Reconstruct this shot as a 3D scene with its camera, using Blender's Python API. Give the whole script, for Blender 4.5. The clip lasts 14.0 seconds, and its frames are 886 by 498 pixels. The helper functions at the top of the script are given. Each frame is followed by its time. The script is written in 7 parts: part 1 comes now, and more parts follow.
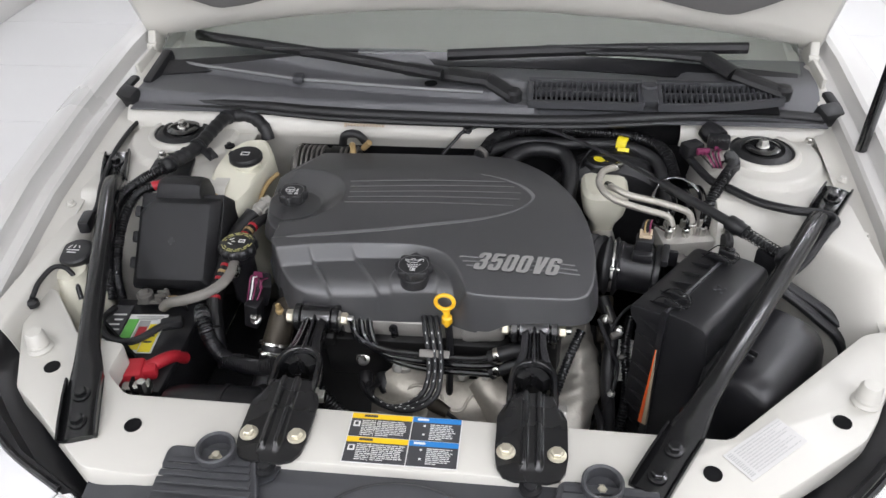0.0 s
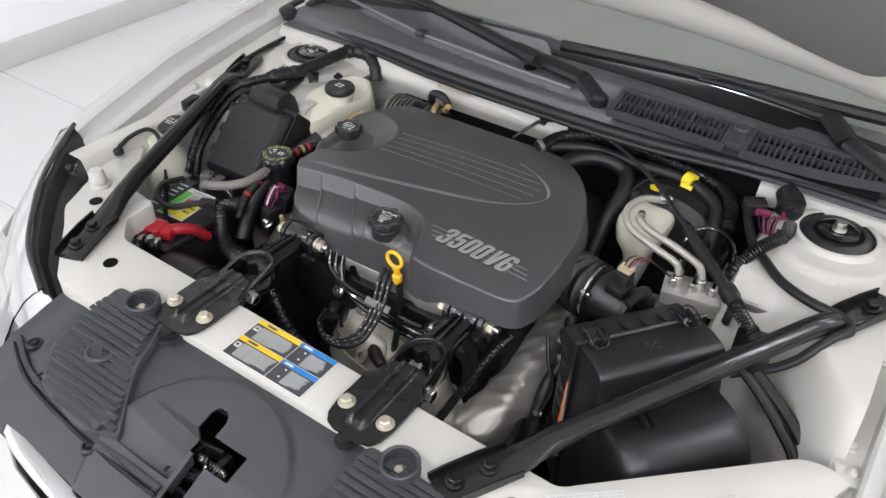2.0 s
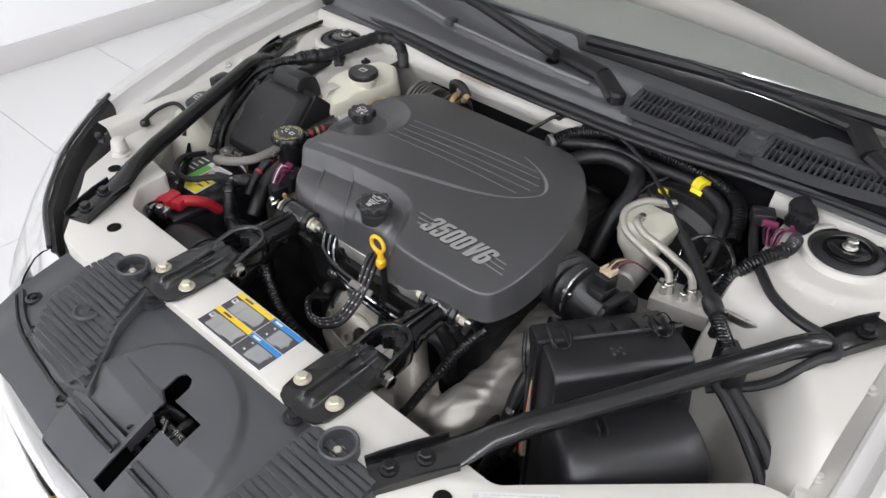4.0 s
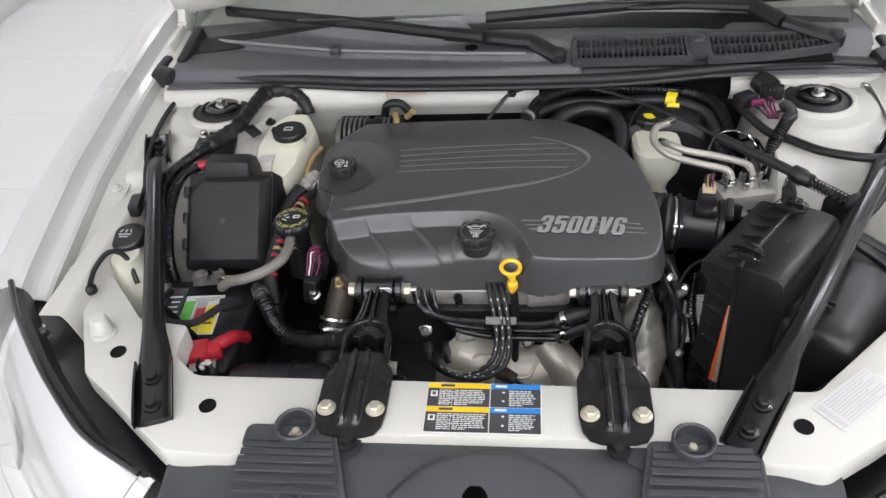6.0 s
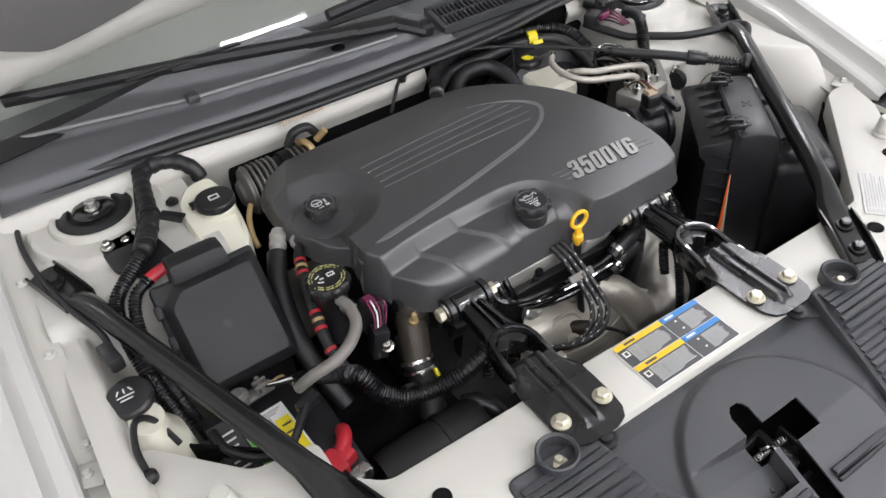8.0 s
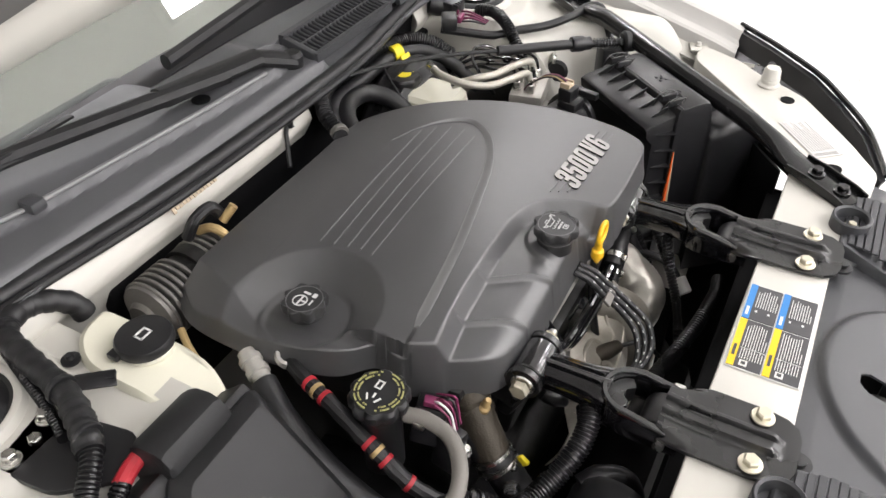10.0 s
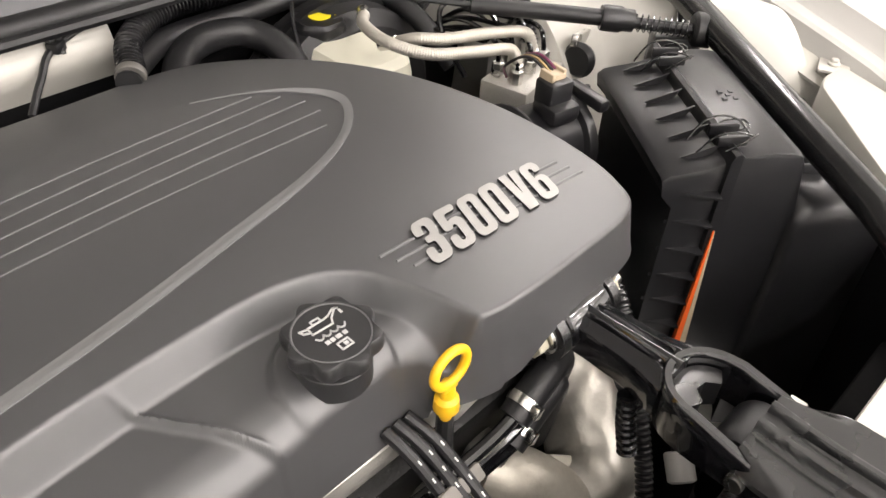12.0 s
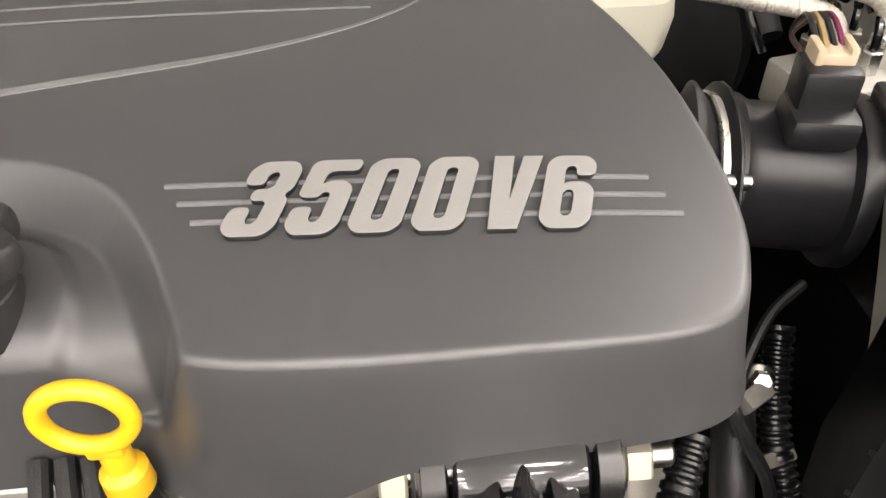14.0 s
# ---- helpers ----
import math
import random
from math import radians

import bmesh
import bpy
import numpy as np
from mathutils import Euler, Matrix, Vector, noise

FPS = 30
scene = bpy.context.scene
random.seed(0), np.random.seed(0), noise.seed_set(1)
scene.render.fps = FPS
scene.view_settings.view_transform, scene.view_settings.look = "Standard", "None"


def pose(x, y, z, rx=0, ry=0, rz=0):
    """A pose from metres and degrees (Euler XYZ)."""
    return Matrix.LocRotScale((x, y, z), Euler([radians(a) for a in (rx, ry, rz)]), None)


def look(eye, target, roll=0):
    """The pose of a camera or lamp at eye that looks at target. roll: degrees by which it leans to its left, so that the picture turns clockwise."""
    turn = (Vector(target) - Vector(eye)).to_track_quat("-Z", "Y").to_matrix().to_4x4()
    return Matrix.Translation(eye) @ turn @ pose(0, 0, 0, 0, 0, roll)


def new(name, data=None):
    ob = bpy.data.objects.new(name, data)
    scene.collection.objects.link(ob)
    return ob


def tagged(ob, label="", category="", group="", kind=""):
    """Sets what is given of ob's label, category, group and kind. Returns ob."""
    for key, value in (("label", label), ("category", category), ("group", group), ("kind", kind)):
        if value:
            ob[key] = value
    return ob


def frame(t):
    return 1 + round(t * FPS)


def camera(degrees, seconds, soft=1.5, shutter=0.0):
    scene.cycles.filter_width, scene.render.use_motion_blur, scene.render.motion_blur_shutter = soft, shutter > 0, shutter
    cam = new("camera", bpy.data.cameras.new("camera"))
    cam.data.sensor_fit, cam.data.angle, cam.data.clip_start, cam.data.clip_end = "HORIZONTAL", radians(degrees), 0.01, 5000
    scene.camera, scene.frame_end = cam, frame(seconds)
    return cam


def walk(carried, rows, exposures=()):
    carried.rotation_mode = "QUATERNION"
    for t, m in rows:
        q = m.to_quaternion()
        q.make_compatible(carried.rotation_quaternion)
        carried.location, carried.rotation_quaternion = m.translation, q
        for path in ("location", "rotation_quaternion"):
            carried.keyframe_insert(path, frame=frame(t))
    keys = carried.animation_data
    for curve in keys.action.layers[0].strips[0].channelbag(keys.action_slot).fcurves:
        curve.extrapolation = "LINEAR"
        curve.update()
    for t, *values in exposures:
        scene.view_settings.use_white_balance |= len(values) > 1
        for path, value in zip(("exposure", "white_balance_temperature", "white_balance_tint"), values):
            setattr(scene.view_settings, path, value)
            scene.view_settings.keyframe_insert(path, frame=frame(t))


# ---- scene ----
cam = camera(59.5, 14.0)
PATH = [
    (0, (0.113, -0.667, 1.612), (-0.094, 0.912, 0.402), -1.9),
    (0.5, (0.257, -0.63, 1.598), (-0.077, 0.919, 0.377), -0.8),
    (1, (0.36, -0.604, 1.588), (-0.148, 0.892, 0.361), -0.1),
    (1.5, (0.475, -0.588, 1.603), (-0.213, 0.827, 0.368), 0.8),
    (2, (0.571, -0.538, 1.602), (-0.301, 0.774, 0.369), 1.6),
    (2.5, (0.713, -0.436, 1.599), (-0.316, 0.754, 0.364), 2.5),
    (3, (0.798, -0.384, 1.593), (-0.34, 0.7, 0.356), 2.9),
    (3.2, (0.804, -0.382, 1.597), (-0.343, 0.688, 0.356), 2.7),
    (5.3, (0.293, -0.6, 1.579), (-0.267, 0.85, 0.32), -4.6),
    (5.5, (0.229, -0.616, 1.587), (-0.239, 0.868, 0.331), -4.9),
    (6, (0.031, -0.666, 1.592), (-0.196, 0.872, 0.333), -5.3),
    (6.5, (-0.149, -0.686, 1.599), (-0.131, 0.861, 0.333), -5.7),
    (7, (-0.306, -0.618, 1.583), (-0.021, 0.891, 0.301), -5.5),
    (7.2, (-0.366, -0.592, 1.581), (0.016, 0.89, 0.294), -5.5),
    (9.3, (-0.784, -0.15, 1.538), (0.397, 0.745, 0.195), -3.3),
    (9.5, (-0.778, -0.104, 1.519), (0.453, 0.737, 0.187), -2.5),
    (10, (-0.752, 0.003, 1.474), (0.583, 0.733, 0.175), -0.6),
    (10.5, (-0.649, 0.026, 1.402), (0.756, 0.704, 0.151), 1.6),
    (11, (-0.5, -0.006, 1.315), (0.898, 0.74, 0.094), 3.3),
    (11.5, (-0.366, -0.014, 1.269), (0.94, 0.826, 0.008), 4.4),
    (12, (-0.226, -0.009, 1.206), (0.897, 1.018, -0.093), 3.4),
    (12.5, (-0.105, -0.002, 1.152), (0.753, 1.212, -0.186), 1.4),
    (13, (0.006, 0.009, 1.092), (0.571, 1.388, -0.242), 0.4),
    (13.5, (0.081, 0.046, 1.038), (0.369, 1.524, -0.277), -0.7),
    (14, (0.099, 0.038, 1.049), (0.205, 1.536, -0.273), -0.9),
]
walk(cam, [(t, look(eye, target, roll)) for t, eye, target, roll in PATH], exposures=[(0, 0.16, 6180, 10), (7, 0.20, 6180, 10), (9.5, 0.46, 6500, 10), (10.2, 0.62, 6620, 10), (11, 0.62, 6750, 10), (12.5, 0.98, 7100, 12), (14, 0.98, 7150, 12)])

# ---- world and light ----
world = bpy.data.worlds.new("world")
scene.world = world
world.use_nodes = True
world.node_tree.nodes["Background"].inputs[0].default_value = (0.9, 0.95, 1.0, 1)
world.node_tree.nodes["Background"].inputs[1].default_value = 0.15
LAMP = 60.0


# ---- materials ----
def material(name, colour, rough=0.5, metal=0.0, vary=0.12, scale=60.0, bump=0.05, coat=0.0, rough_vary=0.1, grain=900.0, spec=0.5):
    """A surface with two scales of mottling, uneven gloss and fine relief."""
    m = bpy.data.materials.new(name)
    m.use_nodes = True
    nt = m.node_tree
    b = nt.nodes["Principled BSDF"]
    co = nt.nodes.new("ShaderNodeTexCoord")

    def noise_node(s, detail):
        n = nt.nodes.new("ShaderNodeTexNoise")
        n.inputs["Scale"].default_value, n.inputs["Detail"].default_value = s, detail
        nt.links.new(co.outputs["Object"], n.inputs["Vector"])
        return n

    big, fine = noise_node(scale * 0.2, 5), noise_node(grain, 2)
    mix = nt.nodes.new("ShaderNodeMix")
    mix.data_type = "RGBA"
    mix.inputs[6].default_value = (*[c * (1 - vary) for c in colour], 1)
    mix.inputs[7].default_value = (*[min(1, c * (1 + vary)) for c in colour], 1)
    add = nt.nodes.new("ShaderNodeMath")
    add.operation = "MULTIPLY_ADD"
    add.inputs[1].default_value = 0.3
    nt.links.new(fine.outputs["Fac"], add.inputs[0])
    scaled = nt.nodes.new("ShaderNodeMath")
    scaled.operation = "MULTIPLY"
    scaled.inputs[1].default_value = 0.7
    nt.links.new(big.outputs["Fac"], scaled.inputs[0])
    nt.links.new(scaled.outputs[0], add.inputs[2])
    nt.links.new(add.outputs[0], mix.inputs[0])
    nt.links.new(mix.outputs[2], b.inputs["Base Color"])
    span = nt.nodes.new("ShaderNodeMapRange")
    span.inputs["To Min"].default_value = max(0.02, rough - rough_vary)
    span.inputs["To Max"].default_value = min(1, rough + rough_vary)
    nt.links.new(big.outputs["Fac"], span.inputs["Value"])
    nt.links.new(span.outputs[0], b.inputs["Roughness"])
    if bump:
        bp = nt.nodes.new("ShaderNodeBump")
        bp.inputs["Strength"].default_value, bp.inputs["Distance"].default_value = bump, 0.001
        nt.links.new(fine.outputs["Fac"], bp.inputs["Height"])
        nt.links.new(bp.outputs[0], b.inputs["Normal"])
    b.inputs["Metallic"].default_value = metal
    b.inputs["Coat Weight"].default_value = coat
    b.inputs["Coat Roughness"].default_value = 0.06
    b.inputs["Specular IOR Level"].default_value = spec
    return m


WHITE = material("white_body_paint", (0.56, 0.545, 0.495), 0.36, vary=0.04, scale=25, bump=0.02, coat=0.04, rough_vary=0.05)
OUTER = material("white_outer_paint", (0.52, 0.51, 0.485), 0.3, vary=0.03, scale=20, bump=0.0, coat=0.25)
COVER = material("satin_moulded_plastic", (0.052, 0.052, 0.0535), 0.38, vary=0.12, scale=30, bump=0.08, grain=2600, rough_vary=0.07, spec=0.95)
# Paler than the plastic around it: highlights of sloping edges put into colour.
EDGE_LIGHT = material("painted_edge_highlight", (0.185, 0.185, 0.187), 0.33, vary=0.06, scale=30, bump=0.0, spec=0.6)
PLASTIC = material("black_plastic", (0.0125, 0.0125, 0.0138), 0.33, vary=0.25, scale=40, bump=0.12, grain=1500, spec=0.48)
COWL = material("weathered_cowl_plastic", (0.095, 0.096, 0.101), 0.42, vary=0.18, scale=18, bump=0.2, grain=1500)
TRIM = material("grey_black_trim_plastic", (0.044, 0.045, 0.049), 0.44, vary=0.14, scale=25, bump=0.25, grain=1600)
SATIN = material("satin_black_paint", (0.010, 0.010, 0.0105), 0.28, vary=0.2, scale=60, bump=0.05, spec=0.7)
GLOSS = material("glossy_black_paint", (0.006, 0.006, 0.007), 0.13, vary=0.3, scale=60, bump=0.03, coat=0.8, rough_vary=0.06)
RUBBER = material("black_rubber", (0.009, 0.009, 0.010), 0.47, vary=0.3, scale=50, bump=0.2)
HOSE = material("ribbed_hose_plastic", (0.007, 0.007, 0.008), 0.28, vary=0.3, scale=60, bump=0.1)
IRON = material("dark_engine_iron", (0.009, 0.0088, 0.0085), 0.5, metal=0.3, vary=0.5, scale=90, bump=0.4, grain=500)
# Near-black for shaded depth and openings, and for a few black parts.
VOID = material("shade_and_part_black", (0.004, 0.004, 0.0045), 0.75, vary=0.5, scale=50, bump=0.3, spec=0.15)
BRONZE = material("tarnished_bronze_casting", (0.048, 0.040, 0.029), 0.5, metal=0.4, vary=0.4, scale=90, bump=0.4, grain=450)
ALU = material("cast_aluminium", (0.44, 0.425, 0.39), 0.42, metal=0.4, vary=0.3, scale=80, bump=0.45, grain=450)
STEEL = material("bright_steel", (0.62, 0.61, 0.58), 0.28, metal=1.0, vary=0.15, scale=120, bump=0.1)
CAPS = material("matt_cap_plastic", (0.022, 0.022, 0.023), 0.42, vary=0.15, scale=60, bump=0.15, grain=1800)
DULL = material("dull_grey_casting", (0.17, 0.162, 0.15), 0.5, metal=0.5, vary=0.3, scale=80, bump=0.4, grain=450)
BEIGE = material("beige_plastic", (0.45, 0.36, 0.25), 0.5, vary=0.1)
ZINC = material("yellowed_zinc_bolt", (0.62, 0.58, 0.46), 0.38, metal=0.7, vary=0.15, scale=150, bump=0.1)
CRUMPLE = material("crumpled_bright_foil", (0.43, 0.41, 0.365), 0.36, metal=0.55, vary=0.3, scale=40, bump=0.35, grain=220)
FOIL = material("heat_shield_foil", (0.40, 0.375, 0.32), 0.40, metal=0.5, vary=0.4, scale=60, bump=0.5, grain=160)
CHROME = material("chrome", (0.85, 0.85, 0.85), 0.08, metal=1.0, vary=0.03, bump=0)
SILVER = material("satin_silver_letters", (0.34, 0.335, 0.32), 0.45, metal=0.3, vary=0.05, scale=200, bump=0.1)
YELLOW = material("yellow_plastic", (0.85, 0.48, 0.02), 0.35, vary=0.06, scale=120, bump=0.05)
AMBER = material("amber_print", (0.80, 0.52, 0.01), 0.42, vary=0.06, bump=0)
TAG = material("yellow_tag", (0.80, 0.66, 0.02), 0.5, vary=0.05, bump=0)
BLUE = material("blue_print", (0.03, 0.20, 0.52), 0.4, vary=0.05, bump=0)
GREEN = material("green_print", (0.13, 0.45, 0.08), 0.35, vary=0.05, bump=0)
RED = material("red_plastic", (0.38, 0.016, 0.026), 0.42, vary=0.12, bump=0.1)
PINK = material("magenta_connector", (0.16, 0.022, 0.07), 0.45, vary=0.2, bump=0.1)
ORANGE = material("orange_strap", (0.85, 0.13, 0.02), 0.5, vary=0.1, bump=0.1)
PRINT = material("white_print", (0.70, 0.70, 0.68), 0.5, vary=0.04, bump=0)
INK = material("black_label", (0.055, 0.055, 0.058), 0.38, vary=0.1, bump=0)
INKY = material("faint_grey_print", (0.33, 0.33, 0.32), 0.5, vary=0.1, bump=0)
PAPER = material("silver_white_sticker", (0.60, 0.59, 0.57), 0.45, vary=0.03, bump=0)
BRAID = material("braided_steel_hose", (0.50, 0.475, 0.42), 0.40, metal=0.6, vary=0.35, scale=3000, bump=0.5, grain=1800)
LIDS = material("matt_black_lid_plastic", (0.015, 0.015, 0.016), 0.46, vary=0.2, scale=30, bump=0.15, grain=1500, spec=0.30)
TUBE = material("satin_black_tube_paint", (0.009, 0.009, 0.0095), 0.17, vary=0.25, scale=70, bump=0.06, rough_vary=0.1)
TANK = material("milky_tank_plastic", (0.70, 0.68, 0.56), 0.42, vary=0.06, scale=30, bump=0.05)
GREYHOSE = material("grey_rubber_hose", (0.16, 0.15, 0.135), 0.5, vary=0.2, bump=0.1)
PAD = material("grey_felt_insulation", (0.15, 0.145, 0.138), 0.95, vary=0.2, scale=30, bump=0.6, grain=700)
DASH = material("grey_dashboard_vinyl", (0.34, 0.325, 0.30), 0.6, vary=0.08, scale=20, bump=0.2)
BRASS = material("tan_metal", (0.42, 0.30, 0.14), 0.45, metal=0.4, vary=0.3, bump=0.2)
GOLD = material("gold_badge", (0.62, 0.42, 0.12), 0.3, metal=0.7, vary=0.1, bump=0.05)
WALL = material("white_wall_paint", (0.84, 0.84, 0.83), 0.7, vary=0.02, scale=4, bump=0.05, grain=200)
SKIRT = material("grey_baseboard", (0.56, 0.55, 0.53), 0.5, vary=0.05, scale=8, bump=0.02)
TILE = material("pale_stone_tile", (0.64, 0.635, 0.62), 0.34, vary=0.06, scale=9, bump=0.03, grain=120)
GROUT = material("grey_grout", (0.56, 0.55, 0.53), 0.9, vary=0.1, bump=0.1)


def glass(name, colour, rough=0.0, alpha=1.0):
    m = bpy.data.materials.new(name)
    m.use_nodes = True
    b = m.node_tree.nodes["Principled BSDF"]
    b.inputs["Base Color"].default_value = (*colour, 1)
    b.inputs["Transmission Weight"].default_value = alpha
    b.inputs["Roughness"].default_value = rough
    b.inputs["IOR"].default_value = 1.5
    return m


GLASS = glass("green_tinted_glass", (0.89, 0.935, 0.905))
LENS = glass("clear_lens_plastic", (0.97, 0.97, 0.97))


def glowing(name, strength, colour=(1.0, 0.975, 1.0)):
    m = bpy.data.materials.new(name)
    m.use_nodes = True
    nt = m.node_tree
    e = nt.nodes.new("ShaderNodeEmission")
    e.inputs[0].default_value, e.inputs[1].default_value = (*colour, 1), strength
    nt.links.new(e.outputs[0], nt.nodes["Material Output"].inputs[0])
    return m


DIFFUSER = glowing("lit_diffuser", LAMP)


# ---- shape tools ----
def thing(name, at, label, category, group="", kind=""):
    ob = new(name)
    ob.location = at
    ob.empty_display_size = 0.05
    return tagged(ob, label, category, group, kind)


def root_place(ob):
    v = Vector((0, 0, 0))
    while ob is not None:
        v += ob.location
        ob = ob.parent
    return v


def finish(me, mat, angle):
    me.materials.append(mat)
    me.polygons.foreach_set("use_smooth", [True] * len(me.polygons))
    me.set_sharp_from_angle(angle=radians(angle))


def part(name, bm, mat, parent, label="", angle=35):
    """One mesh under a thing or a part, given in world metres."""
    if isinstance(bm, bmesh.types.BMesh):
        bmesh.ops.recalc_face_normals(bm, faces=bm.faces)
        me = bpy.data.meshes.new(name)
        bm.to_mesh(me)
        bm.free()
    else:
        me = bm
    if parent is not None:
        me.transform(Matrix.Translation(-root_place(parent)))
    finish(me, mat, angle)
    ob = new(name, me)
    ob.parent = parent
    return tagged(ob, label)


def lone(name, bm, mat, label, category, group="", kind="", angle=35):
    return tagged(part(name, bm, mat, None, "", angle), label, category, group, kind)


def raw(verts, faces):
    me = bpy.data.meshes.new("shape")
    me.from_pydata([tuple(v) for v in verts], [], faces)
    bm = bmesh.new()
    bm.from_mesh(me)
    bpy.data.meshes.remove(me)
    return bm


def join(*bms):
    out = bmesh.new()
    for b in bms:
        me = bpy.data.meshes.new("piece")
        b.to_mesh(me)
        b.free()
        out.from_mesh(me)
        bpy.data.meshes.remove(me)
    return out


def moved(bm, m):
    bmesh.ops.transform(bm, matrix=m, verts=bm.verts)
    return bm


def box(x, y, z, sx, sy, sz, bevel=0.003, turn=(0, 0, 0), segments=2):
    bm = bmesh.new()
    bmesh.ops.create_cube(bm, size=1)
    bmesh.ops.scale(bm, vec=(sx, sy, sz), verts=bm.verts)
    if bevel:
        bmesh.ops.bevel(bm, geom=bm.edges[:], offset=min(bevel, 0.45 * min(sx, sy, sz)), segments=segments, profile=0.5, affect="EDGES")
    return moved(bm, pose(x, y, z, *turn))


def aim(p, q):
    """A pose at p whose z axis points at q."""
    d = Vector(q) - Vector(p)
    return Matrix.Translation(p) @ d.to_track_quat("Z", "Y").to_matrix().to_4x4()


def lathe(profile, at=(0, 0, 0), to=None, n=28, lobes=0, depth=0.0):
    """A turned shape: (radius, height) pairs about the axis from at towards to. lobes: grips round the rim."""
    verts, faces = [], []
    for r, h in profile:
        for i in range(n):
            a = 2 * math.pi * i / n
            rr = r * (1 + depth * (abs(math.cos(lobes * a / 2)) ** 6 * -1)) if lobes and r > 1e-5 else r
            verts.append((rr * math.cos(a), rr * math.sin(a), h))
    for j in range(len(profile) - 1):
        for i in range(n):
            k = (i + 1) % n
            faces.append((j * n + i, j * n + k, (j + 1) * n + k, (j + 1) * n + i))
    faces.append(tuple(range(n))[::-1])
    faces.append(tuple((len(profile) - 1) * n + i for i in range(n)))
    m = Matrix.Translation(at) if to is None else aim(at, to)
    return moved(raw(verts, faces), m)


def rod(p, q, r, n=16, bevel=0.0):
    h = (Vector(q) - Vector(p)).length
    b = min(bevel, r * 0.5, h * 0.3)
    prof = [(r - b, 0), (r, b), (r, h - b), (r - b, h)] if b else [(r, 0), (r, h)]
    return lathe(prof, p, q, n)


def spline(points, step=0.006):
    """Evenly spaced points along a smooth curve through the given ones."""
    p = [Vector(a) for a in points]
    p = [p[0] * 2 - p[1]] + p + [p[-1] * 2 - p[-2]]
    out = []
    for i in range(1, len(p) - 2):
        a, b, c, d = p[i - 1:i + 3]
        n = max(2, int((c - b).length / step))
        for k in range(n):
            t = k / n
            out.append(0.5 * ((2 * b) + (c - a) * t + (2 * a - 5 * b + 4 * c - d) * t * t + (3 * b - a - 3 * c + d) * t ** 3))
    out.append(p[-2])
    return out


def sweep(points, radius, n=10, step=0.006, flat=1.0, smooth=True):
    """A tube along a curve; radius is a number or a function of the run in metres."""
    pts = spline(points, step) if smooth else [Vector(a) for a in points]
    verts, faces, run = [], [], 0.0
    up = None
    for i, p in enumerate(pts):
        d = (pts[min(i + 1, len(pts) - 1)] - pts[max(i - 1, 0)]).normalized()
        if up is None:
            up = d.orthogonal().normalized()
            if flat != 1.0:
                up = (Vector((0, 0, 1)) - d * d.z).normalized()
        up = (up - d * up.dot(d)).normalized()
        side = d.cross(up)
        if i:
            run += (p - pts[i - 1]).length
        r = radius(run) if callable(radius) else radius
        for k in range(n):
            a = 2 * math.pi * k / n
            verts.append(p + side * (r * math.cos(a)) + up * (r * flat * math.sin(a)))
    for i in range(len(pts) - 1):
        for k in range(n):
            j = (k + 1) % n
            faces.append((i * n + k, i * n + j, (i + 1) * n + j, (i + 1) * n + k))
    faces.append(tuple(range(n))[::-1])
    faces.append(tuple((len(pts) - 1) * n + k for k in range(n)))
    return raw(verts, faces)


def ribbed(points, r, pitch=0.005, n=12):
    """Corrugated conduit."""
    return sweep(points, lambda s: r if (s / pitch) % 1 < 0.55 else r * 0.80, n, pitch / 4)


def slab(outline, z0, z1, bevel=0.002, tilt=None):
    """A plate cut to an outline in plan. z1, z0: top and underside; tilt(x, y) adds height."""
    bm = bmesh.new()
    vs = [bm.verts.new((x, y, z0)) for x, y in outline]
    f = bm.faces.new(vs)
    top = bmesh.ops.extrude_face_region(bm, geom=[f])
    bmesh.ops.translate(bm, vec=(0, 0, z1 - z0), verts=[g for g in top["geom"] if isinstance(g, bmesh.types.BMVert)])
    if bevel:
        bmesh.ops.bevel(bm, geom=[e for e in bm.edges if abs(e.verts[0].co.z - z1) < 1e-6 and abs(e.verts[1].co.z - z1) < 1e-6],
                        offset=bevel, segments=2, profile=0.5, affect="EDGES")
    if tilt:
        for v in bm.verts:
            v.co.z += tilt(v.co.x, v.co.y)
    return bm


def rounded(outline, radius, n=5):
    """The outline with its corners rounded."""
    out = []
    m = len(outline)
    for i in range(m):
        a, b, c = (Vector(outline[(i + k) % m]) for k in (-1, 0, 1))
        r = min(radius, 0.45 * (a - b).length, 0.45 * (c - b).length)
        p, q = b + (a - b).normalized() * r, b + (c - b).normalized() * r
        for k in range(n + 1):
            t = k / n
            out.append(tuple(p * (1 - t) ** 2 + b * 2 * t * (1 - t) + q * t * t))
    return out


def sheet(xs, ys, height, thick=0.003, skip=None):
    """A moulded sheet: height(x, y) over a grid, with thickness."""
    bm = bmesh.new()
    grid = [[bm.verts.new((x, y, height(x, y))) for y in ys] for x in xs]
    for i in range(len(xs) - 1):
        for j in range(len(ys) - 1):
            if skip and skip((xs[i] + xs[i + 1]) / 2, (ys[j] + ys[j + 1]) / 2):
                continue
            bm.faces.new((grid[i][j], grid[i + 1][j], grid[i + 1][j + 1], grid[i][j + 1]))
    bmesh.ops.delete(bm, geom=[v for v in bm.verts if not v.link_faces], context="VERTS")
    bmesh.ops.recalc_face_normals(bm, faces=bm.faces)
    if thick:
        bmesh.ops.solidify(bm, geom=bm.faces[:], thickness=thick)
    return bm


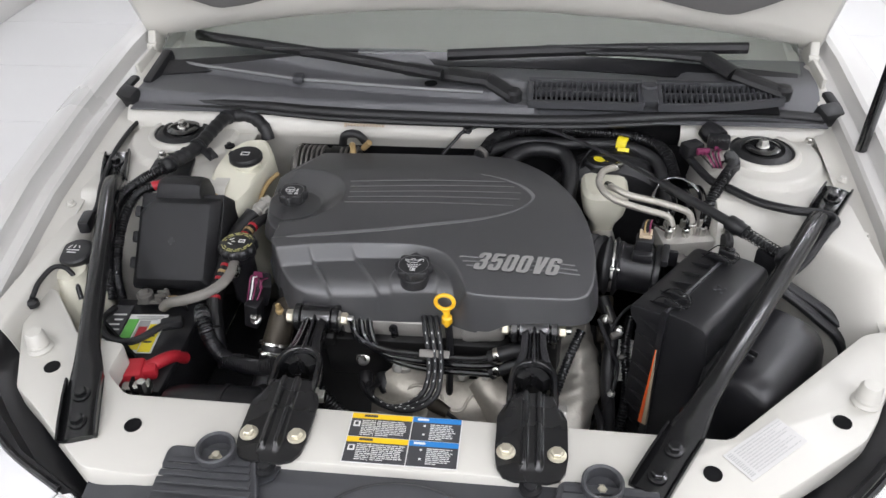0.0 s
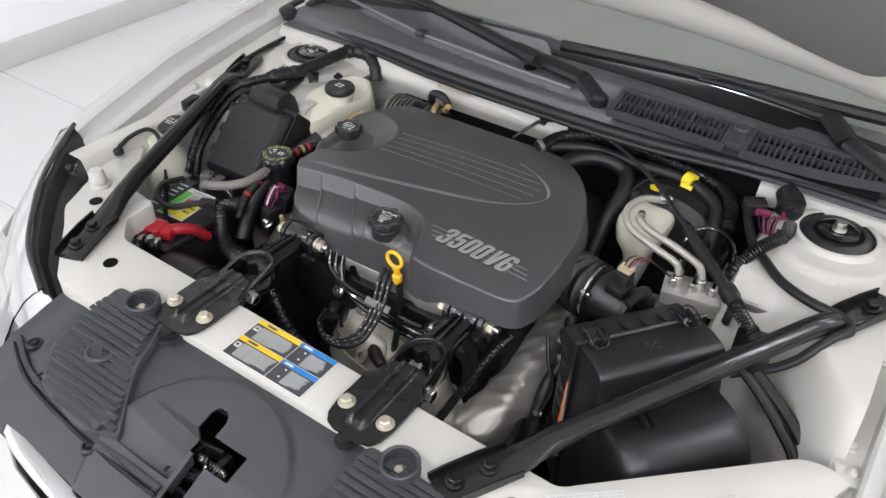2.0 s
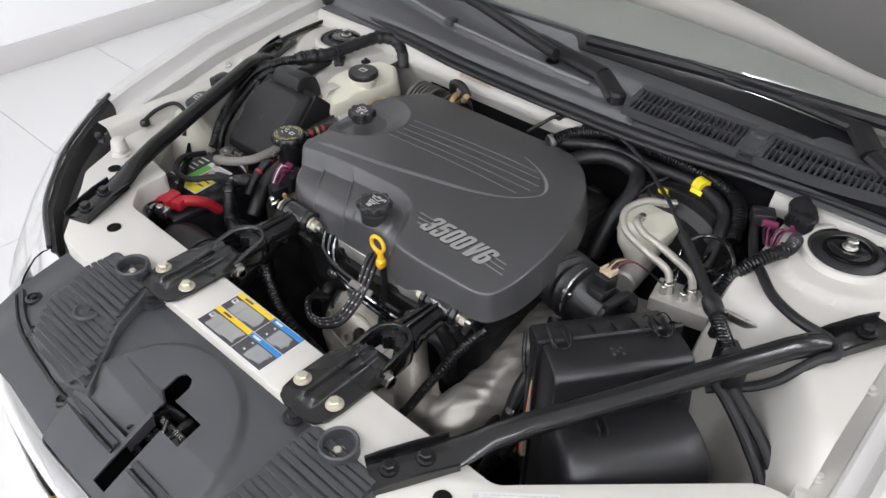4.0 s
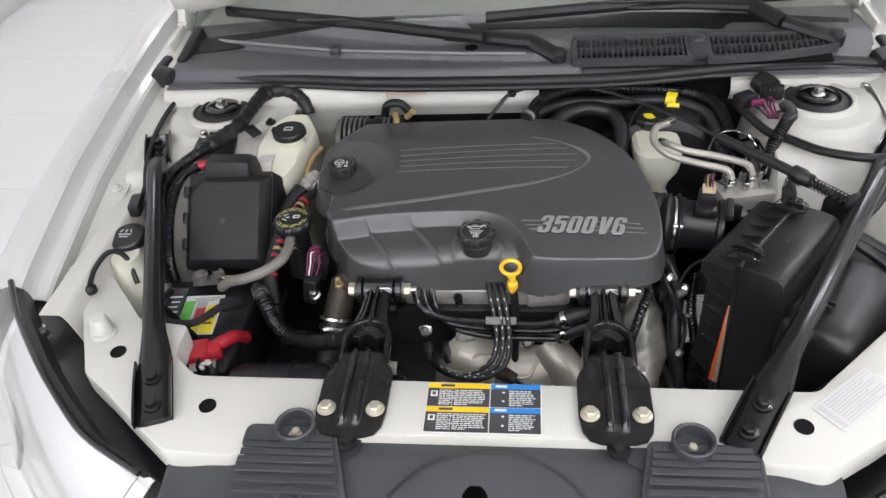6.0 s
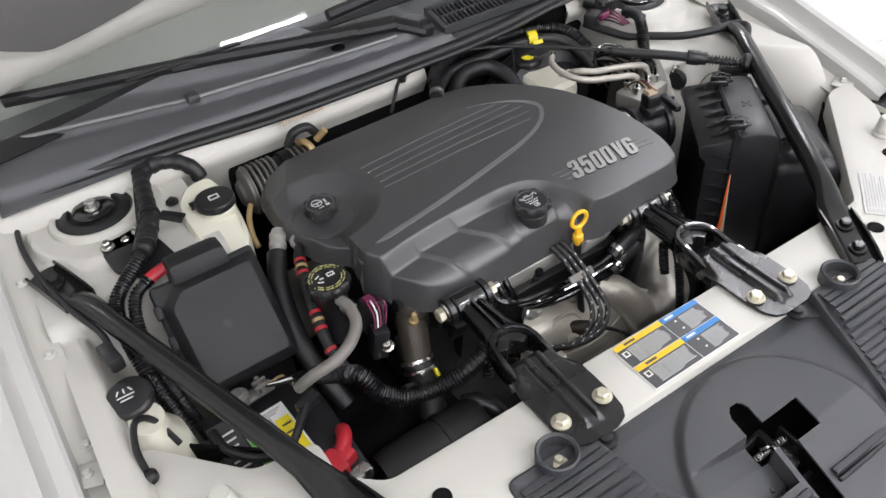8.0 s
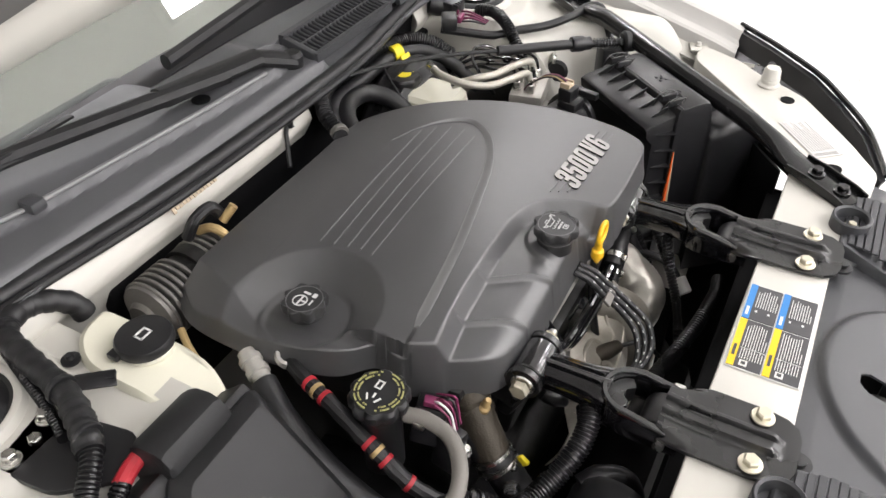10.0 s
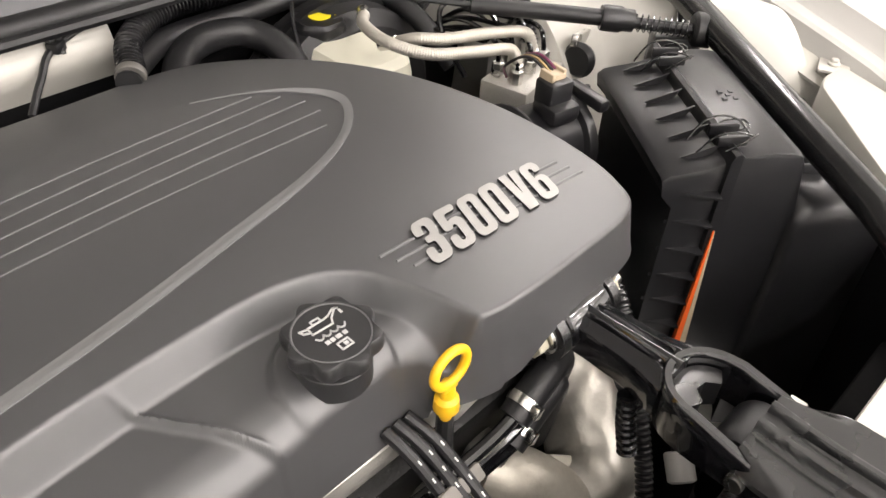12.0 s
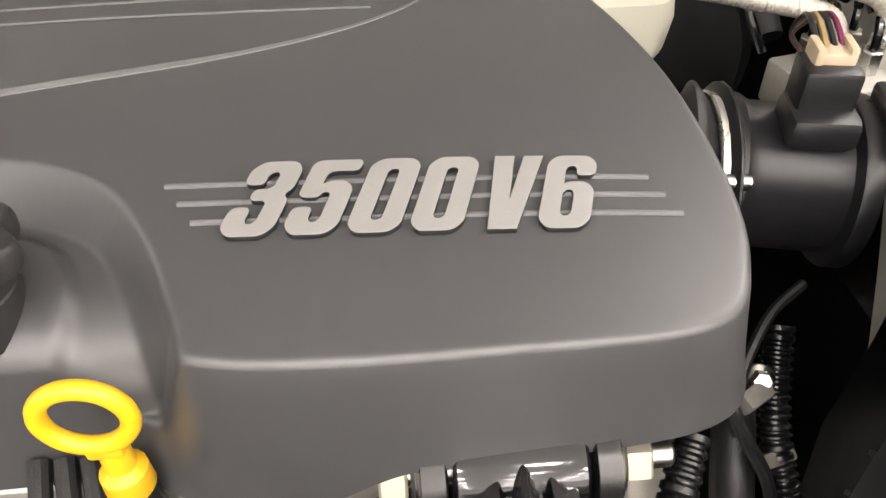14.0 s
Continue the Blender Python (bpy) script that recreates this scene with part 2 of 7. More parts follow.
def loft(rings, closed=False, caps=False):
    """A skin through rows of points."""
    n = len(rings[0])
    verts = [v for r in rings for v in r]
    faces = []
    for j in range(len(rings) - 1):
        for i in range(n if closed else n - 1):
            k = (i + 1) % n
            faces.append((j * n + i, j * n + k, (j + 1) * n + k, (j + 1) * n + i))
    if caps:
        faces.append(tuple(range(n))[::-1])
        faces.append(tuple((len(rings) - 1) * n + i for i in range(n)))
    return raw(verts, faces)


def thicken(bm, t):
    bmesh.ops.recalc_face_normals(bm, faces=bm.faces)
    bmesh.ops.solidify(bm, geom=bm.faces[:], thickness=t)
    return bm


def smooth_step(a, b, v):
    t = min(1, max(0, (v - a) / (b - a)))
    return t * t * (3 - 2 * t)


def span(a, b, n):
    return [a + (b - a) * i / n for i in range(n + 1)]


def table(pairs, v):
    """Piecewise linear through (key, value) pairs."""
    if v <= pairs[0][0]:
        return pairs[0][1]
    for (a, p), (b, q) in zip(pairs, pairs[1:]):
        if v <= b:
            return p + (q - p) * (v - a) / (b - a)
    return pairs[-1][1]


def hex_bolt(name, at, to, r, mat, parent, flange=1.5, height=0.009):
    """A flanged hexagon bolt head pointing from at towards to."""
    f = lathe([(r * flange * 0.9, 0), (r * flange, 0.001), (r * flange * 0.96, 0.0025), (r * 0.9, 0.004)], at, to, 22)
    h = lathe([(r, 0.003), (r, height - 0.0015), (r * 0.8, height)], at, to, 6)
    return part(name, join(f, h), mat, parent, angle=25)


# ---- the showroom ----
X0, X1, Y0, Y1, HIGH = -2.97, 4.6, -9.0, 5.2, 3.3
floor = lone("floor", box((X0 + X1) / 2, (Y0 + Y1) / 2, -0.055, X1 - X0 + 0.4, Y1 - Y0 + 0.4, 0.1, 0), GROUT,
             "white showroom floor of large pale stone tiles", "floor", kind="structure")
for nm, cx, cy, sx, sy in (("wall_west", X0 - 0.1, (Y0 + Y1) / 2, 0.2, Y1 - Y0 + 0.4), ("wall_east", X1 + 0.1, (Y0 + Y1) / 2, 0.2, Y1 - Y0 + 0.4),
                           ("wall_south", (X0 + X1) / 2, Y0 - 0.1, X1 - X0, 0.2), ("wall_north", (X0 + X1) / 2, Y1 + 0.1, X1 - X0, 0.2)):
    lone(nm, box(cx, cy, HIGH / 2, sx, sy, HIGH, 0), WALL, "plain white painted showroom wall", "wall", kind="structure")
lone("ceiling", box((X0 + X1) / 2, (Y0 + Y1) / 2, HIGH + 0.05, X1 - X0 + 0.4, Y1 - Y0 + 0.4, 0.1, 0), WALL, "plain white showroom ceiling", "ceiling", kind="structure")
lone("baseboard", box(X0 + 0.008, (Y0 + Y1) / 2, 0.06, 0.016, Y1 - Y0, 0.12, 0.004), SKIRT, "grey tiled baseboard along the white wall", "baseboard", kind="structure")


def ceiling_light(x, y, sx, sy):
    t = thing("ceiling_light", (x, y, HIGH), "lit white ceiling panel lamp, in rows mostly added for light", "ceiling light", "ceiling lights")
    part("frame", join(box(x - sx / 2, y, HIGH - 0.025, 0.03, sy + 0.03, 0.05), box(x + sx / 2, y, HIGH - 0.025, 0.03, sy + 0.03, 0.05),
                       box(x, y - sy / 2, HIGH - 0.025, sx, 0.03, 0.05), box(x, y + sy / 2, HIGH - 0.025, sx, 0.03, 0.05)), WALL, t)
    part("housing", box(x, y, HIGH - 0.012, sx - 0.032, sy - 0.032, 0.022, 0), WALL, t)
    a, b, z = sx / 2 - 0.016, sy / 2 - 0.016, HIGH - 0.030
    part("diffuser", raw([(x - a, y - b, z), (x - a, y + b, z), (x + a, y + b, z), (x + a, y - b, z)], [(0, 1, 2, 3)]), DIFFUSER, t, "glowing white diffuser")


# The two shifted lamps mirror in the windscreen; all other rows are added light.
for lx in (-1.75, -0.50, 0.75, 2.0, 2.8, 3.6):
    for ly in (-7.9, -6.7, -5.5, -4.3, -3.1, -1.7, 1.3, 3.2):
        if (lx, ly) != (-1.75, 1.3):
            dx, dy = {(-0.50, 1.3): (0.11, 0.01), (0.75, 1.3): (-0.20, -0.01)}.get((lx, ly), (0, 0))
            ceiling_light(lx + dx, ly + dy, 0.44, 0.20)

# ---- the car's body ----
MID = -0.02
car = thing("car", (MID, 0.8, 0.0), "white saloon car with its bonnet open, parked on the showroom floor", "car")


def crest(y):
    """Height of the wing's upper edge along the car."""
    return table([(-0.2, 0.70), (0.05, 0.805), (0.155, 0.836), (0.2, 0.852), (0.4, 0.905), (0.6, 0.935), (0.86, 0.962), (1.6, 0.99)], y)


def wing(side, name):
    ys = span(0.160, 1.45, 37)
    rows = []
    for y in ys:
        z = crest(y)
        prof = [(0.665, -0.062), (0.690, -0.060), (0.697, -0.055), (0.700, -0.030), (0.705, -0.026), (0.722, -0.024), (0.728, -0.018), (0.733, 0.0),
                (0.742, 0.004), (0.765, 0.0), (0.80, -0.018), (0.85, -0.07), (0.89, -0.17), (0.905, -0.30), (0.90, -0.45), (0.88, -0.62)]
        rows.append([(MID + side * x, y, z + dz) for x, dz in prof])
    part(name, thicken(loft(rows), 0.002), OUTER, car, "white front wing", 30)


wing(-1, "wing")
wing(1, "wing")
for s in (-1, 1):
    part("wing_flange", thicken(loft([[(MID + s * 0.664, y, crest(y) - 0.062), (MID + s * 0.698, y, crest(y) - 0.052)] for y in span(0.12, 1.0, 12)]), 0.004), WHITE, car)
    for y in (0.27, 0.41, 0.55, 0.7):
        hex_bolt("wing_bolt", (MID + s * 0.68, y, crest(y) - 0.058), (MID + s * 0.68, y, 2), 0.006, WHITE, car)

# inner wings with the strut towers
STRUT_R, STRUT_L = (-0.572, 0.642), (0.541, 0.636)


def apron_right(x, y):
    d = math.hypot(x - STRUT_R[0], (y - STRUT_R[1]) * 0.9)
    z = 0.60 + 0.262 * smooth_step(0.36, 0.47, y + 0.2 * max(0, -0.56 - x))
    z = max(z, 0.60 + 0.24 * smooth_step(-0.60, -0.66, x))
    if d < 0.15:
        z = max(z, 0.60 + 0.272 * smooth_step(0.15, 0.10, d))
    if x > -0.41:
        z -= 0.20 * smooth_step(-0.41, -0.36, x) * smooth_step(0.70, 0.62, y)
    z += 0.02 * smooth_step(0.706, 0.75, y)
    return z


def apron_left(x, y):
    d = math.hypot(x - STRUT_L[0], (y - STRUT_L[1]) * 0.95)
    edge = 0.47 - 0.18 * smooth_step(0.5, 0.66, x)
    z = 0.50 + 0.36 * smooth_step(edge - 0.22, edge + 0.02, y)
    z = max(z, 0.50 + 0.33 * smooth_step(0.58, 0.672, x) ** 1.2)
    if d < 0.17:
        z = max(z, 0.62 + 0.252 * smooth_step(0.17, 0.10, d))
    if x < 0.44:
        z -= 0.34 * smooth_step(0.44, 0.39, x)
    z += 0.02 * smooth_step(0.706, 0.75, y)
    return z


part("inner_wing", sheet(span(-0.692, -0.43, 50), span(0.10, 0.745, 90), apron_right, 0.002), WHITE, car, "white painted inner wing with strut tower", 50)
part("inner_wing", sheet(span(0.425, 0.658, 50), span(0.12, 0.745, 90), apron_left, 0.002), WHITE, car, "white painted inner wing with strut tower", 50)

for (sx, sy), nuts in ((STRUT_R, ((-0.09, 0.03), (0.04, 0.10), (0.02, -0.095))), (STRUT_L, ((-0.075, -0.05), (0.095, 0.045), (-0.05, 0.08)))):
    z = 0.879
    part("tower_lip", lathe([(0.072, -0.010), (0.070, -0.0055), (0.066, 0.0005), (0.062, 0.0015), (0.058, 0.0), (0.056, -0.010)], (sx, sy, z), None, 64), WHITE, car, "raised white lip of the strut tower")
    mount = part("strut_mount", lathe([(0.0575, -0.010), (0.0575, -0.002), (0.053, -0.0035), (0.046, 0.002), (0.040, 0.003), (0.036, -0.003), (0.026, -0.004), (0.022, 0.006), (0.0, 0.006)],
                                      (sx, sy, z), None, 64), RUBBER, car, "round black strut top mount")
    part("retainer", lathe([(0.030, 0.000), (0.032, 0.004), (0.024, 0.007), (0.014, 0.005), (0.0, 0.005)], (sx, sy, z + 0.001), None, 32), GLOSS, mount)
    hex_bolt("nut", (sx, sy, z + 0.006), (sx, sy, 2), 0.009, STEEL, mount, 1.35, 0.014)
    for dx, dy in nuts:
        hex_bolt("stud_nut", (sx + dx, sy + dy, 0.865 if sx < 0 else 0.868), (sx + dx, sy + dy, 2), 0.007, STEEL, car, 1.7, 0.013)

# bulkhead under the windscreen
FIREWALL = ((0.692, 0.906), (0.684, 0.9045), (0.676, 0.899), (0.668, 0.888), (0.662, 0.876), (0.661, 0.868), (0.667, 0.856), (0.70, 0.80), (0.72, 0.3))
part("bulkhead", loft([[(x, y, z) for y, z in FIREWALL] for x in span(-0.70, 0.045, 20)]), WHITE, car, "white painted bulkhead rail")
part("bulkhead", loft([[(x, y + 0.02, z) for y, z in FIREWALL] for x in span(0.40, 0.66, 8)]), WHITE, car, "white painted bulkhead rail")
# Near-black sheets put shade below and beside the white rail.
part("bulkhead_gap_shade", loft([[(x, 0.700, 0.904), (x, 0.694, 0.898), (x, 0.700, 0.86), (x, 0.72, 0.3)] for x in span(0.0, 0.41, 8)]), VOID, car, "near-black sheet for the dark gap behind the hoses")
part("bulkhead_shade", box(0.1, 0.712, 0.62, 0.9, 0.02, 0.46, 0.004, (6, 0, 0)), VOID, car, "added near-black sheet for the shade below the rail")

# upper tie bar and headlamp panels, one white pressing each
BAR = rounded([(-0.427, 0.012), (-0.245, 0.010), (-0.150, 0.010), (0.086, 0.006), (0.181, 0.006), (0.386, 0.004), (0.406, 0.024), (0.610, 0.216), (0.637, 0.224), (0.676, 0.218), (0.646, 0.148),
               (0.604, 0.098), (0.578, 0.050), (0.554, 0.016), (0.50, -0.024), (0.440, -0.068), (0.37, -0.112), (0.205, -0.100), (0.18, -0.080), (-0.21, -0.080), (-0.24, -0.092), (-0.345, -0.118), (-0.43, -0.112),
               (-0.492, -0.063), (-0.545, -0.020), (-0.588, 0.010), (-0.606, 0.047), (-0.630, 0.094), (-0.658, 0.152), (-0.674, 0.222), (-0.640, 0.222), (-0.548, 0.118), (-0.470, 0.108), (-0.470, 0.050)], 0.012, 4)


def bar_height(x, y):
    return 0.0


part("tie_bar", slab(BAR, 0.775, 0.815, 0.004, bar_height), WHITE, car, "white painted upper tie bar")
for hx, hy in ((-0.391, -0.042), (0.354, -0.052), (-0.555, 0.051), (0.532, 0.044)):
    part("bar_hole", lathe([(0.0115, 0.0), (0.0115, 0.0014), (0.0105, 0.0014), (0.0, 0.0012)], (hx, hy, 0.815 + bar_height(hx, hy)), None, 24), VOID, car, "dark round hole")
for hx, hy in ((-0.592, 0.086), (0.572, 0.082)):
    stop = part("bonnet_stop", lathe([(0.018, 0), (0.019, 0.003), (0.015, 0.006), (0.0145, 0.009), (0.016, 0.011), (0.0145, 0.013), (0.016, 0.015), (0.0145, 0.017), (0.014, 0.028), (0.011, 0.033), (0.0, 0.034)],
                                     (hx, hy, 0.815), None, 24), WHITE, car, "white screw-in bonnet stop")
for s in (-1, 1):
    part("seam_tab", box(MID + s * 0.688, 0.226, 0.812, 0.034, 0.034, 0.004, 0.0015, (0, 0, s * 20)), WHITE, car)
    hex_bolt("seam_bolt", (MID + s * 0.690, 0.228, 0.814), (MID + s * 0.690, 0.228, 2), 0.005, WHITE, car, 1.4, 0.007)
# near-black wall added for the dark depth behind the bar
part("bar_gap_shade", box(-0.02, 0.012, 0.60, 0.84, 0.03, 0.26, 0.006), VOID, car, "added near-black wall for the dark gap behind the bar")

# cowl panel below the windscreen

COWL_STEP = ((-0.66, 0.835), (-0.60, 0.812), (-0.36, 0.752), (-0.10, 0.722), (0.04, 0.712), (0.11, 0.72))


def cowl_height(x, y):
    """Dished black panel that climbs to the glass."""
    front = 0.700 - 0.03 * (1 - (abs(x - MID) / 0.68) ** 2)
    z = 0.908 + 0.035 * smooth_step(0, 0.09, y - front)
    step = table(COWL_STEP, x)
    if x < 0.13:
        z = 0.908 + 0.020 * smooth_step(front, front + 0.02, y) + 0.013 * smooth_step(step - 0.006, step + 0.004, y) * smooth_step(0.13, 0.08, x)
        z += 0.012 * smooth_step(step, step + 0.12, y)
    z -= 0.028 * smooth_step(0.765, 0.80, y) * smooth_step(-0.12, -0.05, x) * smooth_step(0.42, 0.36, x)
    return z


part("cowl_panel", sheet(span(-0.69, 0.66, 135), span(0.672, 0.885, 50), cowl_height, 0.003), COWL, car, "dark grey moulded cowl panel", 40)
# The raised edge's highlight is painted on as a pale bead.
part("cowl_lip", sweep([(x, table(COWL_STEP, x), cowl_height(x, table(COWL_STEP, x) + 0.004) + 0.0012) for x in span(-0.64, 0.02, 24)], 0.0034, 8, 0.01), EDGE_LIGHT, car, "raised lip of the cowl, its highlight painted pale")
part("cowl_seal", sweep([(-0.700, 0.715, 0.905), (-0.62, 0.712, 0.908), (-0.45, 0.694, 0.910), (-0.25, 0.672, 0.910), (0.0, 0.664, 0.910), (0.2, 0.668, 0.910), (0.42, 0.700, 0.910), (0.56, 0.712, 0.910), (0.665, 0.70, 0.910)],
                        0.011, 12, 0.01), RUBBER, car, "black rubber bonnet seal")
part("seal_bead", sweep([(-0.69, 0.699, 0.901), (-0.45, 0.680, 0.906), (-0.25, 0.659, 0.904), (0.0, 0.652, 0.904), (0.2, 0.656, 0.904), (0.42, 0.686, 0.904), (0.655, 0.688, 0.904)], 0.006, 8, 0.01), RUBBER, car)
for s, x in ((-1, -0.705), (1, 0.668)):
    part("seal_end", join(box(x, 0.712, 0.912, 0.045, 0.035, 0.04, 0.008, (20, 0, s * 25)), box(x + s * 0.012, 0.74, 0.918, 0.02, 0.06, 0.03, 0.006, (10, 0, s * 10))), RUBBER, car, "folded rubber seal end")
part("drain_block", box(-0.672, 0.80, 0.928, 0.022, 0.10, 0.045, 0.006, (20, 0, -12)), PLASTIC, car)
part("cowl_clip", box(-0.356, 0.750, 0.945, 0.022, 0.026, 0.016, 0.005), TRIM, car)
part("cowl_hole", lathe([(0.013, 0), (0.013, 0.0012), (0.0, 0.001)], (-0.085, 0.742, 0.944), None, 20), VOID, car, "dark drain hole")


def vent(x0, x1, n, taper=0.0):
    """Slotted air intake: a frame with upright bars and a middle rail over a dark well."""
    y0, y1, z = 0.690, 0.752, 0.938

    def front(x):
        return y0 + taper * ((x - x0) / (x1 - x0)) ** 2

    def rail(edge, h, w):
        return loft([[(x, edge(x) - w / 2, zz), (x, edge(x) - w / 2, zz + h), (x, edge(x) + w / 2, zz + h), (x, edge(x) + w / 2, zz)] for x in span(x0 - 0.010, x1 + 0.010, 10) for zz in (z - 0.014 + (edge(x) - y0) * 0.249,)], True, True)

    v = part("air_intake", join(rail(front, 0.015, 0.008), rail(lambda x: y1, 0.016, 0.010), rail(lambda x: (front(x) + y1) / 2 + 0.001, 0.0130, 0.0028),
                                box(x0 - 0.006, (y0 + y1) / 2, z + 0.001, 0.012, y1 - y0, 0.014, 0.003, (14, 0, 0)), box(x1 + 0.006, (front(x1) + y1) / 2, z + 0.001 + taper * 0.12, 0.012, y1 - front(x1), 0.014, 0.003, (14, 0, 0))),
             TRIM, car, "slotted cowl air intake")
    part("well", box((x0 + x1) / 2, (y0 + y1) / 2, z - 0.009, x1 - x0, y1 - y0, 0.004, 0, (14, 0, 0)), VOID, v)
    for i in range(n):
        x = x0 + (x1 - x0) * (i + 0.5) / n
        a = front(x)
        part("slat", box(x, (a + y1) / 2, z + 0.002 + (a - y0) * 0.125, 0.0038, y1 - a - 0.004, 0.010, 0.0014, (14, 0, 0), 1), TRIM, v)


vent(0.118, 0.315, 20)
vent(0.362, 0.575, 22, 0.022)
part("intake_bridge", join(box(0.338, 0.722, 0.942, 0.030, 0.060, 0.016, 0.005, (14, 0, 0)), lathe([(0.016, 0), (0.0155, 0.010), (0.013, 0.013), (0.0, 0.014)], (0.338, 0.738, 0.942), None, 20)), TRIM, car)

# windscreen and what lies behind it


def screen_z(y):
    return 0.948 + (y - 0.855) * 0.50


pane = part("windscreen", thicken(loft([[(x, y + 0.10 * (abs(x - MID) / 0.7) ** 2 * -0.6, screen_z(y) - 0.012 * (abs(x) / 0.7) ** 2) for x in span(-0.68, 0.64, 24)] for y in span(0.85, 1.62, 12)]), 0.005),
            GLASS, car, "green tinted windscreen glass")
part("dashboard", loft([[(x, 0.90, 0.925), (x, 1.05, 0.955), (x, 1.25, 0.965), (x, 1.35, 0.93), (x, 1.4, 0.7)] for x in span(-0.68, 0.64, 8)]), DASH, car, "grey dashboard top")
part("screen_frit", thicken(loft([[(x, y - 0.06 * (abs(x - MID) / 0.7) ** 2, screen_z(y) + 0.003 - 0.012 * (abs(x) / 0.7) ** 2) for x in span(-0.67, 0.63, 24)] for y in (0.835, 0.868)]), 0.003), PLASTIC, car)
part("roof", box(MID, 2.0, 1.36, 1.25, 0.9, 0.05, 0.02), OUTER, car)
for s in (-1, 1):
    part("pillar", sweep([(MID + s * 0.70, 0.93, 0.97), (MID + s * 0.66, 1.3, 1.18), (MID + s * 0.60, 1.65, 1.37)], 0.03, 10, 0.03), OUTER, car)
part("cabin", box(MID, 1.95, 0.55, 1.66, 1.0, 0.7, 0.08, (0, 0, 0), 4), OUTER, car, "white body behind the bulkhead")

# wipers


def wiper(name, pivot, elbow, joint, tip0, tip1):
    w = part(name, join(lathe([(0.016, -0.012), (0.017, 0.008), (0.012, 0.014), (0.0, 0.015)], pivot, None, 20),
                        sweep([pivot, [(a + b) / 2 for a, b in zip(pivot, elbow)], elbow], 0.020, 10, 0.008, 0.6),
                        sweep([elbow, joint], 0.0205, 10, 0.02, 0.62)), LIDS, car, "black windscreen wiper")
    d = (Vector(tip1) - Vector(tip0)).normalized()
    part("arm", sweep([joint, [(a + b) / 2 + c for a, b, c in zip(joint, tip0, (0, 0, 0.004))], tip0], lambda s: max(0.009, 0.0165 - 0.018 * s), 10, 0.02, 0.6), LIDS, w)
    a, b = Vector(tip0) - d * 0.32, Vector(tip1)
    part("blade", join(sweep([a, (a + b) / 2 + Vector((0, 0, 0.004)), b], 0.0095, 8, 0.03, 1.3), box(*((a + b) / 2 + Vector((0, -0.006, 0.012))), 0.2, 0.010, 0.004, 0.001)), RUBBER, w)
    return w


wiper("wiper", (0.080, 0.712, 0.936), (0.030, 0.738, 0.956), (-0.135, 0.762, 0.966), (-0.36, 0.815, 0.972), (-0.62, 0.905, 0.968))
wiper("wiper", (0.585, 0.735, 0.945), (0.50, 0.775, 0.962), (0.455, 0.83, 0.972), (0.22, 0.842, 0.974), (-0.06, 0.822, 0.970))

# bonnet, open
HINGE_Y, HINGE_Z, LIFT = 0.885, 0.972, radians(62)


def on_bonnet(u, v, w=0.0):
    """u across, v up along the bonnet from the hinge, w off its underside."""
    return (MID + u, HINGE_Y - v * math.cos(LIFT) - w * math.sin(LIFT), HINGE_Z + v * math.sin(LIFT) - w * math.cos(LIFT))


def rear_edge(u):
    return 0.092 - 0.112 * (u / 0.69) ** 2


bonnet = part("bonnet", thicken(loft([[on_bonnet(u, v if v > 0 else rear_edge(u), -0.035 + 0.012 * (u / 0.7) ** 2) for u in span(-0.715, 0.715, 40)] for v in (0, 0.15, 0.4, 0.7, 1.0, 1.2)]), 0.004),
              OUTER, car, "white open bonnet")
part("inner_frame", thicken(loft([[on_bonnet(u, rear_edge(u) + v, w + 0.012 * (u / 0.7) ** 2 * -1) for u in span(-0.705, 0.705, 40)]
                                  for v, w in ((0.0, -0.03), (0.004, -0.004), (0.02, 0.004), (0.06, 0.004), (0.075, -0.004), (0.13, -0.004), (1.15, -0.01))]), 0.002), WHITE, bonnet, "white painted bonnet inner frame")


def pad_edge(u):
    return table([(0, 0.20), (0.2, 0.19), (0.3, 0.165), (0.38, 0.135), (0.45, 0.112), (0.51, 0.10), (0.56, 0.125), (0.60, 0.15)], abs(u))


part("insulation_pad", thicken(loft([[on_bonnet(u, max(v, pad_edge(u)) if v else pad_edge(u), w) for u in span(-0.6, 0.6, 60)] for v, w in ((0, 0.004), (0.215, 0.014), (0.4, 0.014), (1.05, 0.014))]), 0.004), PAD, bonnet, "dark grey felt insulation pad")
for s in (-1, 1):
    part("hinge", join(box(MID + s * 0.688, 0.845, 0.950, 0.008, 0.13, 0.026, 0.003, (8, 0, s * 4)), box(MID + s * 0.690, 0.885, 0.968, 0.018, 0.04, 0.03, 0.004, (-30, 0, 0)),
                       rod((MID + s * 0.678, 0.86, 0.960), (MID + s * 0.698, 0.86, 0.960), 0.007)), WHITE, car, "white painted bonnet hinge")
    part("hinge_bracket", box(MID + s * 0.688, 0.80, 0.920, 0.03, 0.14, 0.03, 0.006, (10, 0, 0)), WHITE, car)
part("gas_strut", join(rod((0.693, 0.593, 0.895), (0.705, 0.60, 1.30), 0.010, 14, 0.002), rod((0.705, 0.60, 1.29), (0.705, 0.60, 1.52), 0.005)), GLOSS, car, "black gas strut holding the bonnet")

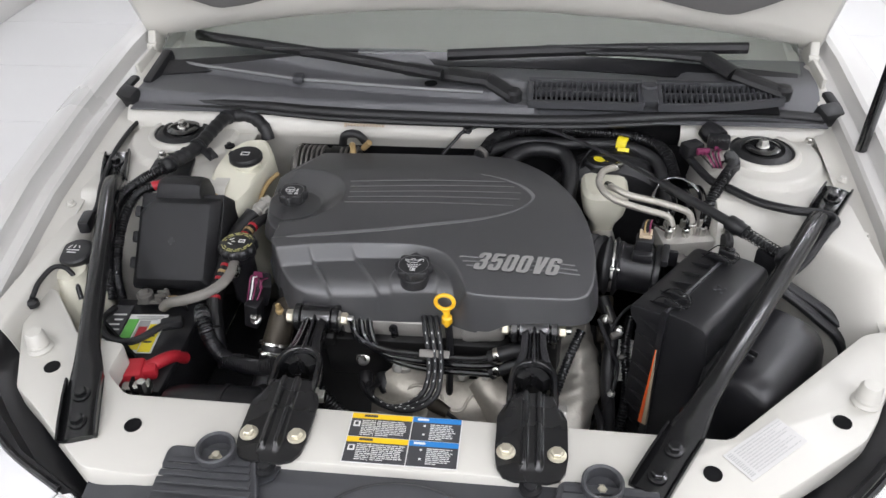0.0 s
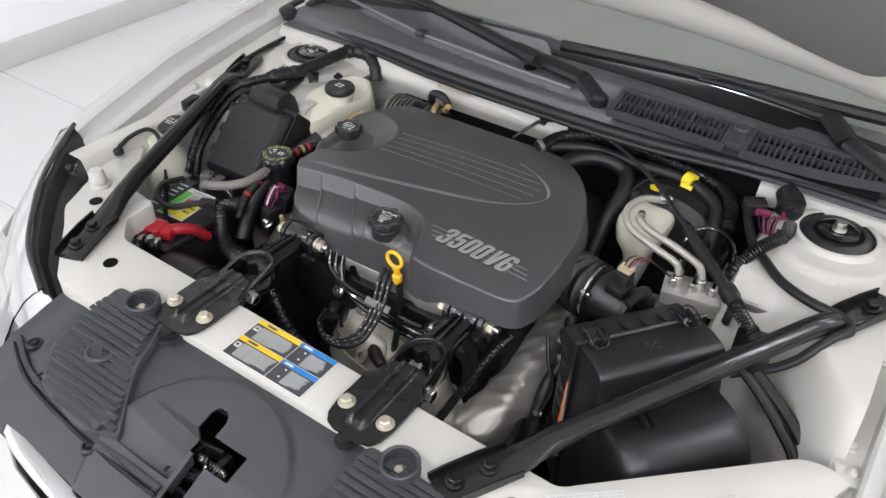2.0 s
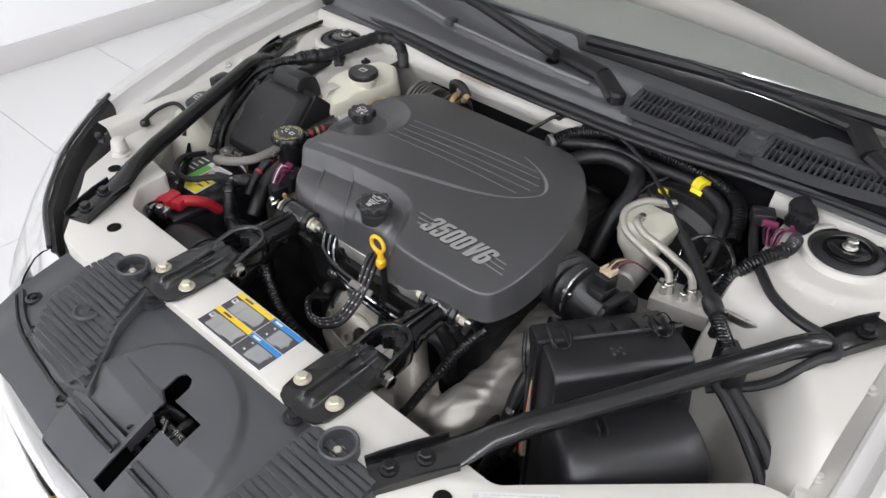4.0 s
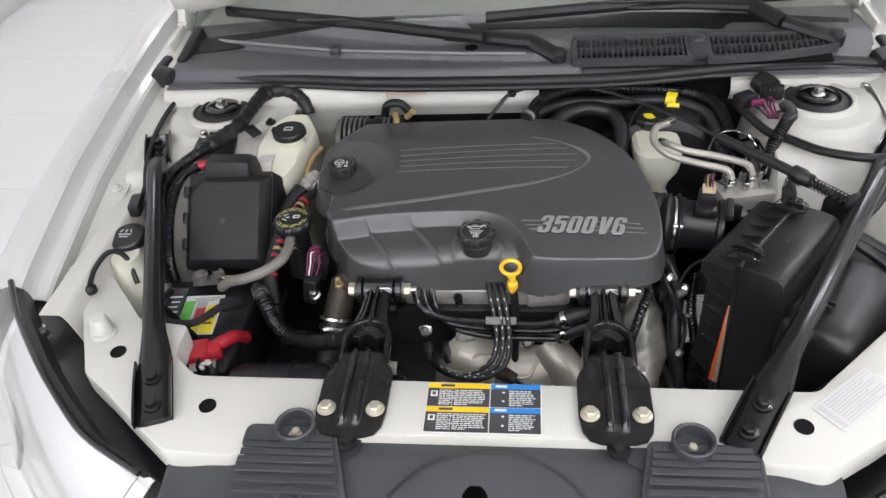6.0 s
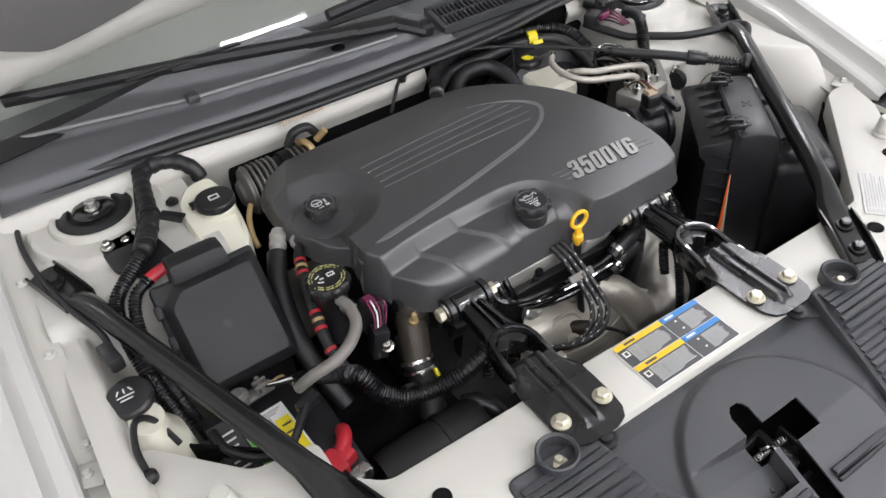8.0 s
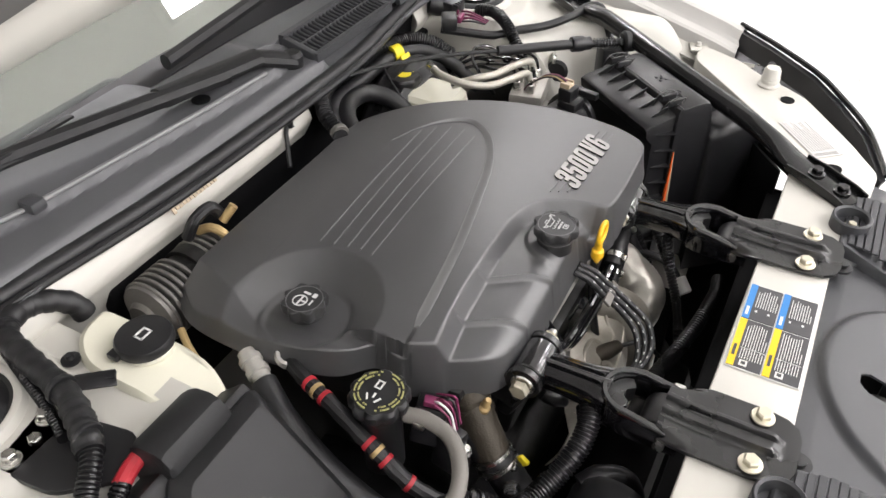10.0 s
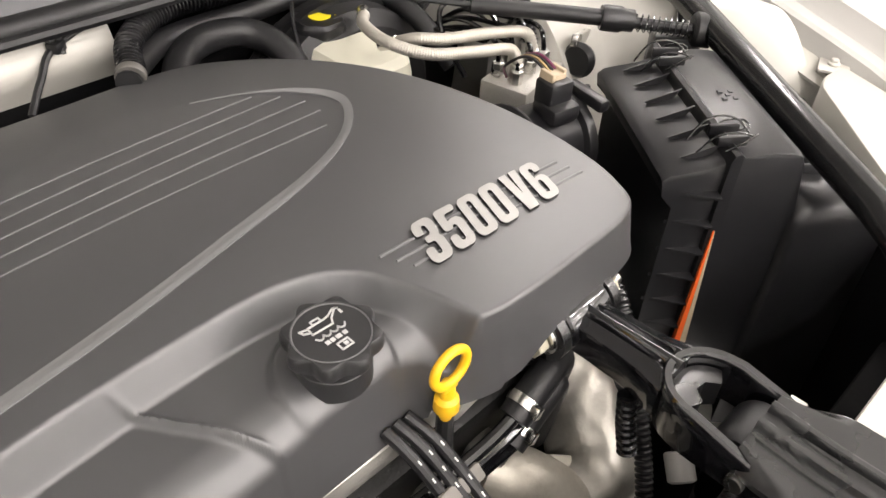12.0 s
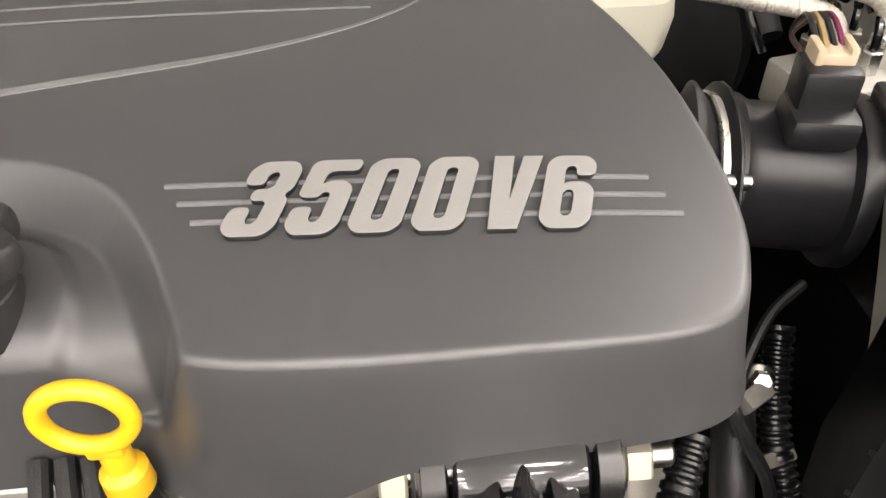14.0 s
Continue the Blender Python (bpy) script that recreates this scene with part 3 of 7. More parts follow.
# plastic cover behind the grille


def shield_height(x, y):
    z = table([(-0.31, 0.728), (-0.28, 0.742), (-0.20, 0.776), (-0.10, 0.797), (-0.06, 0.799)], y)
    d = math.hypot(x - MID, (y + 0.235) * 1.0)
    z += 0.010 * smooth_step(0.150, 0.138, d) - 0.006 * smooth_step(0.135, 0.06, d)
    z -= 0.012 * smooth_step(0.33, 0.40, abs(x - MID))
    if -0.147 < x < -0.036 and -0.238 < y < -0.172:
        z -= 0.026 * (x + 0.147) / 0.11
    return z


def latch_gap(x, y):
    """Slot for the bonnet latch: a channel, a square and a round end."""
    return ((abs(x + 0.013) < 0.014 and -0.296 < y < -0.20) or (-0.022 < x < 0.040 and -0.207 < y < -0.170)
            or (abs(x + 0.035) < 0.0145 and -0.20 < y < -0.150) or math.hypot(x + 0.035, y + 0.150) < 0.0145)


SHIELD_X = span(-0.43, 0.39, 330)
part("grille_shield", sheet(SHIELD_X, span(-0.31, -0.072, 108), shield_height, 0.003, latch_gap), TRIM, car, "dark grey moulded radiator shield", 40)
# Near-black box put under the slot to keep its depth dark.
part("latch_well", box(MID, -0.195, 0.665, 0.34, 0.20, 0.08, 0.004), VOID, car)
latch = part("bonnet_latch", join(box(MID + 0.012, -0.190, 0.735, 0.012, 0.06, 0.03, 0.002), box(MID - 0.01, -0.21, 0.738, 0.05, 0.010, 0.012, 0.002, (0, 0, 20)), box(MID + 0.02, -0.195, 0.742, 0.03, 0.02, 0.006, 0.001, (0, 20, 0)),
                             rod((MID - 0.02, -0.2, 0.736), (MID + 0.045, -0.2, 0.736), 0.004)), SATIN, car, "black metal bonnet latch")


def ribbed_pad(out, cx, cy):
    """Raised pad with cross ribs and a dimpled screw, cut to an outline."""
    def lie(x, y):
        z = shield_height(x, y)
        return z + (0.8075 - z) * smooth_step(-0.165, -0.115, y) - 0.80

    def reach(y):
        hits = []
        for (ax, ay), (bx, by) in zip(out, out[1:] + out[:1]):
            if (ay - y) * (by - y) < 0:
                hits.append(ax + (bx - ax) * (y - ay) / (by - ay))
        return (min(hits) + 0.008, max(hits) - 0.008) if len(hits) > 1 else None

    p = part("ribbed_pad", slab(rounded(out, 0.012, 4), 0.785, 0.813, 0.004, lie), TRIM, car, "dark grey ribbed pad")
    for i in range(16):
        y = -0.094 - i * 0.0100
        ends = reach(y)
        if ends and ends[1] - ends[0] > 0.02:
            part("rib", loft([[(x, y - 0.0043, 0.8125 + lie(x, y)), (x, y - 0.0036, 0.8150 + lie(x, y)), (x, y + 0.0036, 0.8150 + lie(x, y)), (x, y + 0.0043, 0.8125 + lie(x, y))] for x in span(ends[0], ends[1], 10)], caps=True), TRIM, p)
    part("dimple", lathe([(0.022, 0.0), (0.022, 0.005), (0.018, 0.007), (0.013, 0.003), (0.006, 0.003), (0.004, 0.007), (0.0, 0.007)], (cx, cy, 0.811 + lie(cx, cy)), None, 28), TRIM, p)
    return p


ribbed_pad([(-0.326, -0.070), (-0.338, -0.185), (-0.302, -0.238), (-0.200, -0.256), (-0.126, -0.238), (-0.186, -0.160), (-0.212, -0.072)], -0.256, -0.165)
ribbed_pad([(0.168, -0.080), (0.136, -0.244), (0.250, -0.262), (0.300, -0.236), (0.296, -0.096), (0.280, -0.084)], 0.232, -0.168)
for cx, cy in ((-0.261, -0.080), (0.219, -0.088)):
    cup = part("screw_cup", lathe([(0.025, -0.02), (0.0255, 0.020), (0.0235, 0.022), (0.0205, 0.020), (0.0195, 0.004), (0.0, 0.003)], (cx, cy, 0.8125), None, 32), TRIM, car, "round moulded screw well")
    hex_bolt("screw", (cx, cy - 0.003, 0.8160), (cx, cy, 2), 0.006, ZINC, cup, 1.7, 0.008)
for cx, cy in ((-0.311, -0.231), (-0.162, -0.262), (0.122, -0.262), (0.27, -0.231), (-0.37, -0.20), (0.33, -0.20)):
    z = shield_height(cx, cy)
    clip = part("push_clip", lathe([(0.013, -0.002), (0.013, 0.003), (0.009, 0.005), (0.008, 0.002), (0.005, 0.002), (0.004, 0.006), (0.0, 0.006)], (cx, cy, z + 0.001), None, 22), PLASTIC, car, "black push-in clip")
for ends in (((-0.40, -0.215, 0.773), (-0.33, -0.243, 0.762), (-0.2, -0.258, 0.758), (-0.08, -0.262, 0.757), (-0.034, -0.262, 0.757)), ((0.008, -0.262, 0.757), (0.06, -0.262, 0.757), (0.16, -0.258, 0.758), (0.29, -0.243, 0.762), (0.36, -0.215, 0.773))):
    part("shield_joint", sweep(ends, 0.0032, 6, 0.02), PLASTIC, car)
    part("shield_ledge", loft([[(x, y + 0.004, z - 0.002), (x, y + 0.005, z + 0.007), (x, y + 0.012, z + 0.0075), (x, y + 0.016, z + 0.001)] for x, y, z in [tuple(p) for p in spline(ends, 0.01)]], False, False), TRIM, car, "stepped ledge of the shield", 30)
part("latch_frame", join(box(MID - 0.012, -0.232, 0.728, 0.070, 0.006, 0.026, 0.001), box(MID - 0.022, -0.168, 0.742, 0.052, 0.005, 0.024, 0.001, (0, 0, 8)), box(MID + 0.040, -0.196, 0.734, 0.005, 0.05, 0.028, 0.001),
                         box(MID - 0.034, -0.198, 0.736, 0.005, 0.06, 0.03, 0.001, (0, 0, -12))), SATIN, car, "black steel latch frame")
part("latch_spring", sweep([(MID - 0.02 + 0.05 * t, -0.186 + 0.004 * math.sin(t * 75), 0.748 + 0.004 * math.cos(t * 75)) for t in span(0, 1, 90)], 0.0009, 6, smooth=False), STEEL, car)
part("latch_hook", sweep([(MID + 0.004, -0.212, 0.735), (MID + 0.006, -0.200, 0.752), (MID + 0.000, -0.188, 0.760), (MID - 0.010, -0.182, 0.754)], 0.004, 8), GLOSS, car)
for s in (-1, 1):
    part("shield_flap", thicken(loft([[(MID + s * x, y, z) for x, y, z in ((0.16, -0.078, 0.8035), (0.195, -0.078, 0.8035), (0.215, -0.105, 0.8025))], [(MID + s * x, y, z) for x, y, z in ((0.165, -0.10, 0.8025), (0.19, -0.115, 0.8018), (0.20, -0.125, 0.801))]]), 0.003), TRIM, car)

# grille bar, badge, bumper
NOSE = [(-0.72, -0.02), (-0.60, -0.14), (-0.45, -0.232), (-0.30, -0.288), (-0.15, -0.310), (-0.02, -0.316), (0.11, -0.310), (0.26, -0.288), (0.41, -0.232), (0.56, -0.14), (0.68, -0.02)]
part("grille_bar", sweep([(x, y - 0.006, 0.722) for x, y in NOSE[2:9]], 0.016, 10, 0.02, 0.8), CHROME, car, "chrome grille bar")
part("grille", loft([[(x, y - 0.004, 0.715), (x, y - 0.02, 0.62)] for x, y in NOSE[2:9]]), PLASTIC, car, "black grille mesh")
part("badge", moved(slab([(-0.05, -0.008), (-0.022, -0.008), (-0.026, -0.018), (0.026, -0.018), (0.022, -0.008), (0.05, -0.008), (0.05, 0.010), (0.024, 0.010), (0.020, 0.018), (-0.028, 0.018), (-0.024, 0.010), (-0.05, 0.010)][::1], 0, 0.008, 0.002),
                         pose(MID - 0.005, -0.340, 0.690, 62, 0, 0)), GOLD, car, "gold badge with a chrome rim")
part("bumper", thicken(loft([[(x, y - d * 0.9, z) for d, z in ((0.03, 0.66), (0.05, 0.63), (0.10, 0.58), (0.12, 0.48), (0.12, 0.36), (0.08, 0.24), (0.0, 0.20))] for x, y in
                             [(-0.90, 0.10), (-0.84, 0.02)] + NOSE + [(0.80, 0.02), (0.86, 0.10)]]), 0.003), OUTER, car, "white bumper skin")


def headlamp(s):
    edge = [(0.752, 0.164, 0.842), (0.704, 0.094, 0.838), (0.632, 0.010, 0.834), (0.585, -0.038, 0.823), (0.524, -0.092, 0.806), (0.44, -0.132, 0.784)]
    rows = []
    for k, (x, y, z) in enumerate(edge):
        o = (0.10, -0.055) if k < 2 else (0.075, -0.08)
        rows.append([(MID + s * (x + o[0] * t), y + o[1] * t, z - 0.16 * t ** 1.6) for t in (0, 0.08, 0.25, 0.5, 0.75, 1.0)])
    lamp = part("headlamp", thicken(loft(rows), 0.003), LENS, car, "clear headlamp with a chrome reflector")
    lamp.visible_shadow = False
    part("bowl", thicken(loft([[(x - s * 0.012, y + 0.014, z - 0.022) for x, y, z in r] for r in rows]), 0.003), CHROME, lamp)
    part("reflector", lathe([(0.0, -0.036), (0.02, -0.035), (0.042, -0.02), (0.05, 0.0), (0.052, -0.003), (0.043, -0.026), (0.0, -0.045)], (MID + s * 0.585, -0.040, 0.742), (MID + s * 0.62, -0.16, 0.79), 28), CHROME, lamp)
    part("lamp_rim", sweep([(MID + s * x, y + 0.004, z + 0.002) for x, y, z in edge], 0.005, 8, 0.02), GLOSS, lamp)
    part("lamp_gap", thicken(loft([[(MID + s * (x - 0.003), y + 0.003, z - 0.004), (MID + s * (x - 0.012), y + 0.009, z - 0.006), (MID + s * (x - 0.020), y + 0.014, z - 0.035), (MID + s * (x - 0.040), y + 0.026, z - 0.042), (MID + s * (x - 0.062), y + 0.04, z - 0.06), (MID + s * (x - 0.09), y + 0.06, 0.72)] for x, y, z in edge]), 0.003), PLASTIC, car, "black plastic headlamp bracket")

    for x, y, z in ((0.690, 0.112, 0.792), (0.655, 0.070, 0.786)):
        hex_bolt("lamp_bolt", (MID + s * x, y, z), (MID + s * (x - 0.02), y + 0.01, 1), 0.006, STEEL, car, 1.4, 0.012)
    adjuster = part("lamp_adjuster", join(box(MID + s * 0.672, 0.090, 0.790, 0.020, 0.024, 0.034, 0.004, (0, s * 12, s * 40)), lathe([(0.007, 0), (0.008, 0.003), (0.008, 0.010), (0.005, 0.013), (0.0, 0.013)], (MID + s * 0.672, 0.090, 0.806), (MID + s * 0.66, 0.095, 1), 14)), TRIM, car, "grey lamp adjuster")


headlamp(-1)
headlamp(1)
for s in (-1, 1):
    for y in (0.5,):
        wheel = part("wheel", lathe([(0.20, -0.11), (0.31, -0.11), (0.33, -0.08), (0.33, 0.08), (0.31, 0.11), (0.20, 0.11)], (MID + s * 0.76, y, 0.33), (MID + s * 2, y, 0.33), 40), RUBBER, car, "black front tyre")

# near-black sheets added to keep the gaps inside the nose and side dark
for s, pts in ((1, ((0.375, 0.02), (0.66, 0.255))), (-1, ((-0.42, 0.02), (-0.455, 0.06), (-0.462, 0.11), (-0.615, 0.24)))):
    part("nose_shade", thicken(loft([[(x, y, 0.776), (x, y, 0.2)] for x, y in pts]), 0.004), VOID, car, "added near-black sheet that keeps a gap dark")
part("side_shade", box(0.445, 0.43, 0.40, 0.006, 0.60, 0.44, 0.002), VOID, car, "added near-black sheet that keeps a gap dark")


# ---- engine cover ----
RIM = [(-0.318, 0.604), (-0.20, 0.606), (-0.05, 0.606), (0.06, 0.606), (0.112, 0.580), (0.163, 0.523), (0.203, 0.445), (0.226, 0.352), (0.231, 0.270), (0.224, 0.218), (0.202, 0.190),
       (0.13, 0.182), (0.055, 0.181), (0.020, 0.190), (-0.005, 0.203), (-0.03, 0.204), (-0.12, 0.202), (-0.19, 0.203), (-0.245, 0.216), (-0.280, 0.260), (-0.302, 0.300), (-0.300, 0.335), (-0.330, 0.368), (-0.346, 0.43),
       (-0.350, 0.50), (-0.343, 0.56)]
STEP = [(-0.32, 0.262), (-0.285, 0.271), (-0.206, 0.283), (-0.116, 0.288), (-0.048, 0.287), (-0.008, 0.271), (0.014, 0.241), (0.028, 0.205), (0.039, 0.170)]
CURVE = [(-0.30, 0.298), (-0.267, 0.301), (-0.169, 0.315), (-0.108, 0.326), (-0.039, 0.342), (0.033, 0.361), (0.083, 0.384), (0.114, 0.412), (0.125, 0.440), (0.108, 0.470), (0.072, 0.496), (0.032, 0.512), (-0.04, 0.524), (-0.12, 0.520)]


def polyline(points, step):
    return np.array([(p.x, p.y) for p in spline([(x, y, 0) for x, y in points], step)])


def nearest(px, line):
    """Distance to a polyline, signed by the side (left of its run is plus), and the share of the run."""
    a, b = line[:-1], line[1:]
    d = b - a
    t = np.clip(((px[:, None, :] - a) * d).sum(2) / (d * d).sum(1), 0, 1)
    q = px[:, None, :] - (a + t[..., None] * d)
    dist = np.hypot(q[..., 0], q[..., 1])
    i = dist.argmin(1)
    k = np.arange(len(px))
    side = np.sign(d[i, 0] * q[k, i, 1] - d[i, 1] * q[k, i, 0])
    return dist[k, i] * side, (i + t[k, i]) / len(a)


def ease(a, b, v):
    t = np.clip((v - a) / (b - a), 0, 1)
    return t * t * (3 - 2 * t)


def ramp(t, e=0.2):
    """A straight slope from 0 to 1 with a tight shoulder and a tight foot."""
    t = np.clip(t, -e, 1 + e)
    mid = np.clip(t, 0, 1)
    mid = np.where(t < e, (t + e) ** 2 / (4 * e), mid)
    return np.clip(np.where(t > 1 - e, 1 - (1 + e - t) ** 2 / (4 * e), mid), 0, 1)


STEP_LINE, CURVE_LINE = polyline(STEP, 0.006), polyline(CURVE, 0.006)
CAP_P, CAP_O = (-0.291, 0.428), (-0.050, 0.229)
RIBS = [((-0.226, 0.281), (-0.176, 0.208)), ((-0.157, 0.285), (-0.100, 0.208))]


def cover_height(p):
    """Height of the cover's skin at an array of plan points, before its edge is rolled down."""
    x, y = p[:, 0], p[:, 1]
    z = 0.8895 - 0.08 * (x + 0.02) ** 2 - 0.42 * (y - 0.37) ** 2 - 0.25 * np.clip(x - 0.12, 0, 1) ** 2
    # panel inside the sweeping line
    d, run = nearest(p, CURVE_LINE)
    z = z - 0.0042 * ease(-0.003, 0.004, d) * ease(0.525, 0.44, y) * ease(-0.01, 0.01, x + 0.31)
    # dish round the steering-fluid cap, open towards the side
    r = np.hypot(x - CAP_P[0] + 0.004, (y - CAP_P[1] - 0.002) * 1.08)
    r = np.where((x < CAP_P[0]) & (y < CAP_P[1] + 0.02), np.minimum(r, 0.05), r)
    z = z - 0.021 * ramp((0.096 - r) / 0.040, 0.05) - 0.003 * ramp((0.052 - np.hypot(x - CAP_P[0], y - CAP_P[1])) / 0.006)
    # bevelled rear corner
    z = z - 0.55 * np.clip((-0.300 - x) * 0.9 + (y - 0.535) * 0.35, 0, 1)
    # lower front shelf, rolled over at the front
    s, run = nearest(p, STEP_LINE)
    dy = np.clip(0.240 - y, 0, 0.034)
    shelf = 0.8575 - 0.06 * np.clip(0.29 - y, 0, 1) - 0.03 * np.clip(-0.1 - x, 0, 1) - (0.035 - np.sqrt(0.035 ** 2 - dy ** 2))
    for (ax, ay), (bx, by) in RIBS:
        u = (x - ax) - (bx - ax) * (y - ay) / (by - ay)
        shelf = shelf + 0.0048 * ease(-0.0025, 0.0010, u) + 0.0026 * np.exp(-(u / 0.0024) ** 2)
    o = np.hypot(x - CAP_O[0], y - CAP_O[1])
    shelf = shelf + 0.004 * ease(0.040, 0.034, o)
    low = ramp(-s / 0.0125, 0.13)
    flat = shelf * low + z * (1 - low)
    return np.where(y < 0.33, flat, z)


def cover_z(x, y):
    return float(cover_height(np.array([[x, y]]))[0])


def engine_cover_skin():
    line = polyline(RIM + [RIM[0]], 0.0017)[:-1]
    c = np.array([-0.06, 0.40])
    n = len(line)
    inner = line - (line - c) / np.linalg.norm(line - c, axis=1)[:, None] * 0.0
    reach = np.linalg.norm(inner - c, axis=1)
    # rim profile: distance in from the foot, and the share of the drop
    depths = [0.0125, 0.0115, 0.0108, 0.0102, 0.0098, 0.0095, 0.0092, 0.0090]
    rings = []
    bottom = np.where(line[:, 1] < 0.30, 0.806, 0.830)
    bottom = np.where((line[:, 0] > -0.30) & (line[:, 0] < 0.0) & (line[:, 1] < 0.26), 0.800, bottom)
    bottom = np.where((line[:, 0] > 0.05) & (line[:, 1] < 0.30), 0.810 + 0.016 * ease(0.06, 0.10, line[:, 0]), bottom)
    for s in np.linspace(0.0, 1.0, 190)[1:]:
        p = c + (inner - c) * (s * (1 - 0.0125 / reach))[:, None]
        rings.append(np.column_stack([p, cover_height(p)]))
    top = cover_height(c + (inner - c) * (1 - 0.0125 / reach)[:, None])
    for d in depths[1:]:
        p = c + (inner - c) * (1 - d / reach)[:, None]
        t = (0.0125 - d) / (0.0125 - 0.0088)
        rings.append(np.column_stack([p, np.minimum(cover_height(p), top + 0.002) - 0.0037 * (1 - math.sqrt(1 - min(1, t) ** 2))]))
    base = rings[-1]
    for k in range(1, 9):
        g = k / 8
        p = c + (inner - c) * (1 - 0.0090 * (1 - g) ** 0.8 / reach)[:, None]
        rings.append(np.column_stack([p, base[:, 2] + (np.minimum(bottom, base[:, 2] - 0.004) - base[:, 2]) * g]))
    inward = rings[-1].copy()
    inward[:, :2] = c + (inward[:, :2] - c) * 0.985
    rings.append(inward)
    verts = np.concatenate([[[c[0], c[1], cover_z(*c)]]] + rings)
    faces = [(0, 1 + i, 1 + (i + 1) % n) for i in range(n)]
    for j in range(len(rings) - 1):
        a, b = 1 + j * n, 1 + (j + 1) * n
        faces += [(a + i, b + i, b + (i + 1) % n, a + (i + 1) % n) for i in range(n)]
    me = bpy.data.meshes.new("skin")
    me.from_pydata(verts.tolist(), [], faces)
    return me


cover = thing("engine_cover", (-0.06, 0.40, 0.80), "dark grey moulded plastic engine cover with silver lettering", "engine cover")
part("skin", engine_cover_skin(), COVER, cover, angle=60)


def on_cover(points, lift=0.0):
    pts = spline([(x, y, 0) for x, y in points], 0.005)
    zs = cover_height(np.array([(p.x, p.y) for p in pts]))
    return [(p.x, p.y, z + lift) for p, z in zip(pts, zs)]


def ribbon(points, wide, lift):
    """A thin flat band lying on the cover; wide(share) is half its width."""
    pts = [Vector((p.x, p.y, 0)) for p in spline([(x, y, 0) for x, y in points], 0.004)]
    rows = []
    for i, p in enumerate(pts):
        d = (pts[min(i + 1, len(pts) - 1)] - pts[max(i - 1, 0)]).normalized()
        side = Vector((-d.y, d.x, 0))
        w = wide(i / (len(pts) - 1))
        q = [p + side * (w * k) for k in (-1, -0.4, 0.4, 1)]
        rows.append([(a.x, a.y, cover_z(a.x, a.y) + lift) for a in q])
    return thicken(loft(rows), 0.0006)


# The sloping band's catch of light is painted as a paler strip.
part("band_highlight", ribbon(CURVE[1:12], lambda t: 0.0066 * min(1, 0.5 + t * 14) * (1 if t < 0.5 else max(0.10, 1 - (t - 0.5) * 2.1)), 0.0008), EDGE_LIGHT, cover, "sloping moulded band, its highlight painted paler", 60)
# Light caught by the moulded lines and groove edges, put into a paler grey.
STRIPE = material("groove_highlight_grey", (0.125, 0.125, 0.127), 0.36, vary=0.1, bump=0)
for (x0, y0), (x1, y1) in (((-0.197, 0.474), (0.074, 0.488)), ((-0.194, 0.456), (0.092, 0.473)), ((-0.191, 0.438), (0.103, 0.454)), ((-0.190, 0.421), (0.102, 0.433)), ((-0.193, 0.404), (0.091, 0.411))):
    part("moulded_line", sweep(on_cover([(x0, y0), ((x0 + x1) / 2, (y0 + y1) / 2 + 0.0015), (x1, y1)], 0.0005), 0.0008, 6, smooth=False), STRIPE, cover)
TEXT_AT, TEXT_TURN, TEXT_H = (0.0400, 0.2378), -1.3, 0.0368
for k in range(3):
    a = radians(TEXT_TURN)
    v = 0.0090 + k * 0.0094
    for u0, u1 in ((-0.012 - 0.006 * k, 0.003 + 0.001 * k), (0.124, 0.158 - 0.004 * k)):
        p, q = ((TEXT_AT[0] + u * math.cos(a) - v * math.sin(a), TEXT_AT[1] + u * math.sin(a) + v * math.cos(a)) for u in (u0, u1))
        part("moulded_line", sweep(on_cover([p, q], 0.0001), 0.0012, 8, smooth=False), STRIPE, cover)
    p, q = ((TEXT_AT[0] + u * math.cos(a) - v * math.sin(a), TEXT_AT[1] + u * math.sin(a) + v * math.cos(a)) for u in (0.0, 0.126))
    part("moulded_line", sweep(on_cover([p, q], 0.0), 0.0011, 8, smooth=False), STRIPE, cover)

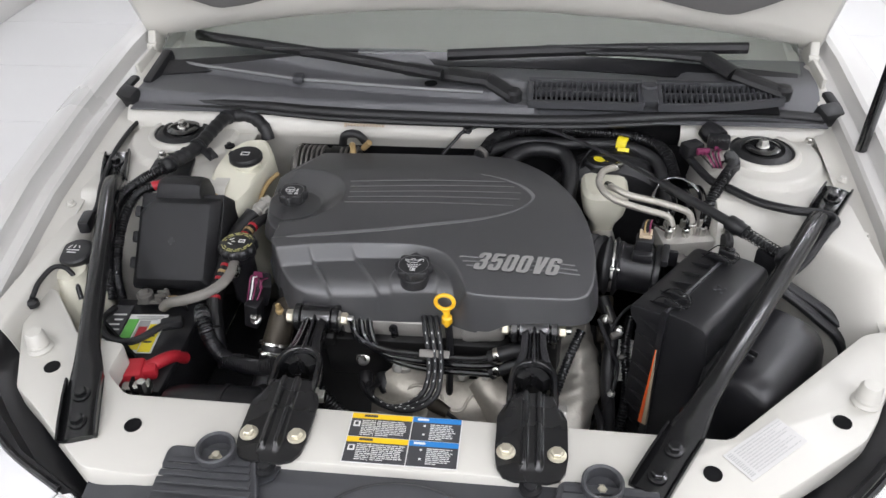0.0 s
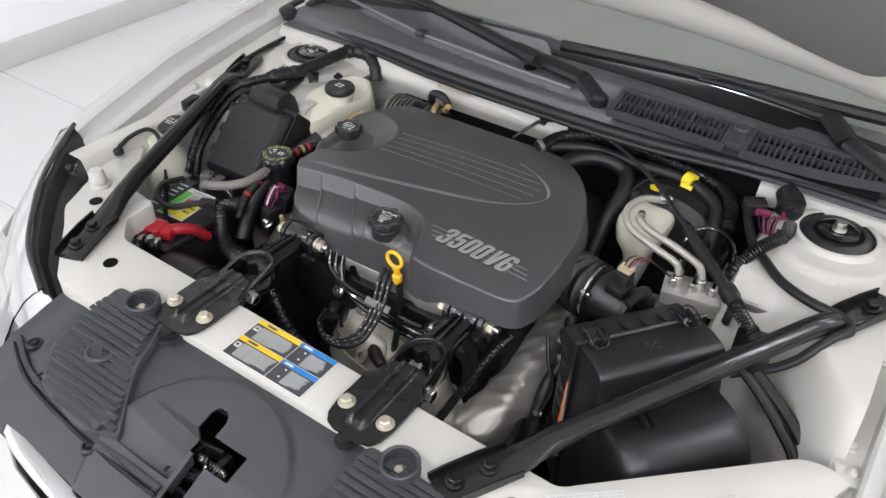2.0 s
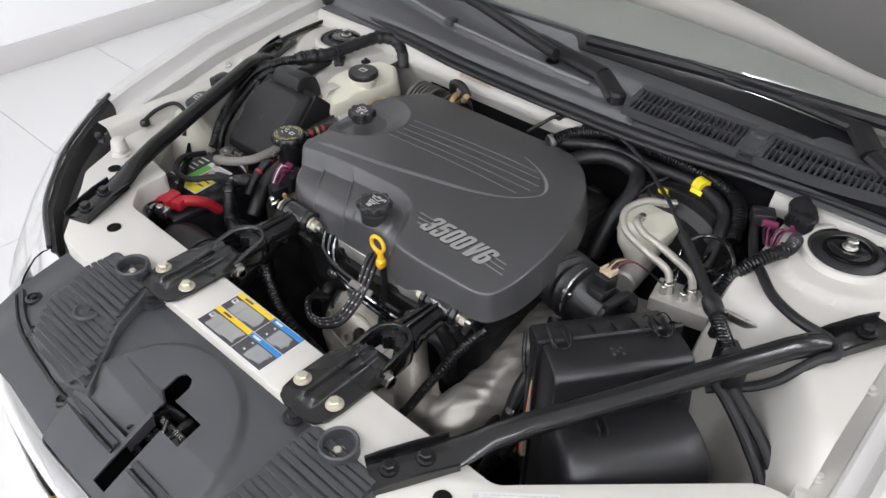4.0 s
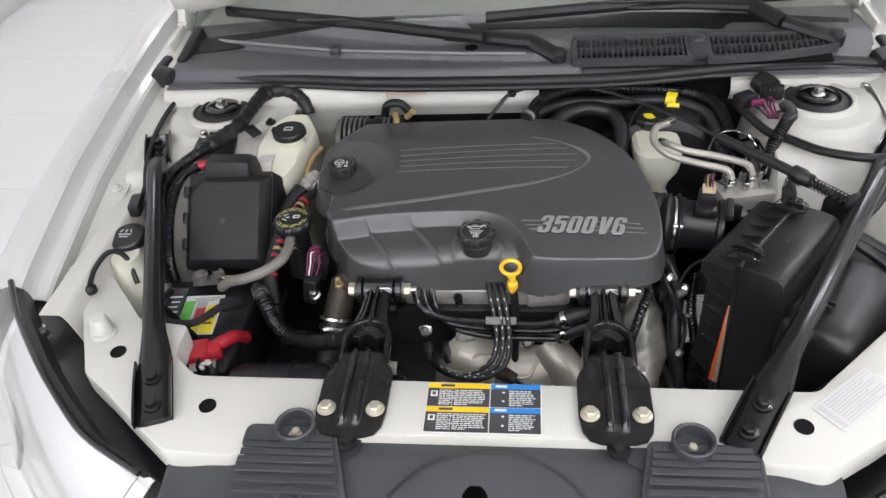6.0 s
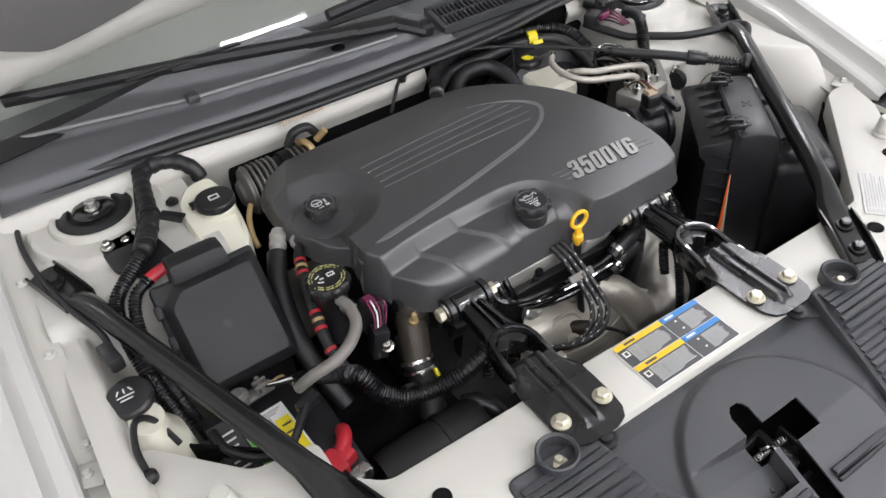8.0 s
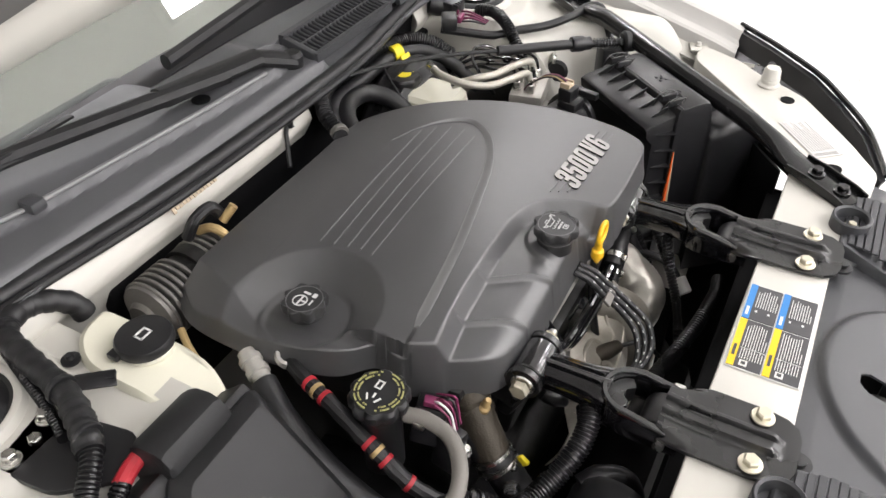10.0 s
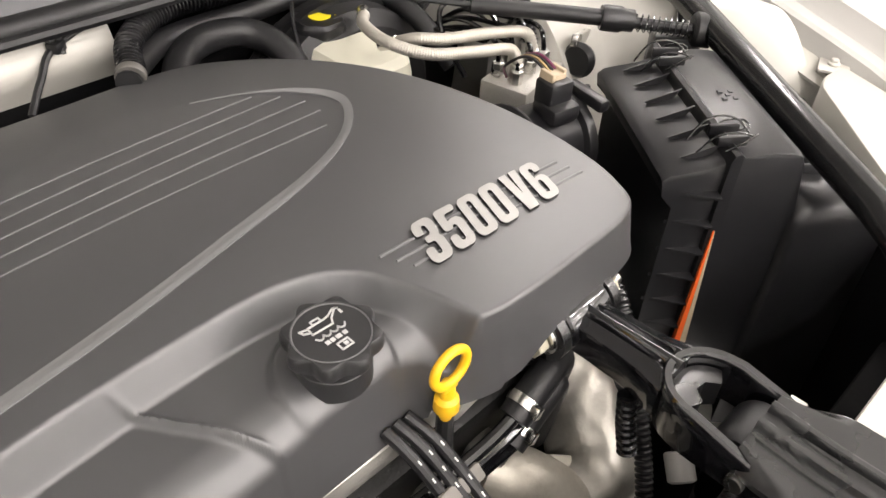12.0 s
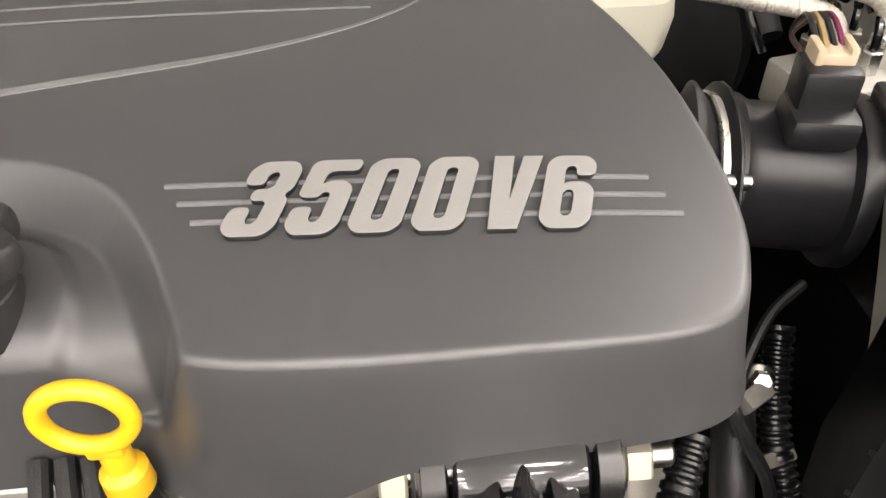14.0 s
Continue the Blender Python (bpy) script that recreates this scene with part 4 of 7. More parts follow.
# bold condensed characters in a box 0.56 wide and 1 high
GLYPHS = {
    "0": [[(0.10, 1), (0.46, 1), (0.56, 0.90), (0.56, 0.10), (0.46, 0), (0.10, 0), (0, 0.10), (0, 0.90)], [(0.21, 0.18), (0.25, 0.14), (0.31, 0.14), (0.35, 0.18), (0.35, 0.82), (0.31, 0.86), (0.25, 0.86), (0.21, 0.82)]],
    "3": [[(0, 0.68), (0, 0.89), (0.10, 1), (0.46, 1), (0.56, 0.89), (0.56, 0.62), (0.49, 0.53), (0.56, 0.45), (0.56, 0.11), (0.46, 0), (0.10, 0), (0, 0.11), (0, 0.36), (0.21, 0.36), (0.21, 0.19), (0.25, 0.14), (0.31, 0.14), (0.35, 0.19),
           (0.35, 0.41), (0.30, 0.46), (0.15, 0.46), (0.15, 0.60), (0.30, 0.60), (0.35, 0.65), (0.35, 0.81), (0.31, 0.86), (0.25, 0.86), (0.21, 0.81), (0.21, 0.68)]],
    "5": [[(0, 1), (0.55, 1), (0.55, 0.85), (0.20, 0.85), (0.20, 0.64), (0.28, 0.69), (0.46, 0.69), (0.56, 0.58), (0.56, 0.11), (0.46, 0), (0.10, 0), (0, 0.11), (0, 0.34), (0.21, 0.34), (0.21, 0.19), (0.25, 0.14), (0.31, 0.14), (0.35, 0.19),
           (0.35, 0.50), (0.31, 0.55), (0.25, 0.55), (0.21, 0.48), (0, 0.48)]],
    "6": [[(0.10, 1), (0.46, 1), (0.56, 0.89), (0.56, 0.72), (0.35, 0.72), (0.35, 0.81), (0.31, 0.86), (0.25, 0.86), (0.21, 0.81), (0.21, 0.57), (0.28, 0.61), (0.46, 0.61), (0.56, 0.51), (0.56, 0.11), (0.46, 0), (0.10, 0), (0, 0.11), (0, 0.89)],
          [(0.21, 0.19), (0.25, 0.14), (0.31, 0.14), (0.35, 0.19), (0.35, 0.46), (0.31, 0.51), (0.25, 0.51), (0.21, 0.46)]],
    "V": [[(0.0, 1), (0.215, 1), (0.275, 0.30), (0.335, 1), (0.55, 1), (0.415, 0), (0.115, 0)]],
}


def lettering():
    """Slanted silver characters standing proud of the cover, one mesh each."""
    for ch, u in zip("3500V6", (0.0, 0.0212, 0.0424, 0.0636, 0.0868, 0.1070)):
        cu = bpy.data.curves.new("letter", "CURVE")
        cu.dimensions, cu.fill_mode, cu.extrude, cu.bevel_depth, cu.bevel_resolution = "2D", "BOTH", 0.0008, 0.0002, 1
        for outline in GLYPHS[ch]:
            sp = cu.splines.new("POLY")
            pts = [(x * 0.0318, y * TEXT_H) for x, y in outline]
            if ch != "V":
                pts = rounded(pts, 0.0040, 4)
            sp.points.add(len(pts) - 1)
            for q, (x, y) in zip(sp.points, pts):
                q.co = (u - 0.0022 + x + y * 0.275, y, 0, 1)
            sp.use_cyclic_u = True
        tmp = new("tmp", cu)
        bpy.context.view_layer.update()
        me = bpy.data.meshes.new_from_object(tmp.evaluated_get(bpy.context.evaluated_depsgraph_get()))
        bpy.data.objects.remove(tmp)
        bm = bmesh.new()
        bm.from_mesh(me)
        moved(bm, pose(TEXT_AT[0], TEXT_AT[1], 0, 0, 0, TEXT_TURN))
        for v in bm.verts:
            v.co.z += cover_z(v.co.x, v.co.y) + 0.0011
        body = part("letter", bm.copy(), PLASTIC, cover, "raised character", 40)
        top = max(v.co.z - cover_z(v.co.x, v.co.y) for v in bm.verts)
        for v in bm.verts:
            h = v.co.z - cover_z(v.co.x, v.co.y)
            v.co.z += (top - h) * 0.80 + 0.0003
        part("face", bm, SILVER, body, "satin silver face", 40)


lettering()


def filler_cap(name, at, r, h, lobes):
    """A screw cap with wide finger lobes and a flat recessed top."""
    n, rows = 96, []
    for g, z, depth in ((0.78, -h - 0.006, 0), (0.78, -h - 0.001, 0), (0.95, -h, 0.13), (0.985, -h + 0.002, 0.15), (1.0, -h + 0.004, 0.17), (1.0, -0.0036, 0.17), (0.985, -0.0016, 0.17), (0.960, -0.0004, 0.16), (0.93, 0.0, 0.14), (0.79, 0.0, 0), (0.775, -0.0008, 0), (0.05, -0.0008, 0)):
        rows.append([(at[0] + r * g * (1 - depth * (0.5 - 0.5 * math.cos(lobes * a)) ** 1.1) * math.cos(a), at[1] + r * g * (1 - depth * (0.5 - 0.5 * math.cos(lobes * a)) ** 1.1) * math.sin(a), at[2] + z)
                     for a in (2 * math.pi * k / n for k in range(n))])
    cap = part(name, loft(rows, True, True), CAPS, cover, angle=28)
    # Cap-top groove drawn as a ring in the paler highlight grey.
    part("groove_ring", sweep([(at[0] + r * 0.76 * math.cos(k * math.pi / 24), at[1] + r * 0.76 * math.sin(k * math.pi / 24), at[2] - 0.0006) for k in range(49)], 0.0005, 6, smooth=False), STRIPE, cap)
    return cap


INKW = material("soft_white_print", (0.55, 0.55, 0.54), 0.5, vary=0.08, bump=0)


def sign(bm_list, mat, parent):
    part("print", join(*bm_list), mat, parent, "white printed sign")


def bar(x, y, z, w, d, turn=0.0):
    return box(x, y, z, w, d, 0.0006, 0, (0, 0, turn))


cap = filler_cap("oil_filler_cap", (CAP_O[0], CAP_O[1] + 0.002, 0.8930), 0.0292, 0.0112, 8)
part("collar", lathe([(0.0225, -0.010), (0.0225, 0.006), (0.021, 0.008)], (CAP_O[0], CAP_O[1] + 0.002, 0.868), None, 36), CAPS, cap)
ox, oy, oz = CAP_O[0], CAP_O[1] + 0.002, 0.8922


def stroke(points, w=0.0011):
    """Printed line of width w through points, given from the oil cap's middle."""
    return [box(ox + (a[0] + b[0]) / 2, oy + (a[1] + b[1]) / 2, oz + 0.0003, math.hypot(b[0] - a[0], b[1] - a[1]) + w * 0.8, w, 0.0006, 0, (0, 0, math.degrees(math.atan2(b[1] - a[1], b[0] - a[0])))) for a, b in zip(points, points[1:])]


wave = [(-0.0100 + 0.0005 * k, 0.0010 - 0.0022 * abs(math.sin(k * math.pi / 10)) ** 0.8) for k in range(41)]
sign(stroke([(-0.0085, 0.0105), (-0.0090, 0.0050), (0.0045, 0.0045), (0.0068, 0.0085), (0.0128, 0.0135), (0.0140, 0.0125), (0.0115, 0.0138), (0.0060, 0.0110), (0.0030, 0.0105), (-0.0085, 0.0105)])
     + stroke([(-0.0088, 0.0068), (-0.0125, 0.0085), (-0.0135, 0.0115), (-0.0088, 0.0100)]) + stroke([(-0.0045, 0.0105), (-0.0045, 0.0135), (0.0010, 0.0135), (0.0010, 0.0105)], 0.0009) + stroke([(0.0138, 0.0105), (0.0138, 0.0085)], 0.0014)
     + stroke(wave[::2], 0.0010)
     + [bar(ox - 0.0065 + dx, oy - 0.0050, oz + 0.0003, w, 0.0026) for dx, w in ((0, 0.0026), (0.0034, 0.0026), (0.0075, 0.0034), (0.0118, 0.0026))]
     + stroke([(-0.0036, -0.0090), (0.0036, -0.0090), (0.0036, -0.0142), (-0.0036, -0.0142), (-0.0036, -0.0090)], 0.0010) + [bar(ox + 0.0008, oy - 0.0116, oz + 0.0003, 0.0026, 0.0024)], INKW, cap)
cap = filler_cap("steering_fluid_cap", (CAP_P[0], CAP_P[1], 0.886), 0.0265, 0.0145, 8)
px, py, pz = CAP_P[0], CAP_P[1], 0.8851
sign([lathe([(0.0085, 0), (0.0085, 0.0006), (0.0072, 0.0006), (0.0072, 0.0)], (px - 0.004, py + 0.003, pz), None, 24), bar(px - 0.004, py + 0.003, pz + 0.0003, 0.014, 0.002), bar(px - 0.004, py - 0.001, pz + 0.0003, 0.002, 0.007),
      bar(px + 0.009, py + 0.002, pz + 0.0003, 0.003, 0.009), bar(px + 0.009, py - 0.008, pz + 0.0003, 0.006, 0.005), bar(px - 0.002, py - 0.010, pz + 0.0003, 0.008, 0.0018)], INKW, cap)

# dipstick
stick = thing("oil_dipstick", (0.002, 0.19, 0.70), "yellow ring-handled oil dipstick in a black tube", "dipstick")
ring = [(0.001 + 0.0135 * math.cos(2 * math.pi * k / 40), 0.187, 0.8590 + 0.0135 * math.sin(2 * math.pi * k / 40)) for k in range(41)]
part("ring_handle", join(sweep(ring, 0.0032, 12, smooth=False), box(0.002, 0.188, 0.8415, 0.012, 0.005, 0.006, 0.0015), lathe([(0.004, 0), (0.0052, 0.006), (0.0052, 0.012), (0.008, 0.015), (0.0085, 0.024), (0.006, 0.028), (0.004, 0.034)], (0.003, 0.190, 0.842), (0.004, 0.191, 0.7), 16)), YELLOW, stick)
part("tube", sweep([(0.004, 0.191, 0.822), (0.006, 0.192, 0.78), (0.006, 0.185, 0.72), (0.004, 0.17, 0.64), (0.0, 0.17, 0.50)], 0.006, 10), PLASTIC, stick)


# ---- engine ----
engine = thing("engine", (-0.05, 0.36, 0.20), "grimy V6 engine with aluminium heads and black iron block", "engine")
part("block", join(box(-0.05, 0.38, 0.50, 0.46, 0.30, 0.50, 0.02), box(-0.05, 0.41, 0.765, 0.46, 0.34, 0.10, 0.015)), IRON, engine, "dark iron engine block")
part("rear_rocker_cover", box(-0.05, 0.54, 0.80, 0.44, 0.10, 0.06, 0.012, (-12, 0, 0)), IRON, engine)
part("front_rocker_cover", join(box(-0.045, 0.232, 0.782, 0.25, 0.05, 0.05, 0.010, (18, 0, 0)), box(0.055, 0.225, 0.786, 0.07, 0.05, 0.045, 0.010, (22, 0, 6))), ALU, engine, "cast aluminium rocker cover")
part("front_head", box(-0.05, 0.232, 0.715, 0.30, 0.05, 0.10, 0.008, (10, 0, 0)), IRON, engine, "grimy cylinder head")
for cx, w in ((-0.072, 0.03), (0.012, 0.04), (0.062, 0.03)):
    part("port_boss", box(cx, 0.205, 0.698, w, 0.03, 0.04, 0.010, (20, 0, 0)), ALU, engine)


def shield_row(z, y, x0, x1, sag):
    return [(x0 + (x1 - x0) * t, y - sag * math.sin(math.pi * t) ** 0.7 + 0.002 * math.sin(9 * t + z * 60), z + 0.010 * math.sin(5 * t + 1.2) * (z > 0.66)) for t in span(0, 1, 26)]


SHIELD_ROWS = [shield_row(*r) for r in ((0.696, 0.205, -0.085, 0.085, 0.004), (0.690, 0.190, -0.100, 0.092, 0.014), (0.676, 0.176, -0.112, 0.098, 0.022), (0.652, 0.166, -0.122, 0.104, 0.025), (0.615, 0.158, -0.125, 0.108, 0.030), (0.56, 0.165, -0.12, 0.10, 0.030), (0.50, 0.19, -0.11, 0.09, 0.02))]
part("manifold_shield", thicken(loft(SHIELD_ROWS), 0.002), FOIL, engine, "pale stamped exhaust heat shield", 60)


def on_shield(t, r):
    """A point of the heat shield: share of its width, row from the top."""
    i, j = min(int(r), 3), min(int(t * 26), 25)
    a, b = r - i, t * 26 - j
    q = [Vector(SHIELD_ROWS[i + m][j + n]) for m in (0, 1) for n in (0, 1)]
    return (q[0] * (1 - b) + q[1] * b) * (1 - a) + (q[2] * (1 - b) + q[3] * b) * a


part("stamped_ridge", sweep([on_shield(t, r) for t, r in ((0.04, 2.6), (0.18, 2.5), (0.26, 1.3), (0.46, 1.2), (0.54, 2.2), (0.66, 2.3), (0.74, 1.2), (0.97, 1.1))], 0.0030, 8), FOIL, engine)
part("stamped_ridge", sweep([on_shield(t, r) for t, r in ((0.05, 3.3), (0.3, 3.2), (0.6, 3.3), (0.95, 3.1))], 0.0024, 8), FOIL, engine)
part("shield_tab", join(lathe([(0.012, 0), (0.012, 0.003), (0.006, 0.003), (0.006, 0.0)], (-0.038, 0.143, 0.664), (-0.038, 0.093, 0.714), 20), box(-0.038, 0.151, 0.656, 0.022, 0.014, 0.004, 0.001, (45, 0, 0))), FOIL, engine)
part("flange_plate", slab(rounded([(0.086, 0.186), (0.118, 0.194), (0.134, 0.182), (0.172, 0.150), (0.164, 0.128), (0.140, 0.126), (0.098, 0.152)], 0.009, 4), 0.634, 0.640, 0.001, lambda x, y: 0.3 * (y - 0.16)), FOIL, engine)
part("exhaust_elbow", sweep([(0.055, 0.200, 0.688), (0.082, 0.172, 0.668), (0.104, 0.154, 0.634), (0.112, 0.140, 0.590), (0.100, 0.13, 0.540), (0.08, 0.12, 0.46)], lambda q: 0.025 + 0.006 * smooth_step(0.0, 0.06, q) + 0.0012 * math.sin(q * 90), 22), FOIL, engine, "pale exhaust elbow")
part("sensor_boot", sweep([(-0.030, 0.165, 0.668), (-0.012, 0.150, 0.672), (0.006, 0.142, 0.668)], lambda q: 0.012 - 0.12 * max(0, q - 0.02), 12), BRONZE, engine, "brown sensor boot")
part("sensor_wire", sweep([(0.004, 0.142, 0.668), (0.024, 0.128, 0.664), (0.046, 0.112, 0.650), (0.06, 0.09, 0.62)], 0.0032, 8), RUBBER, engine)
for bx, by, bz in ((-0.138, 0.205, 0.712), (-0.078, 0.196, 0.706), (0.025, 0.192, 0.702), (0.062, 0.190, 0.708)):
    hex_bolt("head_bolt", (bx, by, bz), (bx, by - 0.1, bz + 0.06), 0.0075, STEEL, engine, 1.5, 0.010)
for bx, by in ((0.117, 0.178), (0.153, 0.147)):
    hex_bolt("flange_bolt", (bx, by, 0.640 + 0.3 * (by - 0.16)), (bx, by, 2), 0.006, IRON, engine, 1.3, 0.007)
part("bracket_ear", join(box(-0.078, 0.186, 0.792, 0.012, 0.003, 0.03, 0.001, (18, 0, 0)), lathe([(0.007, 0), (0.007, 0.003), (0.003, 0.003), (0.003, 0)], (-0.078, 0.181, 0.806), (-0.078, 0.10, 0.83), 16)), GLOSS, engine, "black bracket ear")
for k in range(3):
    part("coolant_pipe", sweep([(-0.148 + k * 0.013, 0.210, 0.805), (-0.143 + k * 0.013, 0.195, 0.780 - k * 0.001), (-0.128 + k * 0.013, 0.186, 0.758 - k * 0.010 + 0.012), (-0.095 + k * 0.012, 0.184, 0.748 - k * 0.013 + 0.008), (-0.02, 0.183, 0.750 - k * 0.015), (0.045, 0.183, 0.748 - k * 0.015), (0.085, 0.182, 0.762 - k * 0.022)], 0.0056, 10), GLOSS, engine, "bent black coolant pipe")
for k in range(3):
    way = [(-0.034 + k * 0.009, 0.206, 0.812), (-0.030 + k * 0.010, 0.186, 0.802), (-0.024 + k * 0.010, 0.166 - 0.002 * k, 0.780), (-0.020 + k * 0.009, 0.140 - 0.004 * k, 0.758), (-0.028 + k * 0.010, 0.116 - 0.005 * k, 0.738 + 0.002 * k),
           (-0.054 + k * 0.008, 0.104 - 0.006 * k, 0.722 + 0.003 * k), (-0.086 + k * 0.004, 0.108 - 0.004 * k, 0.714 + 0.003 * k), (-0.114, 0.130, 0.708 + 0.004 * k), (-0.134 + k * 0.014, 0.165, 0.700)]
    part("plug_lead", sweep(way, 0.0042, 10), RUBBER, engine, "black spark plug lead")
    run = spline(way, 0.0045)
    for j in range(6, len(run) - 10, 3):
        d = (run[j + 1] - run[j]).normalized()
        side = d.cross(Vector((1, 0, 0)) if j < 22 else Vector((0, 1, 0))).normalized()
        side = side if side.dot(Vector((0, -0.6, 0.8))) > 0 else -side
        p = run[j] + side * 0.0040
        part("lead_print", rod(p - d * 0.0018, p + d * 0.0018, 0.0007, 6), PRINT, engine)
for k, bx in enumerate((-0.135, -0.105)):
    part("plug_boot", lathe([(0.010, 0), (0.012, 0.004), (0.011, 0.020), (0.006, 0.032), (0.004, 0.034)], (bx, 0.196, 0.690), (bx + 0.01, 0.150, 0.672), 16), RUBBER, engine)
part("lead_clip", box(-0.014, 0.160, 0.778, 0.046, 0.012, 0.005, 0.002, (40, 4, 4)), GREYHOSE, engine, "grey cable clip")
for k in range(2):
    p0 = Vector((0.070, 0.183, 0.752 - k * 0.030))
    p1 = p0 + Vector((0.030, 0.002, 0.016))
    part("hose_end", sweep([p0, p1, p1 + Vector((0.025, 0.004, 0.002)), p1 + Vector((0.038, 0.012, -0.03)), p1 + Vector((0.036, 0.02, -0.09))], 0.0125, 14), RUBBER, engine)
    part("hose_clamp", lathe([(0.0138, -0.004), (0.0142, 0), (0.0138, 0.004), (0.0128, 0.004), (0.0128, -0.004)], p0 + (p1 - p0) * 0.4, p1, 22), STEEL, engine, "steel hose clamp")
    part("clamp_ear", box(*(p0 + (p1 - p0) * 0.4 + Vector((-0.004, -0.014, 0.006))), 0.008, 0.006, 0.010, 0.001, (0, 30, 0)), STEEL, engine)
part("accessory_drive", join(box(0.225, 0.31, 0.57, 0.06, 0.10, 0.22, 0.015)), IRON, engine)
for (y0, z0), (y1, z1) in (((0.345, 0.735), (0.318, 0.690)), ((0.318, 0.690), (0.290, 0.640)), ((0.290, 0.640), (0.262, 0.590)), ((0.262, 0.590), (0.240, 0.530))):
    part("drive_bracket", join(box(0.255, (y0 + y1) / 2, (z0 + z1) / 2, 0.010, 0.018, math.hypot(y1 - y0, z1 - z0), 0.003, (-math.degrees(math.atan2(y0 - y1, z0 - z1)), 0, 0)),
                               lathe([(0.006, 0), (0.014, 0.001), (0.015, 0.004), (0.015, 0.022), (0.013, 0.025), (0.0, 0.025)], (0.242, y0, z0), (1, y0, z0), 22)), BRONZE, engine, "dull cast bracket")
SHELL = spline([(0.118, 0.160, 0.606), (0.150, 0.150, 0.612), (0.180, 0.162, 0.622), (0.200, 0.205, 0.640), (0.205, 0.260, 0.660), (0.200, 0.325, 0.680), (0.196, 0.400, 0.700), (0.19, 0.46, 0.70)], 0.004)
rows = []
for i, p in enumerate(SHELL):
    q = i / (len(SHELL) - 1)
    d = (SHELL[min(i + 1, len(SHELL) - 1)] - SHELL[max(i - 1, 0)]).normalized()
    side = d.cross(Vector((0, 0, 1))).normalized()
    up = side.cross(d)
    r = table([(0.0, 0.034), (0.10, 0.034), (0.13, 0.038), (0.5, 0.037), (0.75, 0.029), (1.0, 0.020)], q)
    ring_ = []
    for k in range(40):
        a = 2 * math.pi * k / 40
        fold = 0.09 * math.sin(3 * a + 16 * q + 2.2 * math.sin(11 * q)) * math.sin(2 * a - 21 * q) + 0.085 * abs(math.sin(2 * a + 24 * q + 3 * math.sin(7 * q + a))) + 0.030 * math.sin(7 * a + 60 * q + 4 * math.sin(17 * q))
        ring_.append(p + (side * math.cos(a) * 1.05 + up * math.sin(a)) * r * (1 + fold * smooth_step(0.10, 0.22, q)))
    rows.append(ring_)
part("crumpled_shield", loft(rows, True, True), CRUMPLE, engine, "crumpled foil heat shield", 60)
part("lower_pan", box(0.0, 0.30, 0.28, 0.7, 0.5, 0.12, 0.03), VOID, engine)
part("thermostat_neck", join(rod((-0.262, 0.240, 0.790), (-0.280, 0.200, 0.735), 0.022, 20, 0.004), rod((-0.245, 0.26, 0.79), (-0.270, 0.225, 0.775), 0.024, 20, 0.004), box(-0.255, 0.235, 0.775, 0.03, 0.02, 0.05, 0.006, (20, 0, 20))), BRONZE, engine, "tarnished thermostat housing")
part("housing_bolt", lathe([(0.009, 0), (0.0095, 0.002), (0.0065, 0.004), (0.0065, 0.010), (0.005, 0.012), (0.0, 0.012)], (-0.312, 0.222, 0.770), (-0.33, 0.19, 0.85), 16), STEEL, engine)
part("bleed_nipple", lathe([(0.007, 0), (0.007, 0.006), (0.0045, 0.009), (0.0045, 0.018), (0.003, 0.021), (0.0, 0.021)], (-0.268, 0.220, 0.792), (-0.268, 0.20, 0.86), 14), BRASS, engine)
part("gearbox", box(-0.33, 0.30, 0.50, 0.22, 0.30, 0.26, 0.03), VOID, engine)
# Near-black floor, added to keep the depth under the engine dark.
part("dark_bay_floor", box(MID, 0.33, 0.16, 1.3, 0.75, 0.04, 0.01), VOID, car)

alternator = thing("alternator", (-0.285, 0.628, 0.78), "dull aluminium alternator with slotted cage ribs behind the engine cover", "alternator")
part("housing", lathe([(0.0, -0.060), (0.030, -0.058), (0.0375, -0.05), (0.0375, 0.05), (0.034, 0.060), (0.0, 0.062)], (-0.275, 0.629, 0.812), (0.2, 0.633, 0.808), 30), IRON, alternator)
part("stator_band", lathe([(0.036, -0.011), (0.0425, -0.010), (0.0425, 0.010), (0.036, 0.011)], (-0.262, 0.629, 0.812), (0.2, 0.633, 0.808), 30), IRON, alternator)
for k in range(10):
    x = -0.336 + k * 0.0095 + (0.028 if k > 5 else 0)
    part("cage_rib", lathe([(0.036, -0.0022), (0.0425, -0.0022), (0.0437, -0.001), (0.0437, 0.001), (0.0425, 0.0022), (0.036, 0.0022)], (x, 0.629, 0.812), (x + 0.1, 0.6300, 0.811), 30), DULL, alternator)
part("end_bearing", lathe([(0.041, 0), (0.040, 0.006), (0.024, 0.012), (0.020, 0.018), (0.0, 0.019)], (-0.337, 0.629, 0.812), (-0.5, 0.627, 0.813), 28), DULL, alternator)
part("vent_pipe", sweep([(-0.232, 0.640, 0.858), (-0.226, 0.622, 0.866), (-0.222, 0.606, 0.860), (-0.222, 0.598, 0.845)], 0.006, 10), BRASS, alternator, "tan plastic pipe")
part("lead", sweep([(-0.20, 0.63, 0.868), (-0.215, 0.628, 0.888), (-0.24, 0.63, 0.885), (-0.25, 0.64, 0.86)], 0.008, 10), RUBBER, alternator)
part("terminal", rod((-0.205, 0.622, 0.862), (-0.19, 0.612, 0.880), 0.006, 12), BRASS, alternator)


